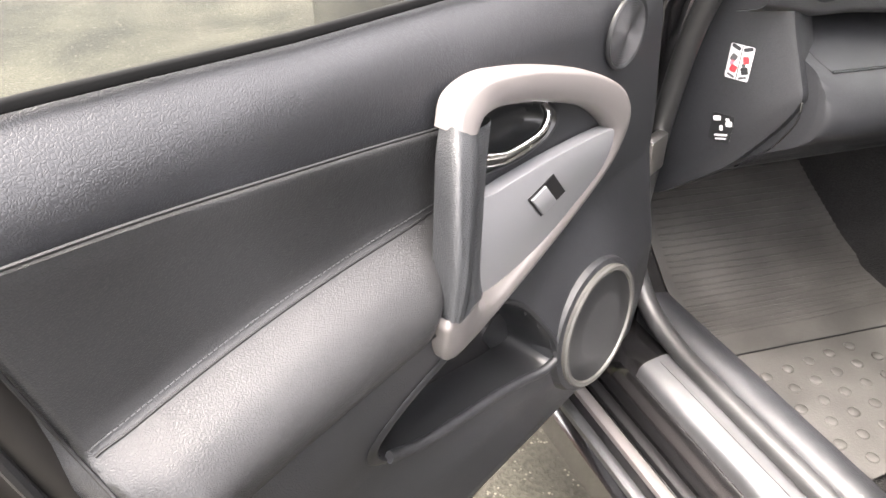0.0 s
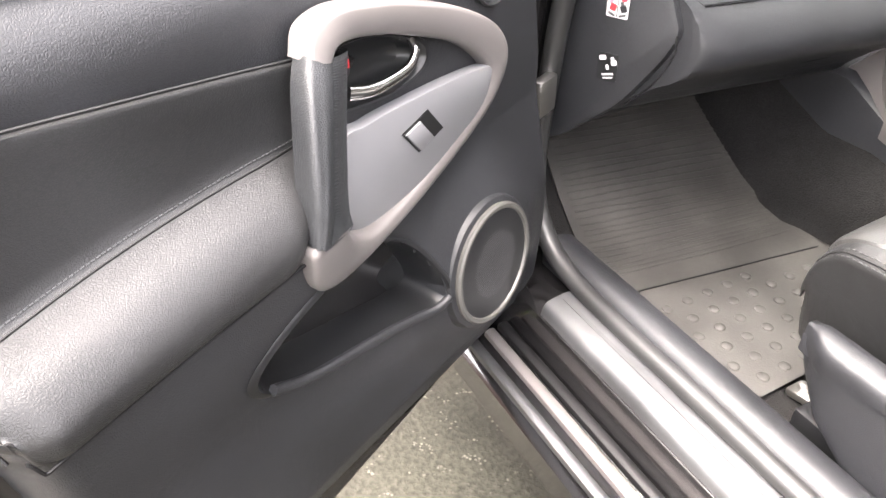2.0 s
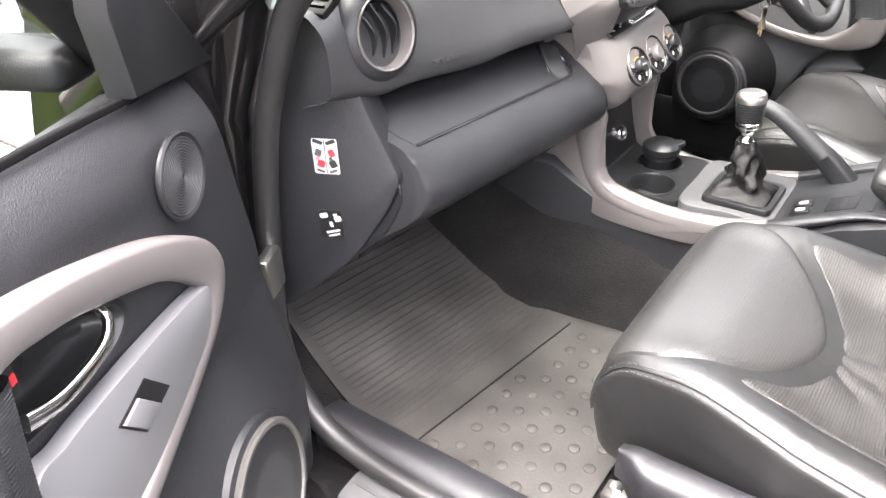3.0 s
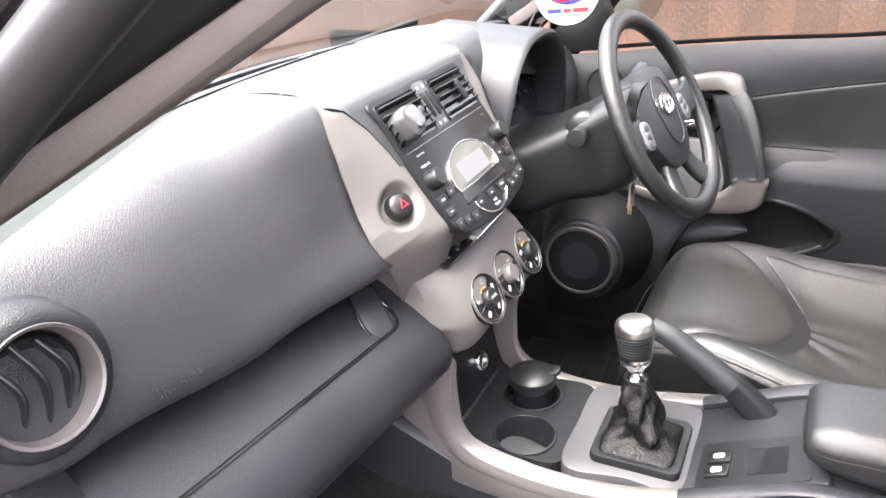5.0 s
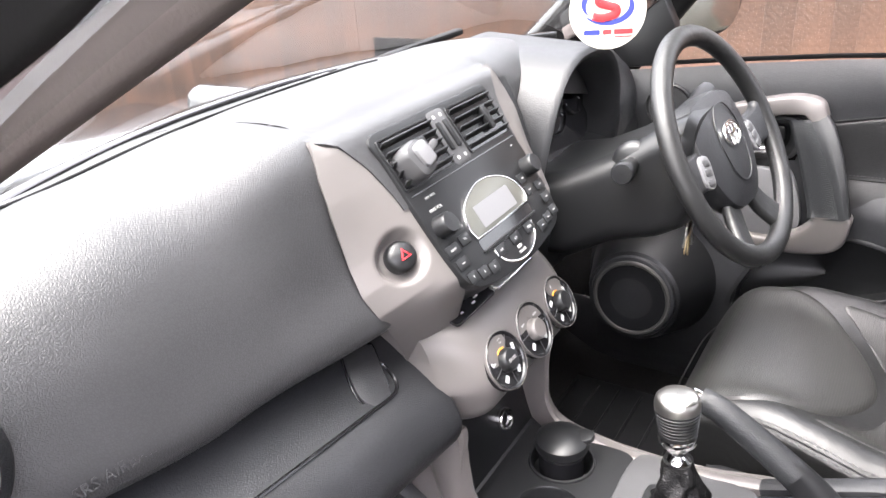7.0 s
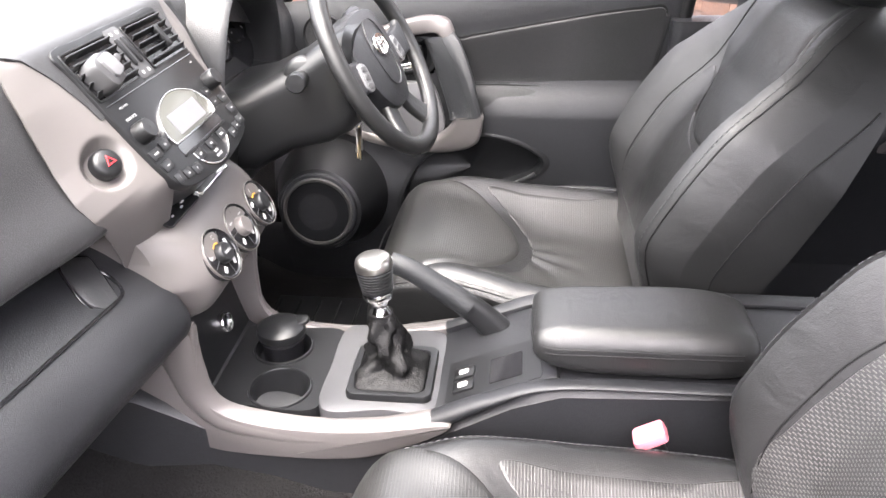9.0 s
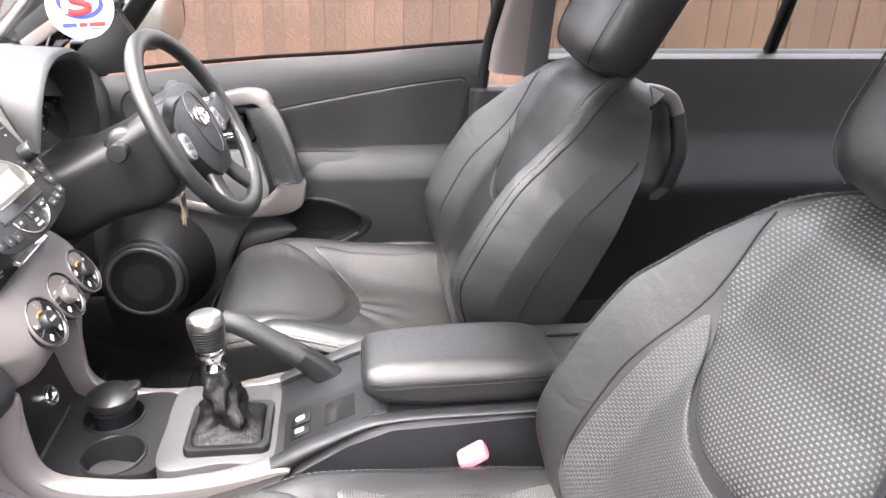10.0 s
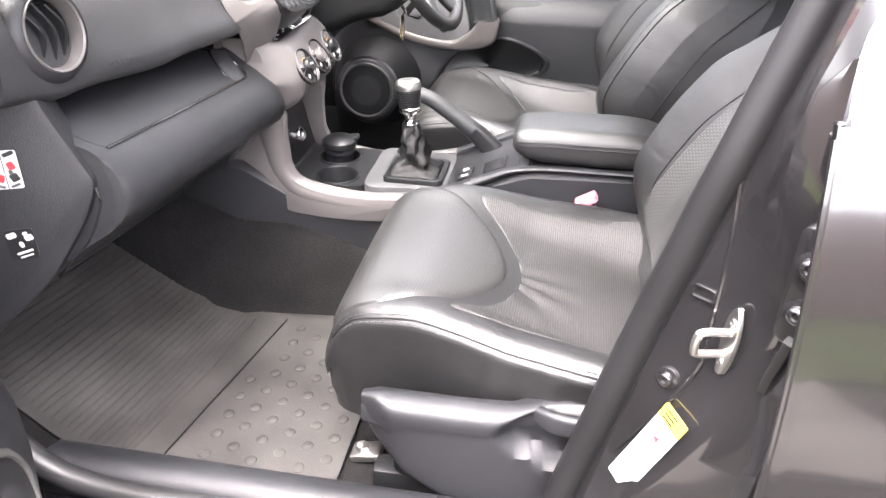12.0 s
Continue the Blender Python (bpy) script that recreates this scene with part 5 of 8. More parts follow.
def dashboard():
    th = empty("dashboard")
    # upper pad over the air bag
    pad = {-0.665: [(0.900, 1.078), (0.87, 1.083), (0.83, 1.083), (0.81, 1.080), (0.79, 1.06), (0.785, 1.03), (0.788, 1.0), (0.80, 0.985), (0.84, 0.97)],
           -0.56: [(0.955, 1.098), (0.915, 1.117), (0.875, 1.123), (0.835, 1.108), (0.80, 1.065), (0.783, 1.02), (0.776, 0.985), (0.785, 0.968), (0.83, 0.955)],
           -0.36: [(1.040, 1.108), (0.94, 1.134), (0.860, 1.134), (0.818, 1.110), (0.785, 1.06), (0.763, 1.01), (0.750, 0.972), (0.762, 0.954), (0.82, 0.942)],
           -0.163: [(1.085, 1.110), (0.95, 1.141), (0.838, 1.1445), (0.801, 1.129), (0.779, 1.08), (0.758, 1.02), (0.730, 0.972), (0.738, 0.950), (0.82, 0.936)]}
    part("pad_return", grid(pad_rows(-0.163, -0.10, 6, {-0.163: pad[-0.163][3:], -0.10: [(y + 0.004, z - 0.004) for y, z in pad[-0.163][3:]]})), DASH, th)
    part("airbag_pad", grid(pad_rows(-0.665, -0.163, 40, pad)), DASH, th, "soft grained grey pad over the air bag")
    # top shelf in the middle and on the driver's side
    mid = {-0.163: [(1.085, 1.110), (1.01, 1.129), (0.95, 1.141), (0.88, 1.1468), (0.838, 1.1445), (0.801, 1.129)],
           -0.08: [(1.093, 1.110), (1.00, 1.134), (0.94, 1.146), (0.88, 1.149), (0.837, 1.146), (0.800, 1.132)],
           0.10: [(1.093, 1.110), (1.00, 1.134), (0.94, 1.147), (0.88, 1.149), (0.837, 1.146), (0.800, 1.132)],
           0.18: [(1.082, 1.108), (0.99, 1.133), (0.93, 1.145), (0.87, 1.148), (0.836, 1.144), (0.801, 1.128)],
           0.24: [(1.068, 1.106), (0.98, 1.136), (0.90, 1.150), (0.84, 1.142), (0.80, 1.11), (0.79, 1.07)],
           0.66: [(0.895, 1.060), (0.87, 1.077), (0.845, 1.08), (0.82, 1.07), (0.79, 1.04), (0.78, 1.00)]}
    def lie(x, y):
        """Height of the dash top."""
        table = pad if x < -0.163 else mid
        rows = pad_rows(x, x, 1, table)
        best = min((p for p in rows[0] if p[2] > 1.0), key=lambda p: abs(p[1] - y))
        return best[2]
    part("top_pad", grid(pad_rows(-0.163, 0.66, 40, mid)), DASH, th, "soft grained grey dash top")
    part("pad_seam", sweep([(x, 0.985 - 0.42 * (x + 0.13) ** 2, lie(x, 0.985 - 0.42 * (x + 0.13) ** 2) + 0.0012) for x in np.linspace(-0.46, 0.14, 13)], ring(0.0015, 6), 60), RUBBER, th, "thin seam along the dash top")
    part("defroster", sweep([(x, screen_foot(x) - 0.004, 1.114 - 0.05 * x * x) for x in np.linspace(-0.62, 0.62, 20)], rrect(0.020, 0.010, 0.003, 2), 40), GLOSS, th, "black strip at the windscreen foot")
    for x, y in ((0.06, 0.985), (0.10, 0.975), (-0.02, 0.99)):
        part("defroster_slot", box(0.030, 0.010, 0.002, 0.0005, at=(x, y, lie(x, y) + 0.0006), rot=(12, 0, -8)), GREY, th)
    # end panel facing the door
    outline = [(0.120, 1.082), (0.092, 1.080), (0.066, 1.066), (0.054, 1.04), (0.045, 1.00), (0.032, 0.955), (0.008, 0.895), (0.0, 0.868), (0.010, 0.838), (0.030, 0.803), (0.077, 0.738), (0.13, 0.690), (0.18, 0.650), (0.215, 0.655), (0.205, 0.80), (0.185, 0.93), (0.155, 1.04)]
    side = Matrix(((0.406, 0, -0.914, -0.598), (-0.914, 0, -0.406, 0.751), (0, 1, 0, 0), (0, 0, 0, 1)))
    ep = part("end_panel", slab(spline([(-a, z) for a, z in outline], 90, True), 0.05, side @ pose(0, 0, -0.048), 0.012), PLASTIC, th, "dark grey dashboard end panel")
    def sticker(y, z, w, h, tilt):
        return side @ pose(-(y - 0.751) / 0.914, z, 0.0021, 0, 0, tilt)
    m = sticker(0.838, 0.897, 0, 0, 0) @ Matrix.Scale(0.84, 4)
    st = part("warning_sticker", slab(rrect(0.040, 0.058, 0.003, 3), 0.0008, m), WHITE, ep, "white and red air bag warning sticker")
    part("sticker_divider", box(0.0012, 0.056, 0.0004, at=(0, 0, 0)), PLASTIC, st).matrix_local = m @ pose(0, 0, 0.0011)
    for dx, dy, w, h, c in ((-0.010, 0.024, 0.016, 0.006, PLASTIC), (0.010, 0.024, 0.016, 0.006, PLASTIC), (-0.011, 0.006, 0.010, 0.012, GREY), (0.010, 0.006, 0.010, 0.012, RED), (-0.008, -0.012, 0.012, 0.012, RED), (0.011, -0.012, 0.012, 0.012, PLASTIC), (-0.012, -0.002, 0.006, 0.010, PINK), (0.008, -0.004, 0.006, 0.008, GREY), (-0.010, -0.024, 0.014, 0.004, GREY), (0.010, -0.024, 0.014, 0.004, GREY)):
        part("sticker_print", slab(rrect(w, h, 0.002, 2), 0.0003, m @ pose(dx, dy, 0.0009, 0, 0, 20 * dx * 100)), c, st)
    m = sticker(0.842, 0.797, 0, 0, 0) @ Matrix.Scale(0.82, 4)
    sw = part("airbag_plate", slab(rrect(0.040, 0.052, 0.004, 3), 0.0008, m), SMOOTH, ep, "black plate with white air bag symbols")
    for dx, dy, w, h in ((-0.011, 0.016, 0.014, 0.009), (0.008, 0.018, 0.007, 0.005), (0.012, 0.011, 0.012, 0.010), (0.0, 0.0, 0.006, 0.010), (0.002, -0.013, 0.024, 0.004), (0.003, -0.020, 0.020, 0.003)):
        part("symbol_bar", slab(rrect(w, h, min(w, h) * 0.3, 3), 0.0003, m @ pose(dx, dy, 0.0009, 0, 0, 15)), WHITE, sw)
    # round vent at the end
    vm = axes((-0.573, 0.783, 1.045), (1, 0.12, 0), (-0.10, -0.97, 0.16))
    v = part("round_vent", lathe([(0.062, -0.03), (0.058, -0.004), (0.052, 0.006), (0.046, 0.008), (0.042, 0.004), (0.040, -0.008), (0.038, -0.03), (0.0005, -0.032)], 56, vm), PLASTIC, th, "round dark air vent")
    part("vent_ring", lathe([(0.0455, 0.0075), (0.0445, 0.0095), (0.042, 0.008), (0.039, -0.004), (0.0385, -0.010), (0.041, -0.010)], 56, vm), SILVER, v, "satin silver vent ring")
    part("vent_core", lathe([(0.037, -0.028), (0.037, -0.010), (0.034, -0.006), (0.033, -0.012), (0.0005, -0.022)], 40, vm), SMOOTH, v)
    for k, x in enumerate((-0.018, 0.0, 0.018)):
        h = math.sqrt(0.033 ** 2 - x * x)
        part("vane", moved(sweep([(x - 0.004, -h, -0.012), (x + 0.004, 0, -0.004), (x - 0.004, h, -0.012)], rrect(0.004, 0.016, 0.0015, 2), 16, up=(0, 0, 1)), vm), SMOOTH, v, "curved vent vane")
    dv = part("side_defroster", box(0.09, 0.05, 0.014, 0.004, at=(-0.612, 0.835, 1.094), rot=(4, -22, 12)), RUBBER, th, "slotted side window vent")
    for k in range(7):
        part("slat", box(0.004, 0.046, 0.004, 0.001, at=(-0.645 + 0.011 * k, 0.829 + 0.003 * k, 1.0895 + 0.0045 * k), rot=(4, -22, 12)), SMOOTH, dv)
    # open shelf and glove box
    def lip(x):
        """Where the lid's seam runs."""
        return 0.751 - 0.0655 * (x + 0.57), 0.902 - 0.0554 * (x + 0.57)
    rows = []
    for x in list(np.linspace(-0.625, -0.135, 46)) + [-0.130, -0.126, -0.123, -0.1215]:
        y, z = lip(x)
        g = 0.30 + 0.70 * step(-0.635, -0.515, x)
        e = 0.010 * (max(0.0, x + 0.134) / 0.0125) ** 2
        prof = [(0.105, 0.085), (0.100, 0.060), (0.085, 0.050), (0.050, 0.036), (0.020, 0.014), (0.0, 0.0), (-0.022 * g, -0.019), (-0.036 * g, -0.041), (-0.040 * g, -0.062), (-0.030 * g, -0.085), (0.0, -0.107), (0.034, -0.131), (0.072, -0.163), (0.105, -0.190), (0.24, -0.200)]
        rows.append([(max(x, -0.586 - 0.444 * (y + a - 0.751)), y + a + e, z + b - e * 0.6) for a, b in spline(prof, 64)])
    gb = part("glove_box", grid(rows, caps=True), PLASTIC, th, "dark grey glove box with a padded shelf")
    def shelf(x, back, rise=0.0):
        """A point of the lid, back from its seam."""
        y, z = lip(x)
        d = bend([(-0.05, 0.0), (0.0, 0.0), (0.02, 0.014), (0.05, 0.036), (0.085, 0.050)], back)
        return (x, y + back, z + d + rise)
    seam = [shelf(x, 0.0, 0.0005) for x in np.linspace(-0.562, -0.192, 12)] + [shelf(-0.178, 0.004, 0.0005), shelf(-0.171, 0.014, 0.0005), shelf(-0.170, 0.030, 0.0005), shelf(-0.182, 0.055, 0.0005), shelf(-0.195, 0.075, 0.0005)]
    part("lid_groove", sweep(seam, ring(0.0024, 6), 70), GLOSS, gb, "dark lid seam")
    part("lid_groove", sweep([shelf(-0.562, 0.0, 0.0003), shelf(-0.576, 0.02, 0.0003), shelf(-0.588, 0.05, 0.0003), shelf(-0.592, 0.075, 0.0003)], ring(0.0009, 6), 20), RUBBER, gb)
    bm = axes(shelf(-0.196, 0.027, 0.0012), (0.5, 0.75, 0.55), (0.0, -0.66, 0.75))
    out = spline([(-0.032, -0.016), (-0.034, 0.004), (-0.020, 0.018), (0.022, 0.020), (0.034, 0.010), (0.034, -0.012), (0.026, -0.019), (-0.024, -0.020)], 44, True)
    part("shelf_button", slab(out, 0.0032, bm, 0.0012), DASH, gb, "grained lid release")
    part("release_groove", annulus([(x * 1.09, y * 1.14) for x, y in out], out, 0.0014, bm), GLOSS, gb)
    part("latch", sweep([(-0.325, 0.778, 0.764), (-0.30, 0.760, 0.771), (-0.265, 0.752, 0.774), (-0.24, 0.756, 0.774)], rrect(0.022, 0.012, 0.005, 3), 16), SMOOTH, gb, "black glove box latch")
    part("end_seam", sweep([(-0.612, 0.742, 0.872), (-0.612, 0.742, 0.845), (-0.612, 0.765, 0.800), (-0.612, 0.795, 0.765), (-0.612, 0.825, 0.735)], ring(0.0016, 6), 24), GLOSS, gb)
    part("under_tray", box(1.28, 0.40, 0.02, 0.005, at=(0.0, 1.06, 0.735), rot=(8, 0, 0)), SMOOTH, th)
    words("SRS AIRBAG", 0.0125, axes((-0.463, 0.7635, 0.985), (1, -0.09, -0.02), (-0.1, -0.92, 0.36)), DASH, th, "embossed_lettering", 0.0006)
    # driver's side: knee panel, hood, instruments
    knee = {0.14: [(0.86, 0.975), (0.77, 0.965), (0.742, 0.945), (0.738, 0.90), (0.77, 0.80), (0.83, 0.74)],
            0.40: [(0.86, 0.965), (0.76, 0.952), (0.732, 0.938), (0.73, 0.90), (0.76, 0.80), (0.83, 0.74)],
            0.665: [(0.86, 0.975), (0.79, 0.965), (0.765, 0.945), (0.76, 0.90), (0.78, 0.80), (0.83, 0.74)]}
    part("knee_panel", grid(pad_rows(0.14, 0.665, 24, knee)), SMOOTH, th, "black lower dash panel")
    cheek = {0.10: [(0.801, 1.129), (0.783, 1.085), (0.762, 1.02), (0.745, 0.945)], 0.225: [(0.800, 1.115), (0.778, 1.07), (0.755, 1.0), (0.742, 0.945)]}
    part("hood_cheek", grid(pad_rows(0.10, 0.215, 10, cheek)), PLASTIC, th)
    cheek = {0.50: [(0.80, 1.08), (0.755, 1.04), (0.74, 1.0), (0.745, 0.94)], 0.665: [(0.80, 1.05), (0.78, 1.03), (0.765, 0.99), (0.765, 0.94)]}
    part("hood_cheek", grid(pad_rows(0.51, 0.665, 10, cheek)), PLASTIC, th)
    hood_rows = []
    for k in np.linspace(0, 1, 12):
        y = 0.742 + 0.18 * k
        w = 0.150 + 0.006 * k
        top = 1.128 + 0.012 * k
        row = []
        for a in np.linspace(0, math.pi, 30):
            c, s = math.cos(a), math.sin(a)
            row.append((0.357 + w * math.copysign(abs(c) ** 0.75, c), y - 0.005 * (1 - s) + 0.02 * (1 - s) ** 2, 0.94 + (top - 0.94) * s ** 0.8))
        hood_rows.append(row)
    def shrunk(f, dy):
        return [(0.357 + (x - 0.357) * f, y + dy, 0.94 + (z - 0.94) * f) for x, y, z in hood_rows[0]]
    part("instrument_hood", grid(list(reversed(hood_rows)) + [shrunk(0.995, -0.006), shrunk(0.97, -0.011), shrunk(0.94, -0.009), shrunk(0.91, 0.0), shrunk(0.88, 0.03), shrunk(0.85, 0.075)]), PLASTIC, th, "arched grey instrument hood")
    dial_m = axes((0.357, 0.810, 1.030), (1, 0, 0), (0, -0.93, 0.36))
    ic = part("instrument_dial_panel", slab(rrect(0.27, 0.15, 0.06, 5), 0.006, dial_m), GLOSS, th, "dark instrument cluster with round dials")
    for x, r in ((-0.085, 0.042), (0.0, 0.055), (0.085, 0.042)):
        d = part("gauge", lathe([(r, 0), (r, 0.006), (r - 0.003, 0.008), (r - 0.005, 0.003), (0.0005, 0.003)], 36, dial_m @ pose(x, 0.01, 0.006)), GLOSS, ic, "round gauge")
        part("needle", box(0.002, r * 0.8, 0.001, at=(0, 0, 0)), RED, d, "red needle").matrix_local = dial_m @ pose(x, 0.01, 0.012, 0, 0, 50) @ pose(0, r * 0.35, 0)
        for k in range(9):
            a = radians(-130 + 260 * k / 8)
            part("tick", box(0.0015, 0.006, 0.0008), WHITE, d).matrix_local = dial_m @ pose(x + math.sin(a) * (r - 0.009), 0.01 + math.cos(a) * (r - 0.009), 0.0098, 0, 0, -math.degrees(a))
    return place(th, "grey and black dashboard with silver centre panel", "dashboard")


DASHBOARD = dashboard()


def centre_stack(th):
    def at(x, s, n=0.0):
        return FACE @ Vector((x, -s, n))
    def half(sd):
        """Half width of the cap and face at a depth down the stack."""
        return bend([(-0.034, 0.176), (-0.024, 0.172), (-0.011, 0.154), (0.02, 0.136), (0.056, 0.126), (0.104, 0.121), (0.16, 0.117), (0.20, 0.106), (0.245, 0.10)], sd)
    for k in (-1, 1):
        rows = []
        for sd in np.linspace(-0.028, 0.226, 140):
            h = half(sd)
            o = bend([(-0.028, 0.176), (-0.01, 0.182), (0.01, 0.188), (0.043, 0.194), (0.08, 0.196), (0.125, 0.199), (0.150, 0.192), (0.175, 0.172), (0.20, 0.150), (0.226, 0.132)], sd)
            inner = 0.0065 - 0.010 * step(-0.006, -0.03, sd) - 0.078 * step(0.160, 0.232, sd)
            outer = bend([(-0.028, -0.002), (-0.018, -0.001), (0.035, -0.010), (0.07, -0.021), (0.096, -0.029), (0.151, -0.038), (0.18, -0.062), (0.226, -0.11)], sd)
            row = []
            for f in np.linspace(0, 1, 54):
                x = k * (h - 0.014 + (o - h + 0.014) * f)
                dimple = 0.013 * step(0.030, 0.015, math.hypot(x + 0.150, sd - 0.112))
                row.append(at(x, sd, inner + (outer - inner) * f ** 1.8 - dimple))
            rows.append(row)
        bm = grid(rows)
        part("stack_surround", thick(bm, 0.003), SILVER, th, "satin silver side of the centre panel")
    rows = []
    for sd in np.linspace(-0.036, 0.075, 14):
        rows.append([at(half(sd) * x, sd, 0.0075 + 0.003 * (1 - x * x) - 0.018 * step(-0.012, -0.037, sd)) for x in np.linspace(-1, 1, 25)])
    part("stack_cap", thick(grid(rows), 0.004), DASH, th, "grained cap round the vents")
    rows = [[at(x * (1 - 0.1 * f), 0.190 - 0.02 * (x / 0.105) ** 2 + 0.012 * f, 0.004 - 0.08 * f) for x in np.linspace(-0.105, 0.105, 21)] for f in np.linspace(0, 1, 8)]
    part("stack_chin", thick(grid(rows), 0.004), SMOOTH, th, "black lip under the radio")
    # black face
    face = [(-0.116, 0.004), (-0.1165, -0.03), (-0.1165, -0.10), (-0.113, -0.155), (-0.104, -0.178), (-0.075, -0.190), (0.0, -0.197), (0.075, -0.190), (0.104, -0.178), (0.113, -0.155), (0.1165, -0.10), (0.1165, -0.03), (0.116, 0.004), (0.06, 0.006), (0.0, 0.007), (-0.06, 0.006)]
    fp = part("stack_face", slab(spline(face, 80, True), 0.012, FACE @ pose(0, 0, 0.0), 0.002), SMOOTH, th, "matt black radio and vent face")
    z0 = 0.0122
    # vents
    for x0, x1 in ((-0.112, -0.020), (0.020, 0.110)):
        c, w = (x0 + x1) / 2, x1 - x0
        ve = part("air_vent", slab(rrect(w, 0.056, 0.003, 2), 0.0006, FACE @ pose(c, -0.032, z0)), GLOSS, fp, "dark rectangular air vent")
        part("vent_frame", annulus(rrect(w + 0.004, 0.060, 0.004, 2), rrect(w, 0.056, 0.003, 2), 0.002, FACE @ pose(c, -0.032, z0)), SMOOTH, ve)
        for k in range(5):
            part("slat", box(w, 0.010, 0.002, 0.0008, rot=(35, 0, 0)), SMOOTH, ve, "").matrix_local = FACE @ pose(c, -0.010 - 0.0112 * k, z0 + 0.003, 24, 0, 0)
        part("vent_tab", box(0.010, 0.030, 0.010, 0.003), SMOOTH, ve).matrix_local = FACE @ pose(c + 0.012, -0.034, z0 + 0.005, 0, 0, 0)
    sl = part("vent_wheel_plate", slab(rrect(0.034, 0.068, 0.006, 3), 0.007, FACE @ pose(0, -0.032, 0.006), 0.002), GREY, fp, "grey vent wheel plate")
    for dx in (-0.007, 0.007):
        part("thumb_wheel", box(0.008, 0.036, 0.008, 0.003), SMOOTH, sl, "ribbed thumb wheel").matrix_local = FACE @ pose(dx, -0.030, 0.0125)
        for dy in (-0.058, -0.006):
            part("mark", box(0.004, 0.004, 0.0004), WHITE, sl).matrix_local = FACE @ pose(dx, dy, 0.0134)
    part("split_line", box(0.222, 0.0012, 0.0008), GLOSS, fp).matrix_local = FACE @ pose(0, -0.0685, z0 + 0.0002)
    # display and slot
    dome = [(-0.058, -0.142), (-0.062, -0.128), (-0.050, -0.108), (-0.025, -0.096), (0.0, -0.092), (0.025, -0.096), (0.050, -0.108), (0.062, -0.128), (0.058, -0.142)]
    ol = spline(dome, 40) + [(0.03, -0.1425), (0.0, -0.1428), (-0.03, -0.1425)]
    dp = part("display", slab(ol, 0.0022, FACE @ pose(0, 0, z0), 0.0008), LCD, fp, "domed grey radio display")
    part("display_rim", annulus([(x * 1.03, (y + 0.118) * 1.05 - 0.118) for x, y in ol], ol, 0.003, FACE @ pose(0, 0, z0)), CHROME, dp, "thin bright rim")
    part("lcd", slab(rrect(0.076, 0.026, 0.001, 1), 0.0004, FACE @ pose(0.0, -0.125, z0 + 0.0023)), PANEL, dp, "unlit rectangular screen")
    part("disc_slot", slab(rrect(0.120, 0.0125, 0.003, 2), 0.0006, FACE @ pose(0, -0.151, z0)), GLOSS, fp, "dark disc slot")
    part("slot_lip", box(0.122, 0.003, 0.004, 0.001), SMOOTH, fp).matrix_local = FACE @ pose(0, -0.1585, z0 + 0.001)
    for x in (-0.098, 0.098):
        part("radio_knob", lathe([(0.0125, 0), (0.012, 0.014), (0.0105, 0.0165), (0.0005, 0.017)], 28, FACE @ pose(x, -0.110, z0)), SMOOTH, fp, "round black volume knob")
    part("seek_arc", annulus([(0.046 * math.cos(a), 0.030 * math.sin(a)) for a in np.linspace(math.pi, 2 * math.pi, 24)] + [(0.043, 0.0), (-0.043, 0.0)],
                              [(0.0435 * math.cos(a), 0.0275 * math.sin(a)) for a in np.linspace(math.pi, 2 * math.pi, 24)] + [(0.0425, 0.0005), (-0.0425, 0.0005)], 0.0016, FACE @ pose(0, -0.163, z0)), CHROME, fp, "bright curved seek trim")
    def button(x, y, w, h, text="", size=0.006):
        b = part("button", slab(rrect(w, h, 0.0015, 2), 0.0016, FACE @ pose(x, y, z0), 0.0005), SMOOTH, fp)
        if text:
            words(text, size, FACE @ pose(x, y, z0 + 0.0018), WHITE, b)
    for x, y, w, text in ((-0.077, -0.118, 0.018, "AF"), (-0.077, -0.134, 0.018, "TA"), (-0.102, -0.136, 0.022, "NAVI"), (-0.100, -0.153, 0.020, ""), (0.077, -0.118, 0.018, ""), (0.077, -0.134, 0.018, ""), (0.102, -0.136, 0.020, ""), (0.100, -0.153, 0.020, ""),
                          (-0.098, -0.171, 0.017, "1"), (-0.079, -0.174, 0.017, "2"), (-0.060, -0.177, 0.017, "3"), (0.060, -0.177, 0.017, ""), (0.079, -0.174, 0.017, ""), (0.098, -0.171, 0.017, ""), (-0.034, -0.168, 0.020, "AM"), (-0.0, -0.168, 0.020, "FM"), (0.034, -0.168, 0.020, "DISC")):
        button(x, y, w, 0.012, text, 0.0042)
    for text, x, y, s in (("PWR·VOL", -0.088, -0.091, 0.0052), ("SEEK", 0.0, -0.178, 0.005), ("TRACK", 0.0, -0.184, 0.005), ("MP3 WMA", -0.085, -0.077, 0.004)):
        words(text, s, FACE @ pose(x, y, z0 + 0.0004), WHITE, fp)
    for x, y in ((0.077, -0.118), (0.077, -0.134), (0.102, -0.136), (0.100, -0.153), (0.060, -0.177), (0.079, -0.174), (0.098, -0.171), (0.095, -0.078), (-0.100, -0.153)):
        part("print_bar", box(0.0055, 0.0012, 0.0003), WHITE, fp).matrix_local = FACE @ pose(x, y, z0 + 0.0019)
    # hazard button in its dimple
    hm = FACE @ pose(-0.150, -0.112, 0.001, 0, -20, 0)
    hb = part("hazard_switch", lathe([(0.0165, -0.013), (0.0165, -0.005), (0.0152, -0.001), (0.0115, 0.0016), (0.0005, 0.0026)], 36, hm @ pose(-0.002, 0, -0.004)), SMOOTH, th, "round black hazard switch")
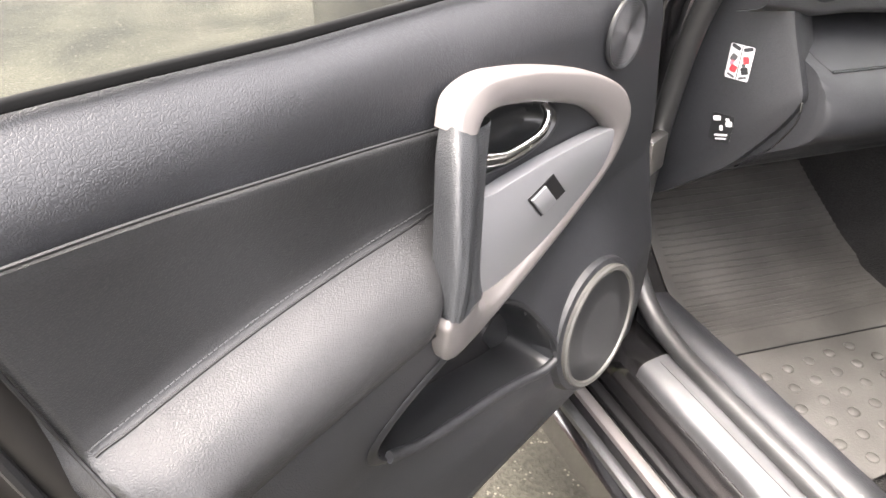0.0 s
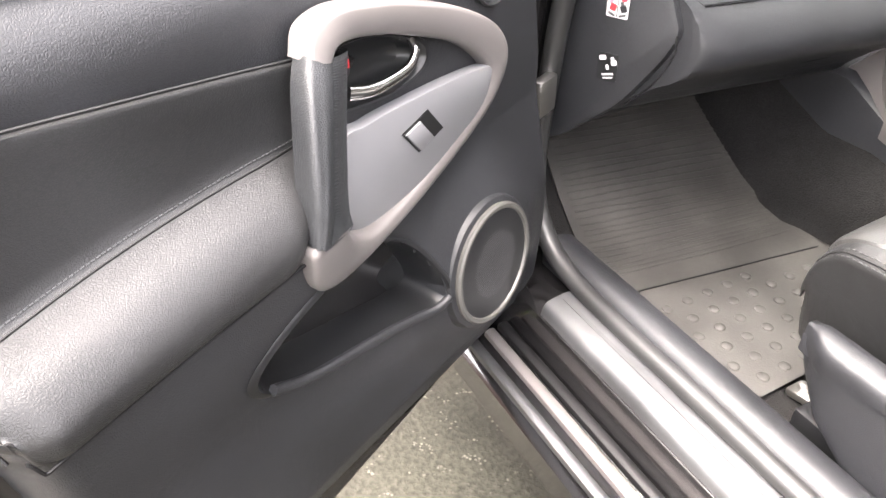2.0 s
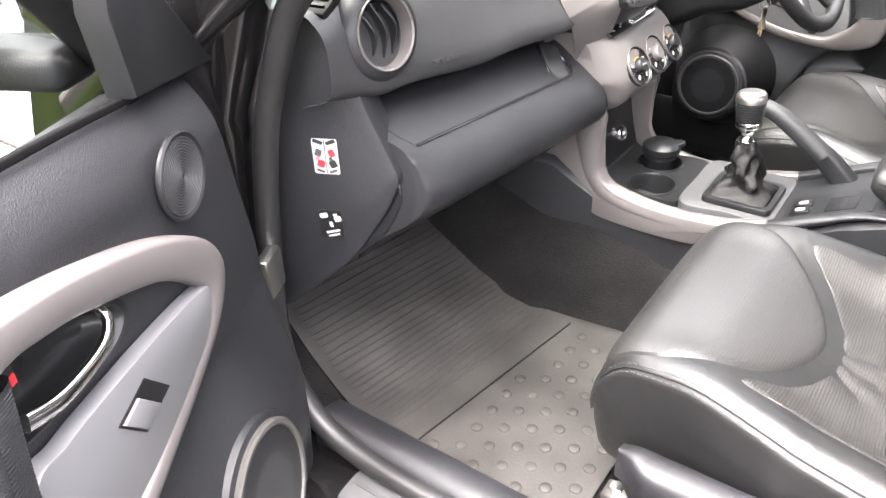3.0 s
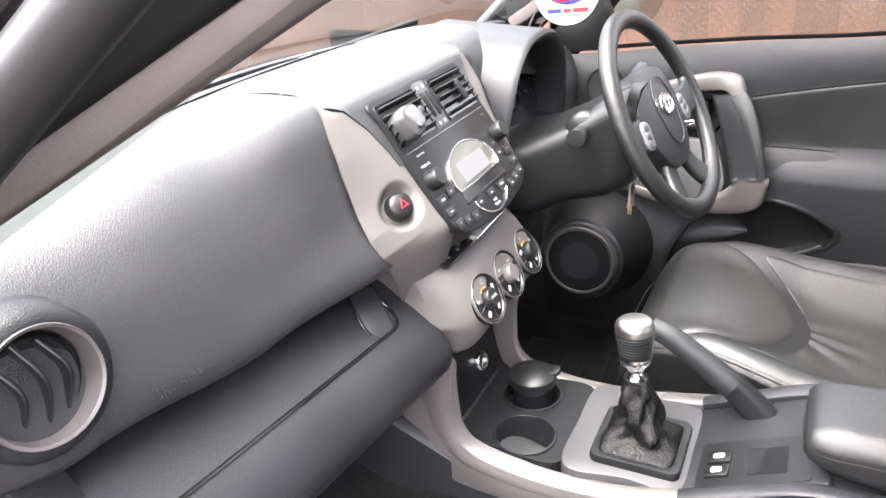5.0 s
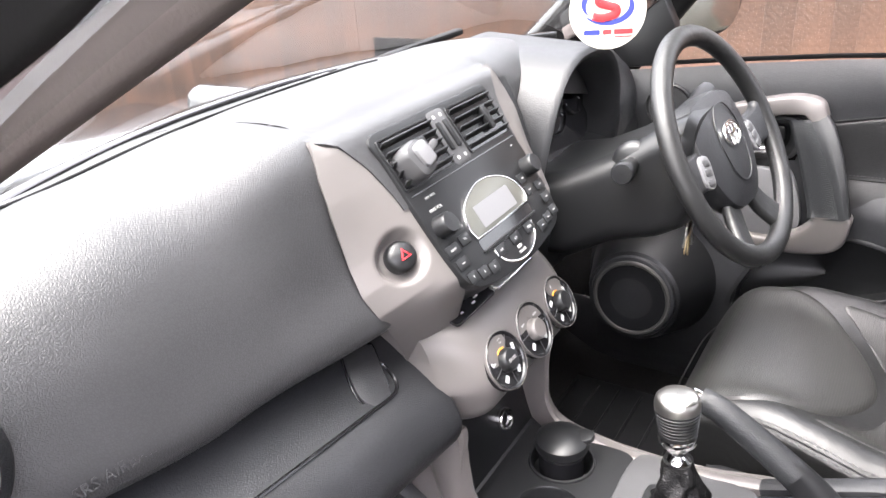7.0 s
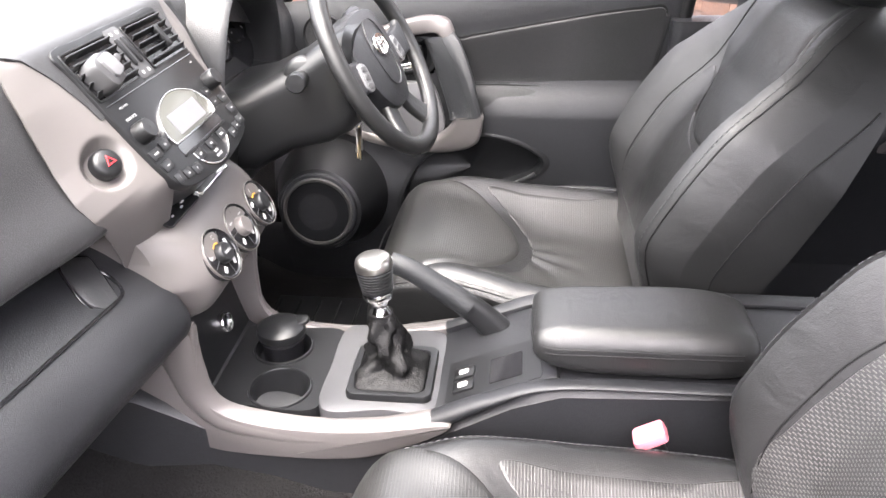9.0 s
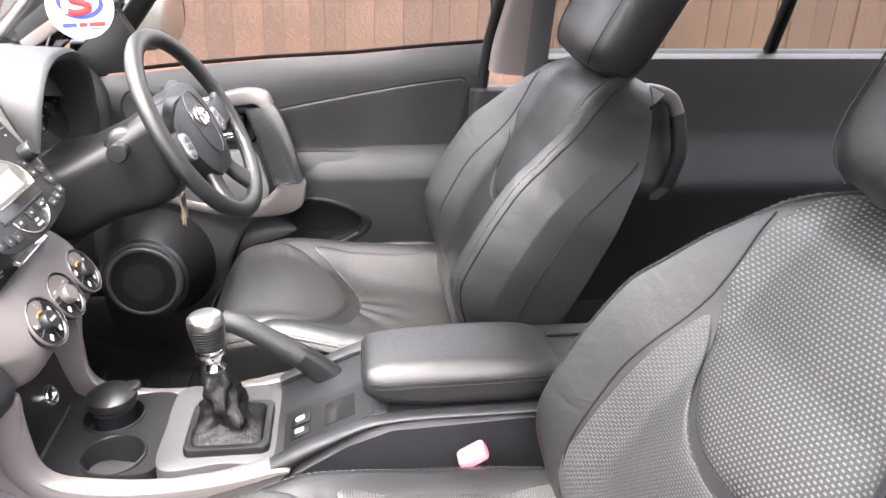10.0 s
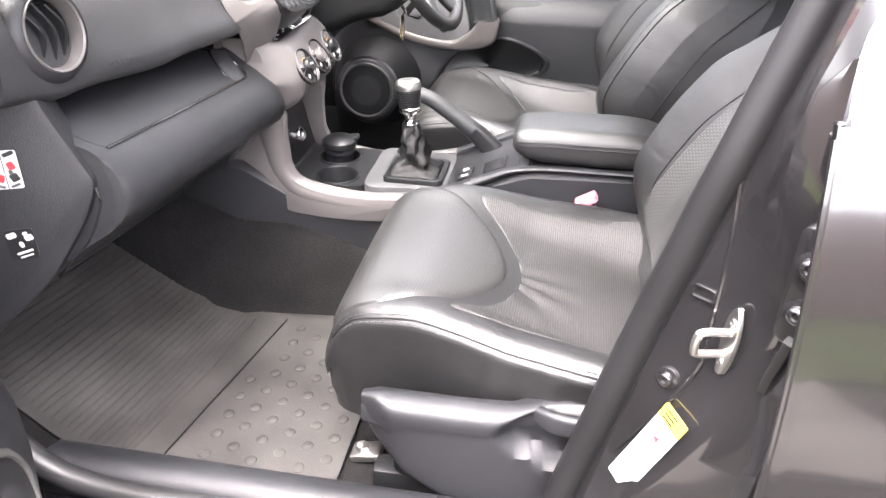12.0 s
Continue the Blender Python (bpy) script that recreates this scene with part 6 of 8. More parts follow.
    a, b = 0.0072, 0.0046
    part("hazard_triangle", annulus([(0, a), (-a * .87, -a * .5), (a * .87, -a * .5)], [(0, b), (-b * .87, -b * .5), (b * .87, -b * .5)], 0.001, hm @ pose(-0.001, 0, -0.0018, 0, 3, 0)), RED, hb, "red triangle")
    # clear tray lip and clock panel under the radio
    part("recess", box(0.21, 0.10, 0.055, 0.01, at=(0, 0.765, 0.942)), GLOSS, th, "dark recess under the radio")
    bar = axes((-0.062, 0.712, 0.9292), (1, 0, 0), (0, -0.40, 0.92))
    strip = part("switch_bar", slab(rrect(0.086, 0.034, 0.006, 4), 0.003, bar, 0.001), GLOSS, th, "gloss black switch strip")
    for k, (dx, dy, w) in enumerate(((-0.030, 0.004, 0.010), (-0.016, 0.006, 0.014), (0.000, 0.004, 0.008), (0.014, -0.004, 0.012), (0.028, 0.005, 0.008), (-0.022, -0.008, 0.008), (0.004, -0.008, 0.010))):
        part("print_bar", slab(rrect(w * 0.7, 0.0022, 0.0006, 2), 0.0003, bar @ pose(dx, dy, 0.0031)), WHITE, strip)
    flap = axes((0.030, 0.712, 0.9300), (1, 0, 0), (0, -0.40, 0.92))
    part("glossy_flap", slab(rrect(0.094, 0.036, 0.006, 4), 0.005, flap, 0.002), CHROME, th, "shiny silver flap")
    # silver pod that holds the three dials, with its legs
    rows = []
    for x in [-0.176, -0.168, -0.160, -0.152, -0.146, -0.1425] + list(np.linspace(-0.139, 0.150, 45)):
        a = abs(x)
        back = (0.055 if x < 0 else 0.070) * step(0.085, 0.150, a) ** 1.5
        sh = 0.030 * step(0.09, 0.150, a)
        prof = [(0.80, 0.935), (0.745, 0.931), (0.705 + back * 0.4, 0.924 - sh * .2), (0.680 + back * 0.7, 0.908 - sh * .3), (0.662 + back, 0.880), (0.655 + back, 0.855), (0.662 + back, 0.825 + sh), (0.684 + back, 0.802 + sh), (0.72 + back * .6, 0.789 + sh), (0.78, 0.784 + sh)]
        rows.append([(x, y if x > -0.141 else max(y, 0.782), z) for y, z in spline(prof, 40)])
    pod = part("dial_pod", grid(rows), SILVER, th, "satin silver dial pod")
    for x, dx, turn in ((-0.071, -0.05, 0), (0.0, 0.0, 1), (0.074, 0.05, 2)):
        dm = axes((x, 0.6595, 0.8725), (1, 0.8 * dx, 0), (dx * 0.8, -0.86, 0.50))
        dial = part("climate_dial", lathe([(0.0335, -0.006), (0.0335, 0.002), (0.032, 0.004), (0.030, 0.003), (0.029, 0.0015), (0.0005, 0.0015)], 48, dm), GLOSS, pod, "round black climate dial with white symbols")
        part("dial_rim", lathe([(0.0335, 0.0), (0.0336, 0.0034), (0.0330, 0.0040), (0.0324, 0.003), (0.0324, 0.0)], 48, dm), SILVER, dial, "grey dial rim")
        kn = part("dial_knob", lathe([(0.0135, 0.001), (0.013, 0.009), (0.011, 0.0115), (0.0005, 0.012)], 32, dm), SILVER if turn == 1 else SMOOTH, dial, "round dial centre")
        for k in range(5 if turn != 1 else 4):
            ang = radians(90 + 72 * k if turn != 1 else 45 + 90 * k)
            x2, y2 = 0.0215 * math.cos(ang), 0.0215 * math.sin(ang)
            if turn == 0 and k == 0:
                words("A/C", 0.0085, dm @ pose(0, 0.0215, 0.0018), WHITE, dial)
            else:
                part("symbol", slab(rrect(0.0085, 0.0055, 0.001, 2), 0.0004, dm @ pose(x2, y2, 0.0016, 0, 0, 20 * k)), WHITE, dial)
            e = ang + radians(36 if turn != 1 else 45)
            part("division", box(0.0008, 0.016, 0.0006), GREY, dial).matrix_local = dm @ pose(0.0215 * math.cos(e), 0.0215 * math.sin(e), 0.0018, 0, 0, math.degrees(e) - 90)
        if turn != 1:
            part("indicator", annulus([(0.0150 * math.cos(t), 0.0150 * math.sin(t)) for t in np.linspace(1.2, 2.2, 10)] + [(0.0148 * math.cos(2.2), 0.0148 * math.sin(2.2))], [(0.0138 * math.cos(t), 0.0138 * math.sin(t)) for t in np.linspace(1.2, 2.2, 10)] + [(0.0139 * math.cos(2.2), 0.0139 * math.sin(2.2))], 0.0012, dm @ pose(0, 0, 0.0013)), ORANGE, dial, "amber indicator")
        if turn == 0:
            words("DUAL", 0.0055, dm @ pose(0, 0, 0.0123), WHITE, dial)


centre_stack(DASHBOARD)


def vent_clip():
    th = empty("vent_clip")
    m = FACE @ pose(-0.088, -0.040, 0.013)
    part("clip_body", slab(rrect(0.036, 0.040, 0.012, 5), 0.024, m @ pose(0, 0, 0, 0, 0, 12), 0.008), GREY, th)
    part("clip_pad", slab(rrect(0.022, 0.026, 0.006, 4), 0.006, m @ pose(0.002, 0.002, 0.022, 0, 0, 12), 0.002), PANEL, th)
    part("clip_arm", box(0.034, 0.008, 0.008, 0.002), GREY, th).matrix_local = m @ pose(0.030, 0.004, 0.010, 0, 0, 18)
    return place(th, "grey plastic phone clip pushed onto the air vent", "phone holder")


vent_clip()


# ---- steering column and wheel ----
def steering():
    th = empty("steering_wheel")
    c = Vector((0.353, 0.537, 1.004))
    m = axes(c, (1, -0.104, 0), (-0.091, -0.876, 0.474)) @ Matrix.Scale(0.91, 4)
    R = 0.1735
    rim = [(R * math.cos(a), R * math.sin(a), 0.006) for a in np.linspace(0, 2 * math.pi, 96, endpoint=False)]
    part("rim", moved(sweep(rim, ring(0.0165, 16, 0.0145), None, closed=True), m), LEATHER, th, "black leather wheel rim")
    for a0, a1 in ((-2.75, -2.0), (-1.14, -0.39)):
        bm = bmesh.new()
        for a in np.linspace(a0, a1, 26):
            p = m @ Vector(((R - 0.0165) * math.cos(a), (R - 0.0165) * math.sin(a), 0.006))
            tang = (m.to_3x3() @ Vector((-math.sin(a) * 0.6, math.cos(a) * 0.6, 0.8)))
            bmesh.ops.create_cone(bm, cap_ends=True, segments=6, radius1=0.0011, radius2=0.0011, depth=0.007, matrix=axes(p, tang.orthogonal(), tang))
        part("rim_stitching", bm, GREY, th, "coarse rim stitching")
    hub = spline([(-0.078, 0.040), (-0.060, 0.066), (0.0, 0.074), (0.060, 0.066), (0.078, 0.040), (0.082, 0.0), (0.068, -0.045), (0.040, -0.078), (0.0, -0.086), (-0.040, -0.078), (-0.068, -0.045), (-0.082, 0.0)], 60, True)
    hub = [(x * 1.16, y * 1.14) for x, y in hub]
    h = part("airbag_cover", slab(hub, 0.034, m @ pose(0, 0, -0.026), 0.012, 0.010), PLASTIC, th, "dark grey air bag cover")
    ov = spline([(-0.036, 0.028), (-0.02, 0.052), (0.0, 0.057), (0.02, 0.052), (0.036, 0.028), (0.038, 0.0), (0.026, -0.040), (0.0, -0.054), (-0.026, -0.040), (-0.038, 0.0)], 40, True)
    part("cover_ridge", annulus([(x * 1.12, y * 1.12) for x, y in ov], [(x * 1.06, y * 1.08) for x, y in ov], 0.002, m @ pose(0, 0, 0.0150)), PLASTIC, h)
    e = part("badge", annulus(ellipse(0.024, 0.017), ellipse(0.0205, 0.0135), 0.003, m @ pose(0, 0.014, 0.0172) @ Matrix.Scale(1.2, 4)), CHROME, h, "oval chrome badge")
    part("badge_bar", annulus(ellipse(0.008, 0.016, 24), ellipse(0.0055, 0.013, 24), 0.003, m @ pose(0, 0.014, 0.0172) @ Matrix.Scale(1.2, 4)), CHROME, e)
    part("badge_loop", annulus(ellipse(0.019, 0.007, 24), ellipse(0.016, 0.0045, 24), 0.003, m @ pose(0, 0.0212, 0.0172) @ Matrix.Scale(1.2, 4)), CHROME, e)
    for s in (-1, 1):
        sp = part("spoke", moved(sweep([(s * 0.06, -0.006, -0.010), (s * 0.105, -0.010, -0.006), (s * 0.150, -0.006, 0.0), (s * 0.172, 0.0, 0.004)], rrect(0.070, 0.018, 0.008, 4), 18, up=(0, 0, 1), scales=lambda f: (1.0 - 0.25 * math.sin(3.1 * f) + 0.1 * f, 1)), m), PLASTIC, th, "dark wheel spoke")
        bp = part("switch_pad", slab(rrect(0.034, 0.050, 0.014, 5), 0.006, m @ pose(s * 0.100, -0.014, 0.002, 0, 0, s * 14), 0.002), PANEL, sp, "silver spoke switch pad")
        for dy in (0.013, -0.001, -0.015):
            part("pad_button", slab(rrect(0.018, 0.010, 0.003, 3), 0.002, m @ pose(s * (0.100 - 0.25 * dy), -0.014 + dy, 0.0075, 0, 0, s * 14), 0.0008), GREY, bp)
        part("lower_spoke", moved(sweep([(s * 0.036, -0.070, -0.010), (s * 0.052, -0.110, -0.008), (s * 0.075, -0.150, 0.002), (s * 0.085, -0.158, 0.005)], rrect(0.044, 0.016, 0.007, 4), 16, up=(0, 0, 1), scales=lambda f: (0.85 + 0.35 * f, 1)), m), LEATHER, th, "black leather lower spoke")
    return place(th, "black leather steering wheel with silver spoke pads", "steering wheel")


steering()


def column():
    th = empty("steering_column")
    rows = []
    for y, cx, w, zb, zt in ((0.80, 0.335, 0.115, 0.84, 0.960), (0.72, 0.335, 0.108, 0.845, 0.978), (0.66, 0.335, 0.094, 0.875, 1.008), (0.60, 0.338, 0.090, 0.888, 1.048), (0.568, 0.338, 0.086, 0.905, 1.064), (0.556, 0.338, 0.076, 0.915, 1.058)):
        rows.append([(cx + x, y, (zb + zt) / 2 + z) for x, z in rrect(2 * w, zt - zb, 0.034, 6)])
    part("shroud", grid(rows, closed=True, uv=False, caps=True), SMOOTH, th, "black column shroud")
    m = axes((0.262, 0.632, 0.998), (0, 1, 0.2), (-1, -0.1, 0.1))
    part("stalk_boot", lathe([(0.030, 0), (0.029, 0.006), (0.022, 0.012), (0.0005, 0.012)], 28, m), SMOOTH, th)
    part("stalk", lathe([(0.010, 0.005), (0.010, 0.045), (0.0145, 0.050), (0.0150, 0.066), (0.0130, 0.070), (0.0005, 0.0705)], 28, m), SMOOTH, th, "black control stalk")
    m2 = axes((0.41, 0.62, 1.02), (0, 1, 0.2), (1, -0.15, 0.15))
    part("stalk", lathe([(0.010, 0.0), (0.010, 0.07), (0.014, 0.08), (0.014, 0.11), (0.0005, 0.113)], 24, m2), SMOOTH, th, "black control stalk")
    part("lock_barrel", lathe([(0.017, 0), (0.016, 0.012), (0.0005, 0.013)], 24, axes((0.40, 0.628, 0.905), (1, 0, 0), (0.25, -0.95, -0.15))), CHROME, th, "bright ignition lock")
    return place(th, "dark grey steering column shroud with stalks", "steering column")


column()


def keys():
    th = empty("key_bunch")
    o = Vector((0.40, 0.612, 0.898))
    part("key", sweep([o, o + Vector((0.004, -0.022, -0.012)), o + Vector((0.005, -0.030, -0.022))], rrect(0.016, 0.005, 0.002, 2), 8), SMOOTH, th, "black key head")
    part("key_ring", sweep([o + Vector((0.004, -0.024 + 0.011 * math.cos(a), -0.028 + 0.011 * math.sin(a))) for a in np.linspace(0, 2 * math.pi, 24, endpoint=False)], ring(0.0009, 6), None, closed=True, up=(1, 0, 0)), STEEL, th)
    for dx, tilt, ln, mat in ((-0.014, 24, 0.046, BRASS), (-0.002, 6, 0.052, BRASS), (0.008, -12, 0.044, STEEL), (-0.024, 40, 0.036, STEEL)):
        m = Matrix.Translation(o + Vector((0.004 + dx * 0.5, -0.026, -0.036))) @ Matrix.Rotation(radians(tilt), 4, "Y")
        k = part("key", slab(spline([(0, 0.006), (0.009, 0), (0.010, -0.010), (0.004, -0.018), (0.004, -ln), (-0.001, -ln - 0.003), (-0.004, -ln + 0.002), (-0.003, -0.035), (-0.004, -0.018), (-0.010, -0.010), (-0.009, 0)], 40, True), 0.002, m @ Matrix.Rotation(radians(90), 4, "X"), 0.0005), mat, th, "worn house key")
    return place(th, "bunch of brass and steel keys hanging from the ignition", "keys")


keys()


def air_freshener():
    """The hanging card disc with a red and blue swirl."""
    th = empty("air_freshener")
    m = axes((0.049, 0.596, 1.228), (0.42, -0.90, 0), (-0.90, -0.42, 0.05)) @ Matrix.Scale(0.60, 4)
    d = part("card", slab(ellipse(0.062, 0.062, 56), 0.002, m, 0.0005), CREAM, th, "round cream card")
    def swirl(a0, a1, r0, r1, w0, w1, off, material, nm):
        outer, inner = [], []
        for k in np.linspace(0, 1, 26):
            a = radians(a0 + (a1 - a0) * k)
            r = r0 + (r1 - r0) * k
            w = w0 + (w1 - w0) * math.sin(math.pi * k) ** 0.8
            outer.append((off[0] + 1.25 * (r + w) * math.cos(a), off[1] + 0.85 * (r + w) * math.sin(a)))
            inner.append((off[0] + 1.25 * (r - w) * math.cos(a), off[1] + 0.85 * (r - w) * math.sin(a)))
        part(nm, slab(outer + inner[::-1], 0.0006, m @ pose(0, 0, 0.002)), material, d)
    swirl(35, 215, 0.034, 0.030, 0.0006, 0.0045, (0, 0.008), BLUE, "blue_swirl")
    swirl(215, 395, 0.034, 0.030, 0.0006, 0.0045, (0, 0.008), BLUE, "blue_swirl")
    part("red_swirl", moved(sweep([(0.024, 0.024, 0.003), (0.008, 0.027, 0.003), (-0.012, 0.022, 0.003), (-0.014, 0.013, 0.003), (0.0, 0.008, 0.003), (0.014, 0.003, 0.003), (0.012, -0.006, 0.003), (-0.008, -0.011, 0.003), (-0.024, -0.008, 0.003)], rrect(0.013, 0.0008, 0.0003, 2), 50), m), RED, d)
    for x, w, c in ((-0.025, 0.026, BLUE), (0.0, 0.014, RED), (0.026, 0.030, RED)):
        part("print_bar", slab(rrect(w, 0.008, 0.001, 2), 0.0006, m @ pose(x, -0.034, 0.002)), c, d)
    part("print_bar", slab(rrect(0.028, 0.002, 0.0005, 2), 0.0006, m @ pose(0.026, -0.042, 0.002)), RED, d)
    part("cord", sweep([m @ Vector((0, 0.061, 0.001)), m @ Vector((0.0, 0.16, 0.001)), (0.02, 0.50, 1.44), (0.0, 0.42, 1.52)], ring(0.0008, 5), 10), CREAM, th)
    return place(th, "round cream card air freshener with red and blue swirl", "air freshener")


air_freshener()


# ---- centre console ----
def console():
    th = empty("centre_console")
    # dark lower body
    rows = []
    for y, w, zt in ((1.02, 0.155, 0.70), (0.90, 0.150, 0.70), (0.78, 0.140, 0.70), (0.70, 0.122, 0.645), (0.62, 0.115, 0.612), (0.50, 0.112, 0.60), (0.40, 0.110, 0.64), (0.30, 0.106, 0.695), (0.24, 0.104, 0.715), (0.05, 0.102, 0.722), (-0.14, 0.100, 0.722), (-0.16, 0.096, 0.70)):
        rows.append([(-w - 0.006, y, 0.38), (-w, y, 0.5), (-w, y, zt - 0.01), (-w + 0.01, y, zt), (w - 0.01, y, zt), (w, y, zt - 0.01), (w, y, 0.5), (w + 0.006, y, 0.38)])
    part("body", grid(rows, closed=True, caps=True), PLASTIC, th, "dark grey console body")
    # silver side rails that fall from the dial pod and run back
    for s in (-1, 1):
        rail = [(s * 0.128, 0.742, 0.82), (s * 0.122, 0.722, 0.78), (s * 0.116, 0.716, 0.73), (s * 0.113, 0.708, 0.685), (s * 0.112, 0.680, 0.650), (s * 0.111, 0.62, 0.634), (s * 0.110, 0.55, 0.628), (s * 0.108, 0.47, 0.636), (s * 0.104, 0.40, 0.655), (s * 0.100, 0.33, 0.690), (s * 0.100, 0.25, 0.720), (s * 0.103, 0.10, 0.727), (s * 0.103, -0.12, 0.727)]
        def fat(f):
            return (bend([(0, 1.6), (0.15, 1.1), (0.30, 0.85), (0.55, 0.8), (0.68, 0.6), (0.78, 0.35), (0.84, 0.22), (1, 0.18)], f), 1.0)
        sec = spline([(-0.022, -0.012), (-0.020, 0.004), (-0.008, 0.011), (0.008, 0.011), (0.020, 0.004), (0.022, -0.012)], 18, True)
        part("side_rail", sweep(rail[:9], sec, 70, up=(s, 0, 0.25), scales=lambda f: fat(f * 0.70)), SILVER, th, "satin silver side rail")
        part("rear_rail", sweep(rail[8:], sec, 40, up=(s, 0, 0.25), scales=lambda f: fat(0.70 + 0.30 * f)), PLASTIC, th, "dark grey console edge")
        side = [(0.690, 0.80), (0.735, 0.765), (0.785, 0.715), (0.825, 0.668), (0.818, 0.645), (0.77, 0.617), (0.69, 0.598), (0.60, 0.592), (0.50, 0.598), (0.43, 0.625), (0.38, 0.655), (0.39, 0.664), (0.47, 0.648), (0.55, 0.642), (0.62, 0.646), (0.672, 0.660), (0.696, 0.69), (0.694, 0.74)]
        m = Matrix(((0, 0, s, s * 0.112), (s, 0, 0, 0), (0, 1, 0, 0), (0, 0, 0, 1)))
        part("side_panel", slab([(s * a, b) for a, b in spline(side, 90, True)], 0.010, m, 0.004), SILVER, th, "satin silver console side panel")
    # tray, cups
    part("tray_back", box(0.215, 0.012, 0.15, 0.004, at=(0.0, 0.735, 0.715), rot=(-14, 0, 0)), SMOOTH, th)
    tray = spline([(-0.088, 0.56), (-0.090, 0.64), (-0.084, 0.715), (0.0, 0.722), (0.084, 0.715), (0.090, 0.64), (0.088, 0.56), (0.0, 0.555)], 60, True)
    part("cup_tray", pierced(tray, [(-0.052, 0.618, 0.0395), (0.040, 0.640, 0.0395)], 0.652, 0.050), SMOOTH, th, "black twin cup tray", smooth=False)
    for x, y in ((-0.052, 0.618), (0.040, 0.640)):
        m = Matrix.Translation((x, y, 0.6505))
        cup = part("cup_holder", lathe([(0.0445, 0.001), (0.0435, 0.0045), (0.041, 0.005), (0.0395, 0.0025), (0.0395, 0.0015)], 48, m), SMOOTH, th, "round cup holder rim")
        part("cup_well", lathe([(0.0396, 0.002), (0.0385, -0.004), (0.0365, -0.045), (0.034, -0.049), (0.0005, -0.049)], 40, m), SMOOTH, cup)
    so = axes((0.034, 0.7225, 0.697), (1, 0, 0), (-0.05, -0.95, 0.25))
    sk = part("power_socket", lathe([(0.0155, -0.002), (0.0155, 0.005), (0.0140, 0.0068), (0.0118, 0.006), (0.0112, 0.001), (0.0005, 0.001)], 32, so), CHROME, th, "chrome power socket")
    part("socket_well", lathe([(0.0110, 0.0022), (0.006, 0.0026), (0.0005, 0.0026)], 24, so), GLOSS, sk)
    # gear plate and boot
    plate = [(-0.094, 0.55), (0.0, 0.558), (0.094, 0.55), (0.090, 0.47), (0.088, 0.405), (0.0, 0.398), (-0.088, 0.405), (-0.090, 0.47)]
    part("gear_plate", slab(spline(plate, 50, True), 0.030, Matrix.Translation((0, 0, 0.628)) @ pose(0, 0, 0), 0.003), GREY, th, "grey gear surround")
    # switch ramp
    rm = axes((0.0, 0.325, 0.688), (1, 0, 0), (0, 0.40, 0.92))
    ramp = part("switch_ramp", slab(rrect(0.176, 0.175, 0.006, 3), 0.014, rm @ pose(0, 0, -0.012), 0.003), PLASTIC, th, "dark ramp with heater switches")
    part("ramp_panel", slab(rrect(0.085, 0.135, 0.004, 3), 0.0012, rm @ pose(-0.038, 0.0, 0.002)), SMOOTH, ramp)
    for dx, dy in ((-0.055, 0.042), (-0.028, 0.042)):
        part("heater_switch", slab(rrect(0.022, 0.030, 0.003, 2), 0.004, rm @ pose(dx, dy, 0.0032), 0.001), SMOOTH, ramp, "black heater switch")
        part("switch_mark", slab(rrect(0.010, 0.014, 0.003, 3), 0.0004, rm @ pose(dx, dy, 0.0073)), WHITE, ramp)
    part("blank_well", slab(rrect(0.050, 0.046, 0.002, 2), 0.0012, rm @ pose(-0.040, -0.018, 0.0032)), GLOSS, ramp, "dark square blank")
    return place(th, "dark grey centre console with satin silver rails", "centre console")


console()


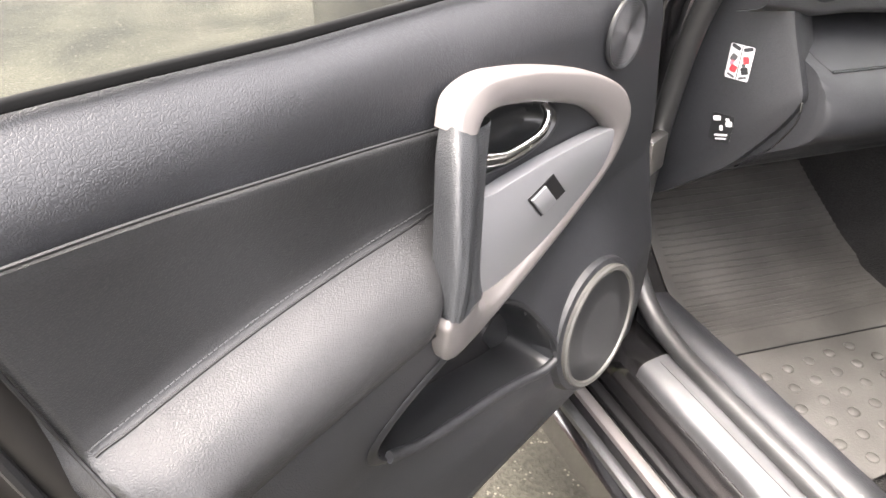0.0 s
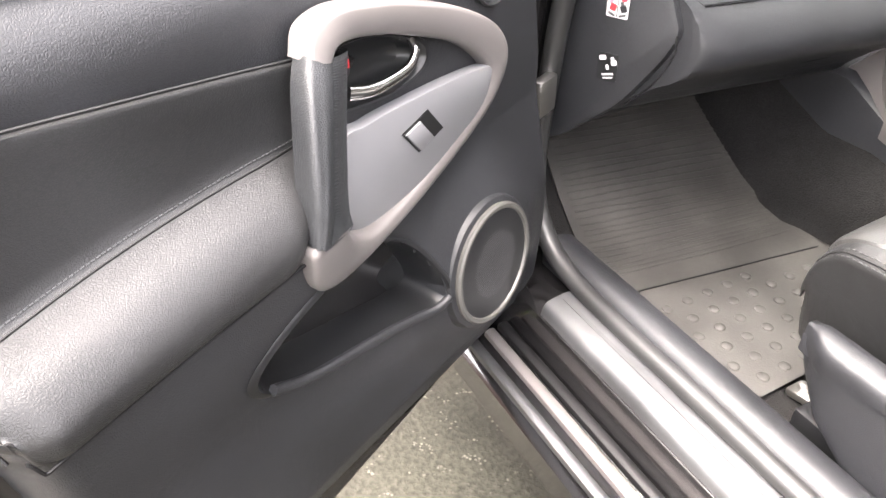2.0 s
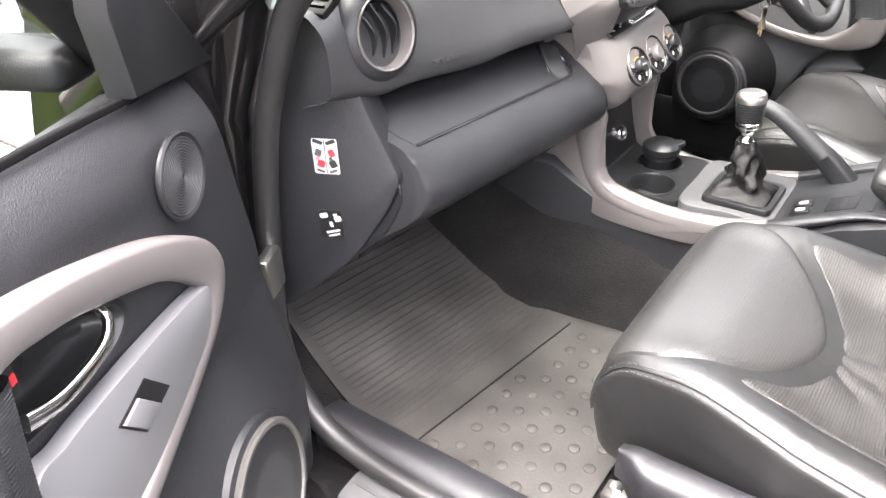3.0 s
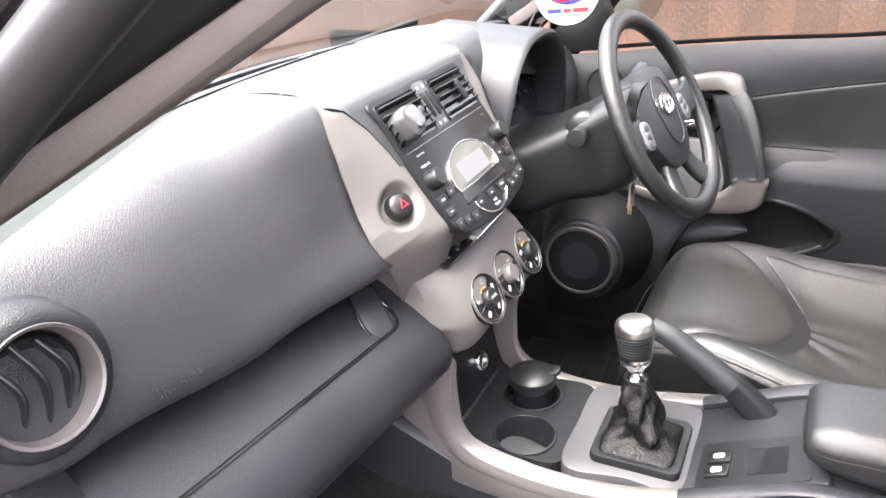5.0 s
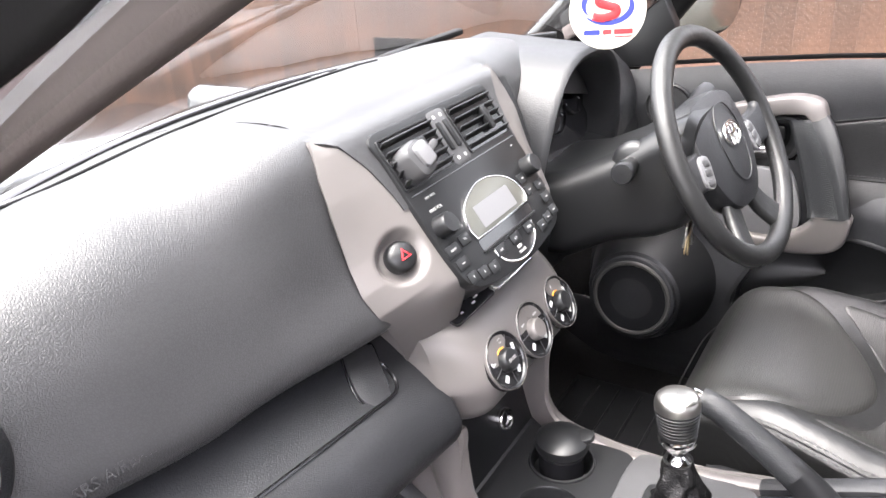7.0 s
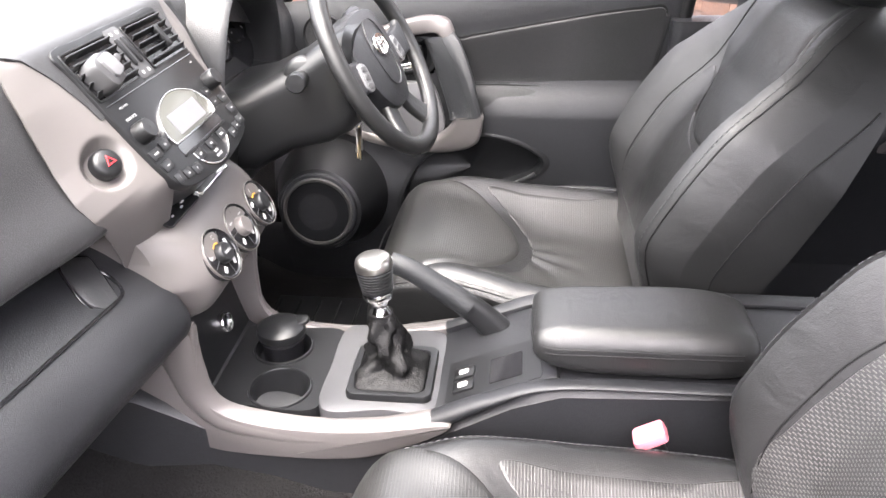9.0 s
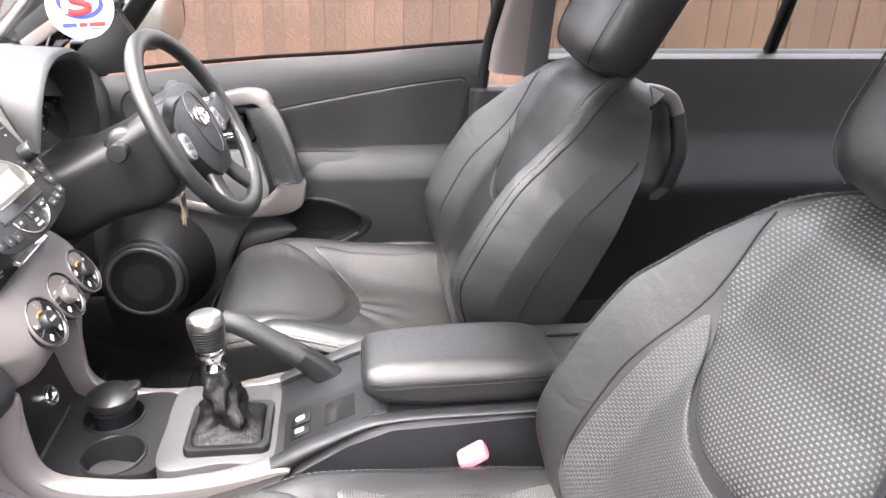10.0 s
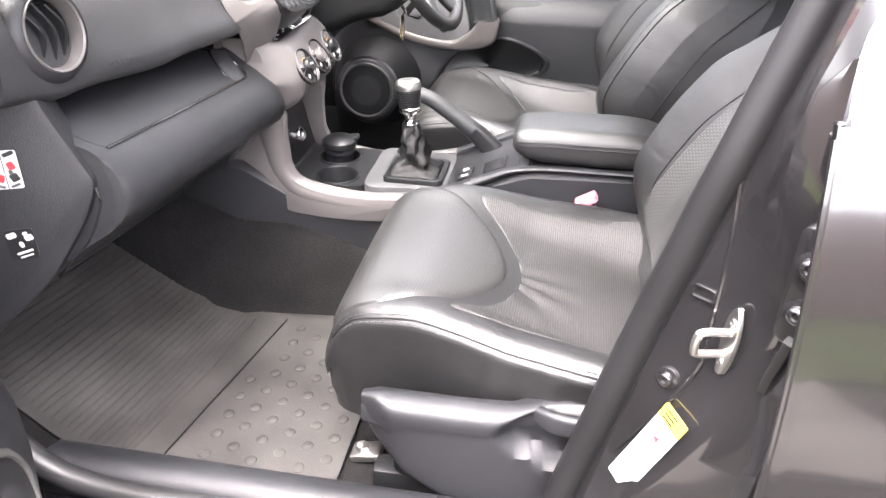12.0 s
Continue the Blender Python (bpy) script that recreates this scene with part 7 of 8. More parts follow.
def gear_lever():
    th = empty("gear_lever")
    c = Vector((-0.018, 0.465, 0.658))
    rows = []
    for h, w, bulge in ((0.0, 0.048, 0.0), (0.010, 0.047, 0.02), (0.018, 0.043, 0.12), (0.026, 0.033, 0.28), (0.036, 0.029, 0.30), (0.046, 0.026, 0.42), (0.062, 0.0235, 0.36), (0.080, 0.0215, 0.36), (0.098, 0.0185, 0.22), (0.112, 0.0165, 0.1), (0.120, 0.0155, 0.0)):
        row = []
        for x, y in rrect(2 * w, 2 * w, w * (0.3 if h < 0.014 else 0.75), 7):
            a = math.atan2(y, x)
            k = 1 + bulge * 0.7 * math.sin(a * 3 + h * 70) + bulge * 0.6 * math.sin(a * 5 - h * 120)
            row.append((c.x + x * k + 0.08 * h, c.y + y * k + 0.12 * h, c.z + 0.82 * h))
        rows.append(row)
    part("boot_frame", annulus(rrect(0.114, 0.116, 0.012, 5), rrect(0.092, 0.094, 0.012, 5), 0.011, Matrix.Translation(c)), SMOOTH, th, "black square boot frame")
    part("boot", grid([[tuple(p) for p in r] for r in spline_rows(rows, 34)], closed=True, uv=False, caps=True), BOOT, th, "creased black leather gear boot")
    m = Matrix.Translation((-0.008, 0.479, 0.7475)) @ pose(0, 0, 0, -5, 3, 0) @ Matrix.Scale(1.04, 4)
    part("collar", lathe([(0.014, 0), (0.015, 0.006), (0.011, 0.010), (0.0085, 0.016), (0.012, 0.022), (0.0125, 0.028), (0.010, 0.031), (0.0005, 0.031)], 28, m), CHROME, th, "chrome lever collar")
    part("knob", lathe([(0.0185, 0.030), (0.0195, 0.036), (0.0205, 0.050), (0.0225, 0.066), (0.0235, 0.074), (0.0225, 0.080), (0.0005, 0.081)], 36, m), SMOOTH, th, "ribbed dark knob")
    bm = bmesh.new()
    for k in range(7):
        h = 0.045 + 0.004 * k
        r = 0.0202 + 0.0005 * k
        bm = joined(bm, lathe([(r - 0.001, h - 0.0009), (r + 0.0006, h), (r - 0.001, h + 0.0009)], 30, m))
    part("knob_ribs", bm, SMOOTH, th)
    part("knob_cap", lathe([(0.0236, 0.072), (0.0238, 0.079), (0.0222, 0.085), (0.0185, 0.0885), (0.010, 0.0895), (0.0005, 0.0897)], 36, m), STEEL, th, "satin metal knob cap")
    part("knob_band", lathe([(0.0192, 0.030), (0.0205, 0.033), (0.0205, 0.038), (0.0192, 0.041)], 36, m), CHROME, th, "polished band")
    return place(th, "gear lever with polished knob and leather boot", "gear lever")


def spline_rows(rows, n):
    cols = [spline([r[i] for r in rows], n) for i in range(len(rows[0]))]
    return [[c[k] for c in cols] for k in range(n)]


gear_lever()


def handbrake():
    th = empty("handbrake")
    path = [(0.070, 0.478, 0.790), (0.068, 0.450, 0.780), (0.066, 0.405, 0.752), (0.064, 0.365, 0.725), (0.063, 0.330, 0.695)]
    part("grip", sweep(path[:4], spline([(-0.014, -0.012), (-0.015, 0.006), (0.0, 0.015), (0.015, 0.006), (0.014, -0.012), (0.0, -0.016)], 16, True), 30, up=(0, 0, 1), scales=lambda f: (0.86 + 0.2 * f, 0.9 + 0.2 * f)), GRIP, th, "textured grey handbrake grip")
    part("button", lathe([(0.006, 0), (0.006, 0.010), (0.004, 0.012), (0.0005, 0.012)], 16, axes((0.070, 0.478, 0.791), (1, 0, 0), (0, 0.9, 0.35))), CHROME, th, "chrome release button")
    part("lever_boot", sweep([(0.065, 0.395, 0.742), (0.064, 0.36, 0.718), (0.063, 0.325, 0.685), (0.062, 0.30, 0.655)], rrect(0.024, 0.032, 0.009, 4), 16, up=(0, 0, 1), scales=lambda f: (1.0 + 0.2 * f, 1.0 + 0.5 * f)), SMOOTH, th, "black lever base")
    return place(th, "black handbrake lever raised beside the gear lever", "handbrake")


handbrake()


def cup_bin():
    th = empty("cup_ashtray")
    m = Matrix.Translation((0.040, 0.640, 0.638))
    part("bowl", lathe([(0.030, 0), (0.031, 0.030), (0.0335, 0.036), (0.0335, 0.042), (0.0005, 0.042)], 36, m), GLOSS, th, "gloss black cup")
    part("lid", lathe([(0.0345, 0.040), (0.0355, 0.046), (0.0345, 0.052), (0.028, 0.057), (0.012, 0.0605), (0.0005, 0.061)], 36, m), SMOOTH, th, "matt black domed lid")
    part("lid_tab", slab(spline([(-0.012, 0), (-0.009, 0.014), (0.0, 0.018), (0.009, 0.014), (0.012, 0), (0.0, -0.006)], 24, True), 0.006, m @ pose(0.012, -0.022, 0.052, 10, 4, 190), 0.002), SMOOTH, th)
    return place(th, "black plastic cup ashtray standing in the cup holder", "ashtray")


cup_bin()


def armrest():
    th = empty("armrest")
    rows = []
    mid = -0.025
    for y, w, zb, zt in ((0.004, 0.046, 0.742, 0.766), (0.010, 0.056, 0.732, 0.776), (0.024, 0.063, 0.726, 0.783), (0.05, 0.067, 0.724, 0.788), (0.10, 0.069, 0.724, 0.790), (0.20, 0.068, 0.724, 0.788), (0.245, 0.065, 0.729, 0.785), (0.268, 0.060, 0.740, 0.779), (0.277, 0.052, 0.750, 0.770)):
        rows.append([(mid + x, y, (zb + zt) / 2 + z + 0.005 * (1 - (x / w) ** 2) * (1 if z > 0 else 0)) for x, z in rrect(2 * w, zt - zb, min(0.026, (zt - zb) * .45), 8)])
    part("pad", grid(spline_rows(rows, 40), closed=True, uv=False, caps=True), LEATHER, th, "black leather armrest pad")
    seam = [(mid + x, y, z) for x, y, z in ((-0.0665, 0.03, 0.771), (-0.0695, 0.10, 0.772), (-0.0690, 0.20, 0.771), (-0.0635, 0.258, 0.767), (-0.042, 0.2755, 0.765), (0.0, 0.279, 0.764), (0.042, 0.2755, 0.765), (0.0635, 0.258, 0.767), (0.0690, 0.20, 0.771))]
    for dz in (0.0, -0.007):
        part("seam", sweep([(x, y, z + dz) for x, y, z in seam], ring(0.0011, 6), 70), RUBBER, th)
    return place(th, "padded black leather centre armrest with double seam", "armrest")


armrest()


# ---- seats ----
def seat(cx, yf, name, label, inboard, panel=None, ribs=None, reach=1.0, back=0.512, drop=0.0):
    """A leather seat; inboard is +1 where the console lies at larger x."""
    th = empty(name)
    panel, ribs = panel or PERF, ribs or PLEATED
    W = 0.240
    ZT = 0.712 - drop
    def taper(y):
        """The cushion narrows towards its rounded front."""
        return bend([(-0.01, 0.60), (0.0, 0.645), (0.006, 0.69), (0.016, 0.735), (0.03, 0.768), (0.06, 0.80), (0.10, 0.828), (0.16, 0.872), (0.25, 0.935), (0.36, 0.985), (0.45, 1.0), (0.6, 1.0)], y)
    def top(x, y):
        """Height of the cushion at x across from its middle, y back from its front edge."""
        x = x / taper(y)
        bol = 0.026 * (step(0.12, 0.228, abs(x)) if x * inboard < 0 else step(0.13, 0.21, abs(x))) * step(0.02, 0.16, y)
        roll = -0.085 * (max(0, 0.068 - y) / 0.068) ** 2.2
        edge = -0.020 * (max(0, abs(x) - 0.206) / 0.034) ** 2.2 if x * inboard < 0 else -0.022 * (max(0, abs(x) - 0.208) / 0.032) ** 2.0
        dip = -0.016 * step(0.12, 0.32, y) * (1 - step(0.08, 0.20, abs(x)))
        slope = -0.26 * max(0.0, y - 0.13) ** 1.1 * (1 - 0.5 * step(0.11, 0.20, abs(x)))
        return ZT + bol * 0.7 + roll + edge + dip + slope + 0.008 * math.sin(min(1, y / 0.26) * math.pi)
    def srf(x, y, h=0.0):
        e = 1e-3
        nx, ny = -(top(x + e, y) - top(x - e, y)) / (2 * e), (top(x, y + e) - top(x, y - e)) / (2 * e)
        n = Vector((nx, ny, 1)).normalized()
        return (cx + x + n.x * h, yf - y + n.y * h, top(x, y) + n.z * h)
    rows = []
    for y in list(np.linspace(0.0, 0.08, 8)) + list(np.linspace(0.10, 0.53, 40)):
        w = W * taper(y)
        lo = min(0.63, top(w, y) - 0.03)
        tw, ru = top(w, y), (0.0022 * math.sin(y * 95) + 0.0014 * math.sin(y * 171 + 1)) * step(0.14, 0.26, y)
        row = [(cx - w + 0.030, yf - y - 0.012 * (1 if y < 0.01 else 0), 0.515), (cx - w + 0.020, yf - y, 0.545), (cx - w + 0.011 + ru, yf - y, 0.60), (cx - w + 0.005 + ru, yf - y, lo), (cx - w + 0.0005 + 0.5 * ru, yf - y, tw - 0.012), (cx - w - 0.001, yf - y, tw - 0.004)]
        row += [srf(x * w, y) for x in np.sin(np.linspace(-math.pi / 2, math.pi / 2, 37))]
        row += [(cx + w + 0.001, yf - y, tw - 0.004), (cx + w - 0.0005 - 0.5 * ru, yf - y, tw - 0.012), (cx + w - 0.005 - ru, yf - y, lo), (cx + w - 0.011 - ru, yf - y, 0.60), (cx + w - 0.020, yf - y, 0.545), (cx + w - 0.030, yf - y, 0.515)]
        rows.append(row)
    part("cushion", grid(rows, closed=True, uv=False, caps=True), LEATHER, th, "black leather seat cushion")
    # front pad and ribbed centre
    pad = [(-0.222, 0.030), (-0.219, 0.075), (-0.198, 0.125), (-0.156, 0.180), (-0.101, 0.223), (-0.048, 0.250), (0.0, 0.260), (0.048, 0.250), (0.101, 0.223), (0.156, 0.180), (0.198, 0.125), (0.219, 0.075), (0.222, 0.030), (0.19, 0.008), (0.10, 0.002), (0.0, 0.001), (-0.10, 0.002), (-0.19, 0.008)]
    pad = [(x, y * reach if y > 0.1 else y) for x, y in pad]
    part("front_pad", cover([(x * taper(y), y) for x, y in spline(pad, 96, True)], srf, 0.005, 0.006, 12, centre=(0.0, 0.09)), RIBBED, th, "finely ribbed leather front pad")
    mid = [(-0.186, 0.190), (-0.184, 0.27), (-0.184, 0.36), (-0.184, 0.50), (0.0, 0.505), (0.184, 0.50), (0.184, 0.36), (0.184, 0.27), (0.186, 0.190), (0.124, 0.236), (0.062, 0.268), (0.0, 0.282), (-0.062, 0.268), (-0.120, 0.236)]
    mid = [(x, y * reach if y < 0.3 else y) for x, y in mid]
    def creased(x, y, h=0.0):
        """Folds that fan out behind the tip of the front pad."""
        tip = 0.23 * reach
        a, d = math.atan2(x, y - tip), math.hypot(x, y - tip)
        fold = math.sin(11 * a + 1.5 * math.sin(3 * a)) * step(0.02, 0.05, d) * (1 - step(0.07, 0.17, d)) * (1 - step(0.7, 1.4, abs(a)))
        return srf(x, y, h + 0.0024 * fold)
    part("centre_panel", cover([(x * taper(y), y) for x, y in spline(mid, 120, True)], creased, 0.002, 0.0, 26, centre=(0.0, 0.36)), ribs, th, "pleated leather centre panel")
    for s in (-1, 1):
        for off in (0.0, 0.008):
            line = [(s * (0.2300 + 1.0 * off) * taper(y), y) for y in np.linspace(0.03, 0.50, 30)]
            part("stitching", stitches(line, lambda a, b, h: srf(a, b, h + 0.0), 0.0012 - off * 0.1), GREY, th, "twin grey seam stitching")
        part("seam", sweep([srf(s * 0.2345 * taper(y), y, 0.0004) for y in np.linspace(0.02, 0.50, 30)], ring(0.0012, 6), None), RUBBER, th)
    # front apron
    part("front_seam", sweep([(cx + x, yf + 0.006 - 0.012 * (abs(x) / 0.13) ** 4, 0.628) for x in np.linspace(-0.128, 0.128, 16)], ring(0.0014, 6), None), RUBBER, th)
    # side shield, with a scooped well for the recline lever on the door side
    for s in (-1, 1):
        x = cx + s * (W + 0.006)
        rows = []
        for a in np.linspace(0.0, 1.0, 76):
            y = yf - 0.078 - 0.46 * a
            zt = 0.640 + 0.014 * step(0.25, 0.75, a) - 0.006 * step(0.05, 0.0, a)
            zb = bend([(0.0, 0.60), (0.03, 0.565), (0.12, 0.505), (0.30, 0.450), (0.55, 0.435), (1.0, 0.45)], a)
            g = step(-0.02, 0.10, a)
            prof = [(-0.016, zt - 0.004), (-0.004, zt), (0.010 * g, zt - 0.001), (0.020 * g, zt - 0.006), (0.024 * g, zt - 0.016), (0.022 * g, zt - 0.030), (0.018 * g, zt - 0.045), (0.015 * g, (zt + zb) / 2), (0.008 * g, zb + 0.014), (-0.002, zb + 0.003), (-0.014, zb)]
            row = []
            for px, pz in spline(prof, 44):
                if s != inboard:
                    q = ((yf - 0.360 - y) / 0.112) ** 2 + ((pz - 0.612) / 0.046) ** 2
                    px -= 0.024 * step(1.05, 0.55, q)
                row.append((x + s * px, y, pz))
            rows.append(row)
        sh = part("side_shield", thick(grid(rows), 0.002), PLASTIC, th, "dark grey seat side shield")
        if s != inboard:
            part("recline_lever", sweep([(x + s * 0.000, yf - 0.300, 0.640), (x + s * 0.014, yf - 0.320, 0.640), (x + s * 0.022, yf - 0.36, 0.642), (x + s * 0.024, yf - 0.43, 0.640), (x + s * 0.022, yf - 0.48, 0.634)], rrect(0.014, 0.030, 0.006, 4), 22, up=(0, 0, 1), scales=lambda f: (1.0, min(1.0, 0.65 + 1.5 * f))), PLASTIC, sh, "dark grey recline lever")
    # runners
    for s in (-1, 1):
        part("runner", box(0.04, 0.50, 0.05, 0.008, at=(cx + s * 0.17, yf - 0.32, 0.415)), SMOOTH, th, "dark seat runner")
        part("runner_foot", box(0.036, 0.05, 0.014, 0.004, at=(cx + s * 0.118, yf - 0.045, 0.402), rot=(-12, 0, 0)), STEEL, th, "worn steel runner foot")
        part("runner_bolt", lathe([(0.011, 0), (0.010, 0.007), (0.0005, 0.008)], 6, Matrix.Translation((cx + s * 0.118, yf - 0.038, 0.409))), STEEL, th)
    part("seat_frame", box(0.40, 0.40, 0.10, 0.02, at=(cx, yf - 0.30, 0.49)), SMOOTH, th)
    # backrest, in a leaning frame: x across, h up the back
    piv = Vector((cx, yf - back, 0.640))
    lean = radians(27)
    unit, out = Vector((0, -math.sin(lean), math.cos(lean))), Vector((0, math.cos(lean), math.sin(lean)))
    upv = unit * 0.915
    H = 0.56
    def half(h):
        return bend([(0.0, 0.235), (0.08, 0.252), (0.20, 0.258), (0.32, 0.252), (0.42, 0.225), (0.50, 0.180), (0.545, 0.135), (0.56, 0.105)], h)
    def depth(x, h):
        w = half(h)
        k = min(1.0, abs(x) / w)
        bol = 0.080 * step(0.46, 0.84, k) * (1 - 0.75 * step(0.30, 0.52, h)) * step(-0.04, 0.12, h)
        rim = -0.075 * (max(0, k - 0.80) / 0.20) ** 2.0
        lumbar = 0.018 * math.sin(min(1, max(0, h / 0.36)) * math.pi)
        crown = -0.055 * (max(0, h - 0.47) / 0.09) ** 2
        return 0.055 + bol + rim + lumbar + crown
    def bsrf(x, h, r=0.0):
        return tuple(piv + Vector((x, 0, 0)) + upv * h + out * (depth(x, h) + r))
    rows = []
    for h in np.linspace(-0.03, H, 36):
        w = half(h)
        front = [bsrf(k * w, h) for k in np.sin(np.linspace(-math.pi / 2, math.pi / 2, 41))]
        th2 = 0.055 - 0.02 * step(0.40, 0.56, h)
        back = [tuple(piv + Vector((k * w, 0, 0)) + upv * h - out * (th2 * (1 - 0.25 * k * k))) for k in np.linspace(1, -1, 13)]
        rows.append(front + back)
    part("backrest", grid(rows, closed=True, uv=False, caps=True), LEATHER, th, "black leather backrest with side bolsters")
    up_pad = [(0.0, 0.228), (-0.05, 0.238), (-0.095, 0.272), (-0.126, 0.32), (-0.143, 0.38), (-0.145, 0.43), (-0.135, 0.49), (-0.112, 0.535), (-0.07, 0.552), (0.0, 0.556), (0.07, 0.552), (0.112, 0.535), (0.135, 0.49), (0.145, 0.43), (0.143, 0.38), (0.126, 0.32), (0.095, 0.272), (0.05, 0.238)]
    part("upper_panel", cover(spline(up_pad, 90, True), bsrf, 0.006, 0.008, 14), panel, th, "stitched leather upper back panel")
    low = [(-0.055, 0.229), (-0.098, 0.264), (-0.130, 0.312), (-0.144, 0.345), (-0.158, 0.27), (-0.164, 0.14), (-0.158, 0.02), (0.0, 0.01), (0.158, 0.02), (0.164, 0.14), (0.158, 0.27), (0.144, 0.345), (0.130, 0.312), (0.098, 0.264), (0.055, 0.229), (0.0, 0.218)]
    part("lower_panel", cover(spline(low, 90, True), bsrf, 0.003, 0.0, 12, centre=(0.0, 0.085)), WOVEN if panel is PERF else panel, th, "stitched leather lower back panel")
    for s in (-1, 1):
        line = [(s * half(h) * 0.90, h) for h in np.linspace(0.02, 0.53, 34)]
        part("seam", sweep([bsrf(x, h, 0.0006) for x, h in line], ring(0.0013, 6), None), RUBBER, th)
        part("stitching", stitches([(x - s * 0.007, h) for x, h in line], bsrf, 0.0014), GREY, th, "grey seam stitching")
        part("bolster_seam", sweep([bsrf(s * (0.146 + 0.02 * step(0.40, 0.20, h)), h, 0.0006) for h in np.linspace(0.03, 0.48, 24)], ring(0.0012, 6), None), RUBBER, th)
        side = [(s * half(h), h) for h in np.linspace(0.05, 0.44, 20)]
        part("side_seam", sweep([tuple(Vector(bsrf(x, h)) - out * 0.045 + Vector((s * 0.001, 0, 0))) for x, h in side], ring(0.0016, 6), None), RUBBER, th)
    # head rest
    hc = piv + unit * 0.602 + out * 0.050
    rows = []
    for k in np.linspace(0, 1, 22):
        h = -0.112 + 0.224 * k
        e = max(0.0, 1 - abs(2 * k - 1) ** 5) ** 0.4
        wx, wy = 0.060 + (0.066 + 0.016 * k) * e, 0.016 + 0.046 * e
        rows.append([tuple(hc + unit * h + Vector((x, 0, 0)) + out * y) for x, y in [(wx * math.copysign(abs(math.cos(a)) ** 0.55, math.cos(a)), wy * math.copysign(abs(math.sin(a)) ** 0.6, math.sin(a))) for a in np.linspace(0, 2 * math.pi, 40, endpoint=False)]])
    hr = part("headrest", grid(rows, closed=True, uv=False, caps=True), LEATHER, th, "plump black leather headrest")
    for s in (-1, 1):
        part("headrest_post", sweep([tuple(piv + upv * 0.53 + out * 0.02 + Vector((s * 0.06, 0, 0))), tuple(piv + upv * 0.60 + out * 0.028 + Vector((s * 0.06, 0, 0)))], ring(0.0065, 10), 4), SMOOTH, th, "black headrest post")
        part("headrest_seam", sweep([tuple(hc + unit * h + Vector((s * (0.060 + (0.074 + 0.07 * h) * max(0, 1 - abs(h / 0.112) ** 5) ** 0.4) * 0.90, 0, 0)) + out * (0.016 + 0.046 * max(0, 1 - abs(h / 0.112) ** 5) ** 0.4) * 0.80) for h in np.linspace(-0.108, 0.108, 22)], ring(0.0012, 6), None), RUBBER, hr)
    # belt buckle on the console side
    b = Vector((cx + inboard * 0.252, yf - 0.352, 0.692))
    st = part("buckle_stalk", sweep([b + Vector((0, -0.045, -0.13)), b + Vector((0, -0.025, -0.06)), b], rrect(0.026, 0.022, 0.008, 4), 14, up=(0, 0, 1)), SMOOTH, th, "black buckle stalk")
    part("buckle_head", slab(rrect(0.030, 0.040, 0.007, 4), 0.012, axes(b - Vector((0, 0, 0.002)), (1, 0, 0), (0, 0.5, 0.86)), 0.004), PINK, st, "red belt release button")
    return place(th, label, "car seat", "front seats")


seat(-0.402, 0.488, "passenger_seat", "black leather passenger seat with perforated panels", 1, reach=0.91, back=0.502)
seat(0.375, 0.555, "driver_seat", "creased black leather driver's seat with smooth panels", -1, LEATHER, RIBBED, drop=0.026)


# ---- floor mats ----
def mat_lie(y):
    """Height of the rubber mat, which climbs the toe board."""
    return FLOOR_Z + 0.014 + bend([(0.4, 0.0), (0.78, 0.0), (0.84, 0.011), (0.90, 0.043), (1.0, 0.118), (1.12, 0.215), (1.2, 0.28)], y)


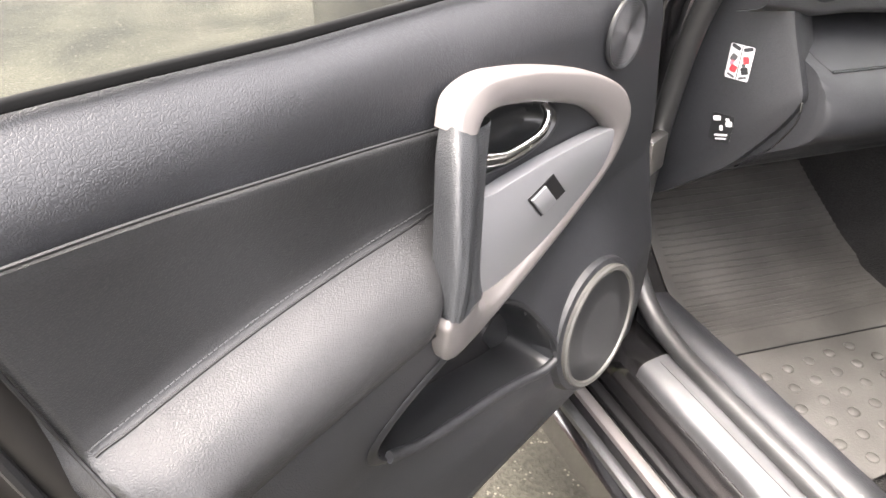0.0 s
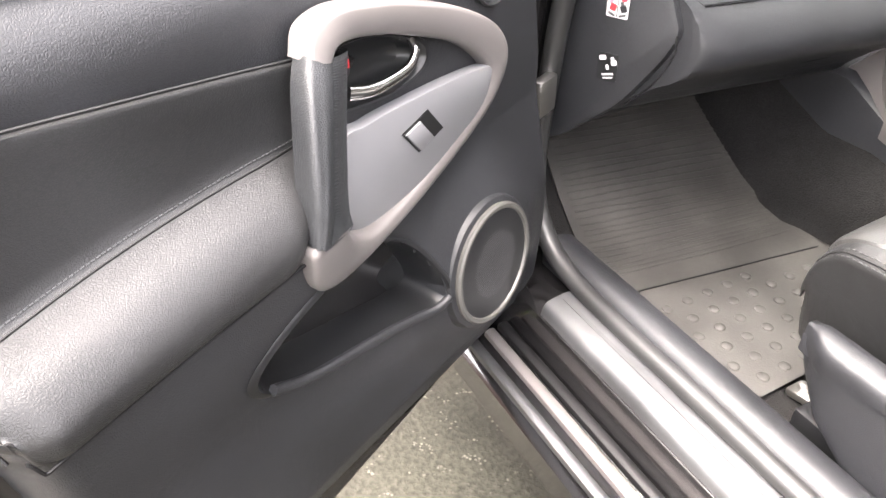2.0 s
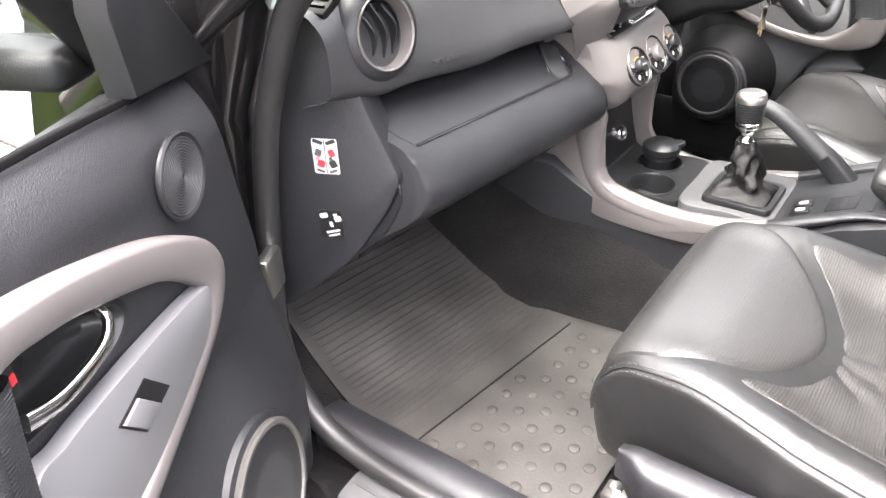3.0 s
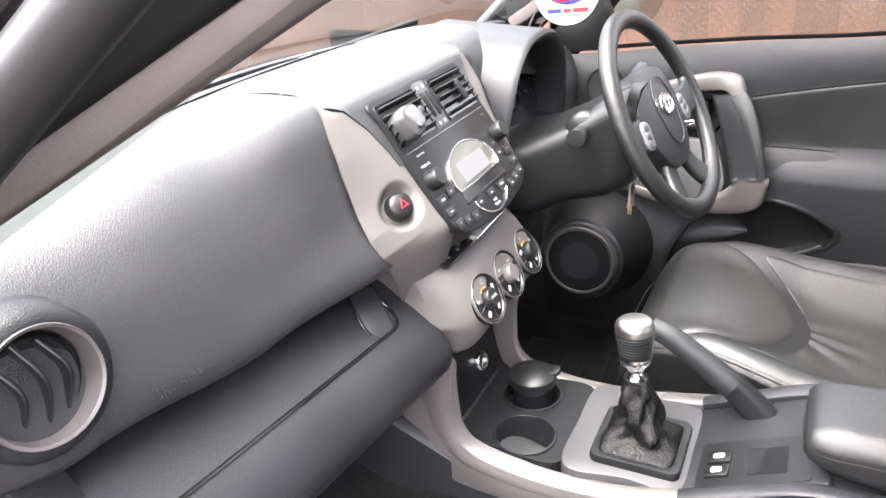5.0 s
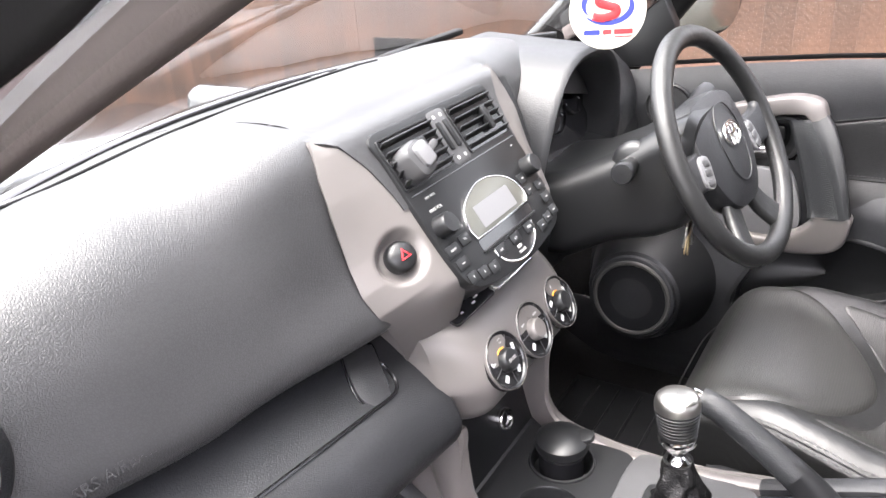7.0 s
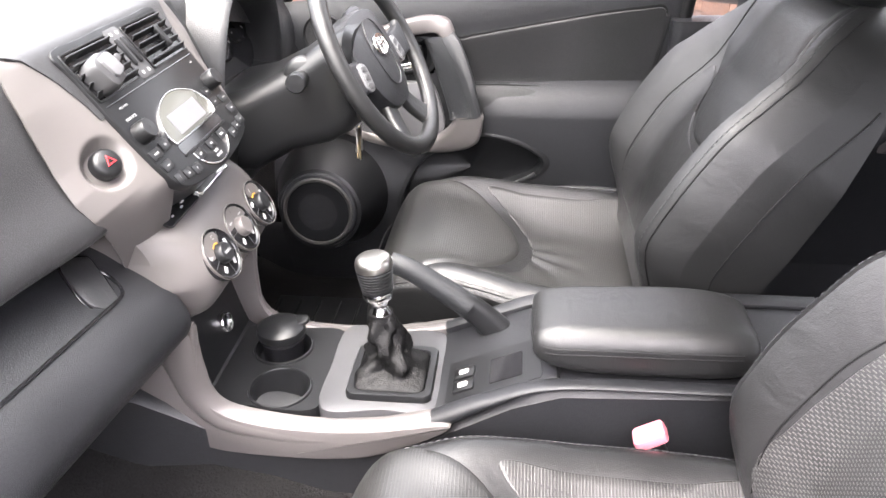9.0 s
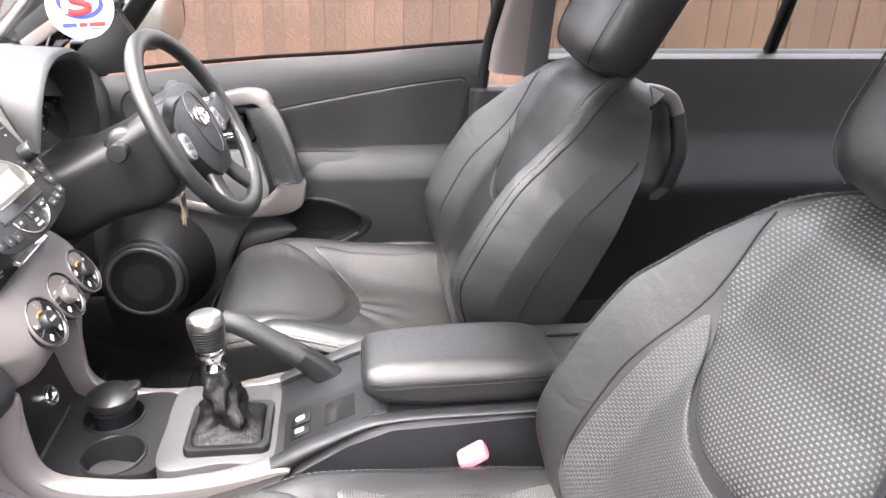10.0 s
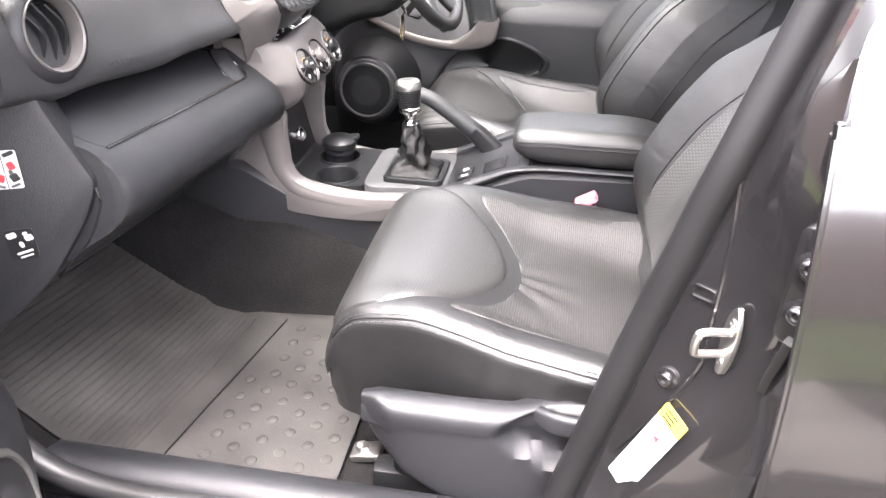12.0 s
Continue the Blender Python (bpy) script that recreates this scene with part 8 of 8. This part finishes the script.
def floor_mat():
    th = empty("floor_mat")
    left = [(0.475, -0.600), (0.50, -0.624), (0.62, -0.630), (0.76, -0.626), (0.86, -0.622), (0.96, -0.612), (1.05, -0.595), (1.13, -0.56), (1.15, -0.54)]
    right = [(0.475, -0.215), (0.50, -0.192), (0.60, -0.172), (0.70, -0.182), (0.80, -0.174), (0.90, -0.165), (1.0, -0.160), (1.12, -0.17), (1.15, -0.19)]
    rows = []
    for y in np.linspace(0.475, 1.15, 56):
        x0, x1 = bend(left, y), bend(right, y)
        row = [(x0 + 0.002, y, mat_lie(y) - 0.012)]
        for f in np.linspace(0, 1, 40):
            edge = min(f, 1 - f) * (x1 - x0)
            row.append((x0 + (x1 - x0) * f, y, mat_lie(y) - 0.004 * max(0.0, 1 - edge / 0.006) + 0.006 * step(0.03, 0.0, edge) + 0.0012 * math.sin(9 * y + 14 * f) * math.sin(5 * f + 3 * y)))
        row.append((x1 - 0.002, y, mat_lie(y) - 0.012))
        rows.append(row)
    part("sheet", grid(rows), MAT, th, "dusty black rubber sheet")
    part("cross_seam", sweep([(x, 0.757 - 0.164 * (x + 0.61), mat_lie(0.75) + 0.001) for x in np.linspace(-0.612, -0.19, 12)], ring(0.0018, 6), 14), RUBBER, th)
    for k in range(33):
        y = 0.778 + 0.0110 * k
        pts = []
        for f in np.linspace(0, 1, 14):
            x0, x1 = bend(left, y) + 0.012, bend(right, y) - 0.008
            x = x0 + (x1 - x0) * f
            yy = y - 0.13 * (x + 0.40) * (1 - 0.5 * k / 33) + 0.0012 * math.sin(k * 1.7 + 7 * f)
            pts.append((x, yy, mat_lie(yy) - 0.0002))
        part("rib", sweep(pts, ring(0.0030, 8, 0.0019), 24), MAT, th)
    t = FLOOR_Z + 0.014
    for i in range(9):
        for j in range(7):
            x, y = -0.592 + 0.046 * i + (j % 2) * 0.023, 0.502 + 0.038 * j
            if y < 0.735 - 0.164 * (x + 0.61) and x < -0.205:
                part("stud", lathe([(0.0098, 0.0), (0.0094, 0.0018), (0.0078, 0.0030), (0.0005, 0.0032)], 16, Matrix.Translation((x, y, t - 0.0004))), MAT, th)
    place(th, "dusty black rubber floor mat with ribs and studs", "floor mat", "floor mats")
    z = FLOOR_Z + 0.006
    th2 = empty("floor_mat")
    part("sheet", slab(rrect(0.42, 0.52, 0.05, 5), 0.008, Matrix.Translation((0.36, 0.78, z)), 0.003), SMOOTH, th2)
    for k in range(8):
        part("rib", sweep([(0.17, 0.60 + 0.045 * k, t), (0.55, 0.60 + 0.045 * k, t)], ring(0.003, 6), 4), SMOOTH, th2)
    place(th2, "dark rubber floor mat in the driver's footwell", "floor mat", "floor mats")


floor_mat()


def seat_belt():
    th = empty("seat_belt")
    pts = [(0.600, -0.115, 1.30), (0.606, -0.108, 1.15), (0.612, -0.10, 1.0), (0.620, -0.10, 0.86), (0.63, -0.12, 0.60)]
    part("webbing", sweep(pts, rrect(0.046, 0.002, 0.0008, 2), 30, up=(1, 0, 0)), WEB, th, "black belt webbing")
    part("tongue", box(0.010, 0.050, 0.035, 0.003, at=(0.600, -0.080, 0.985), rot=(10, 0, 0)), CHROME, th, "chrome belt tongue")
    return place(th, "black seat belt hanging on the middle pillar", "seat belt")


seat_belt()
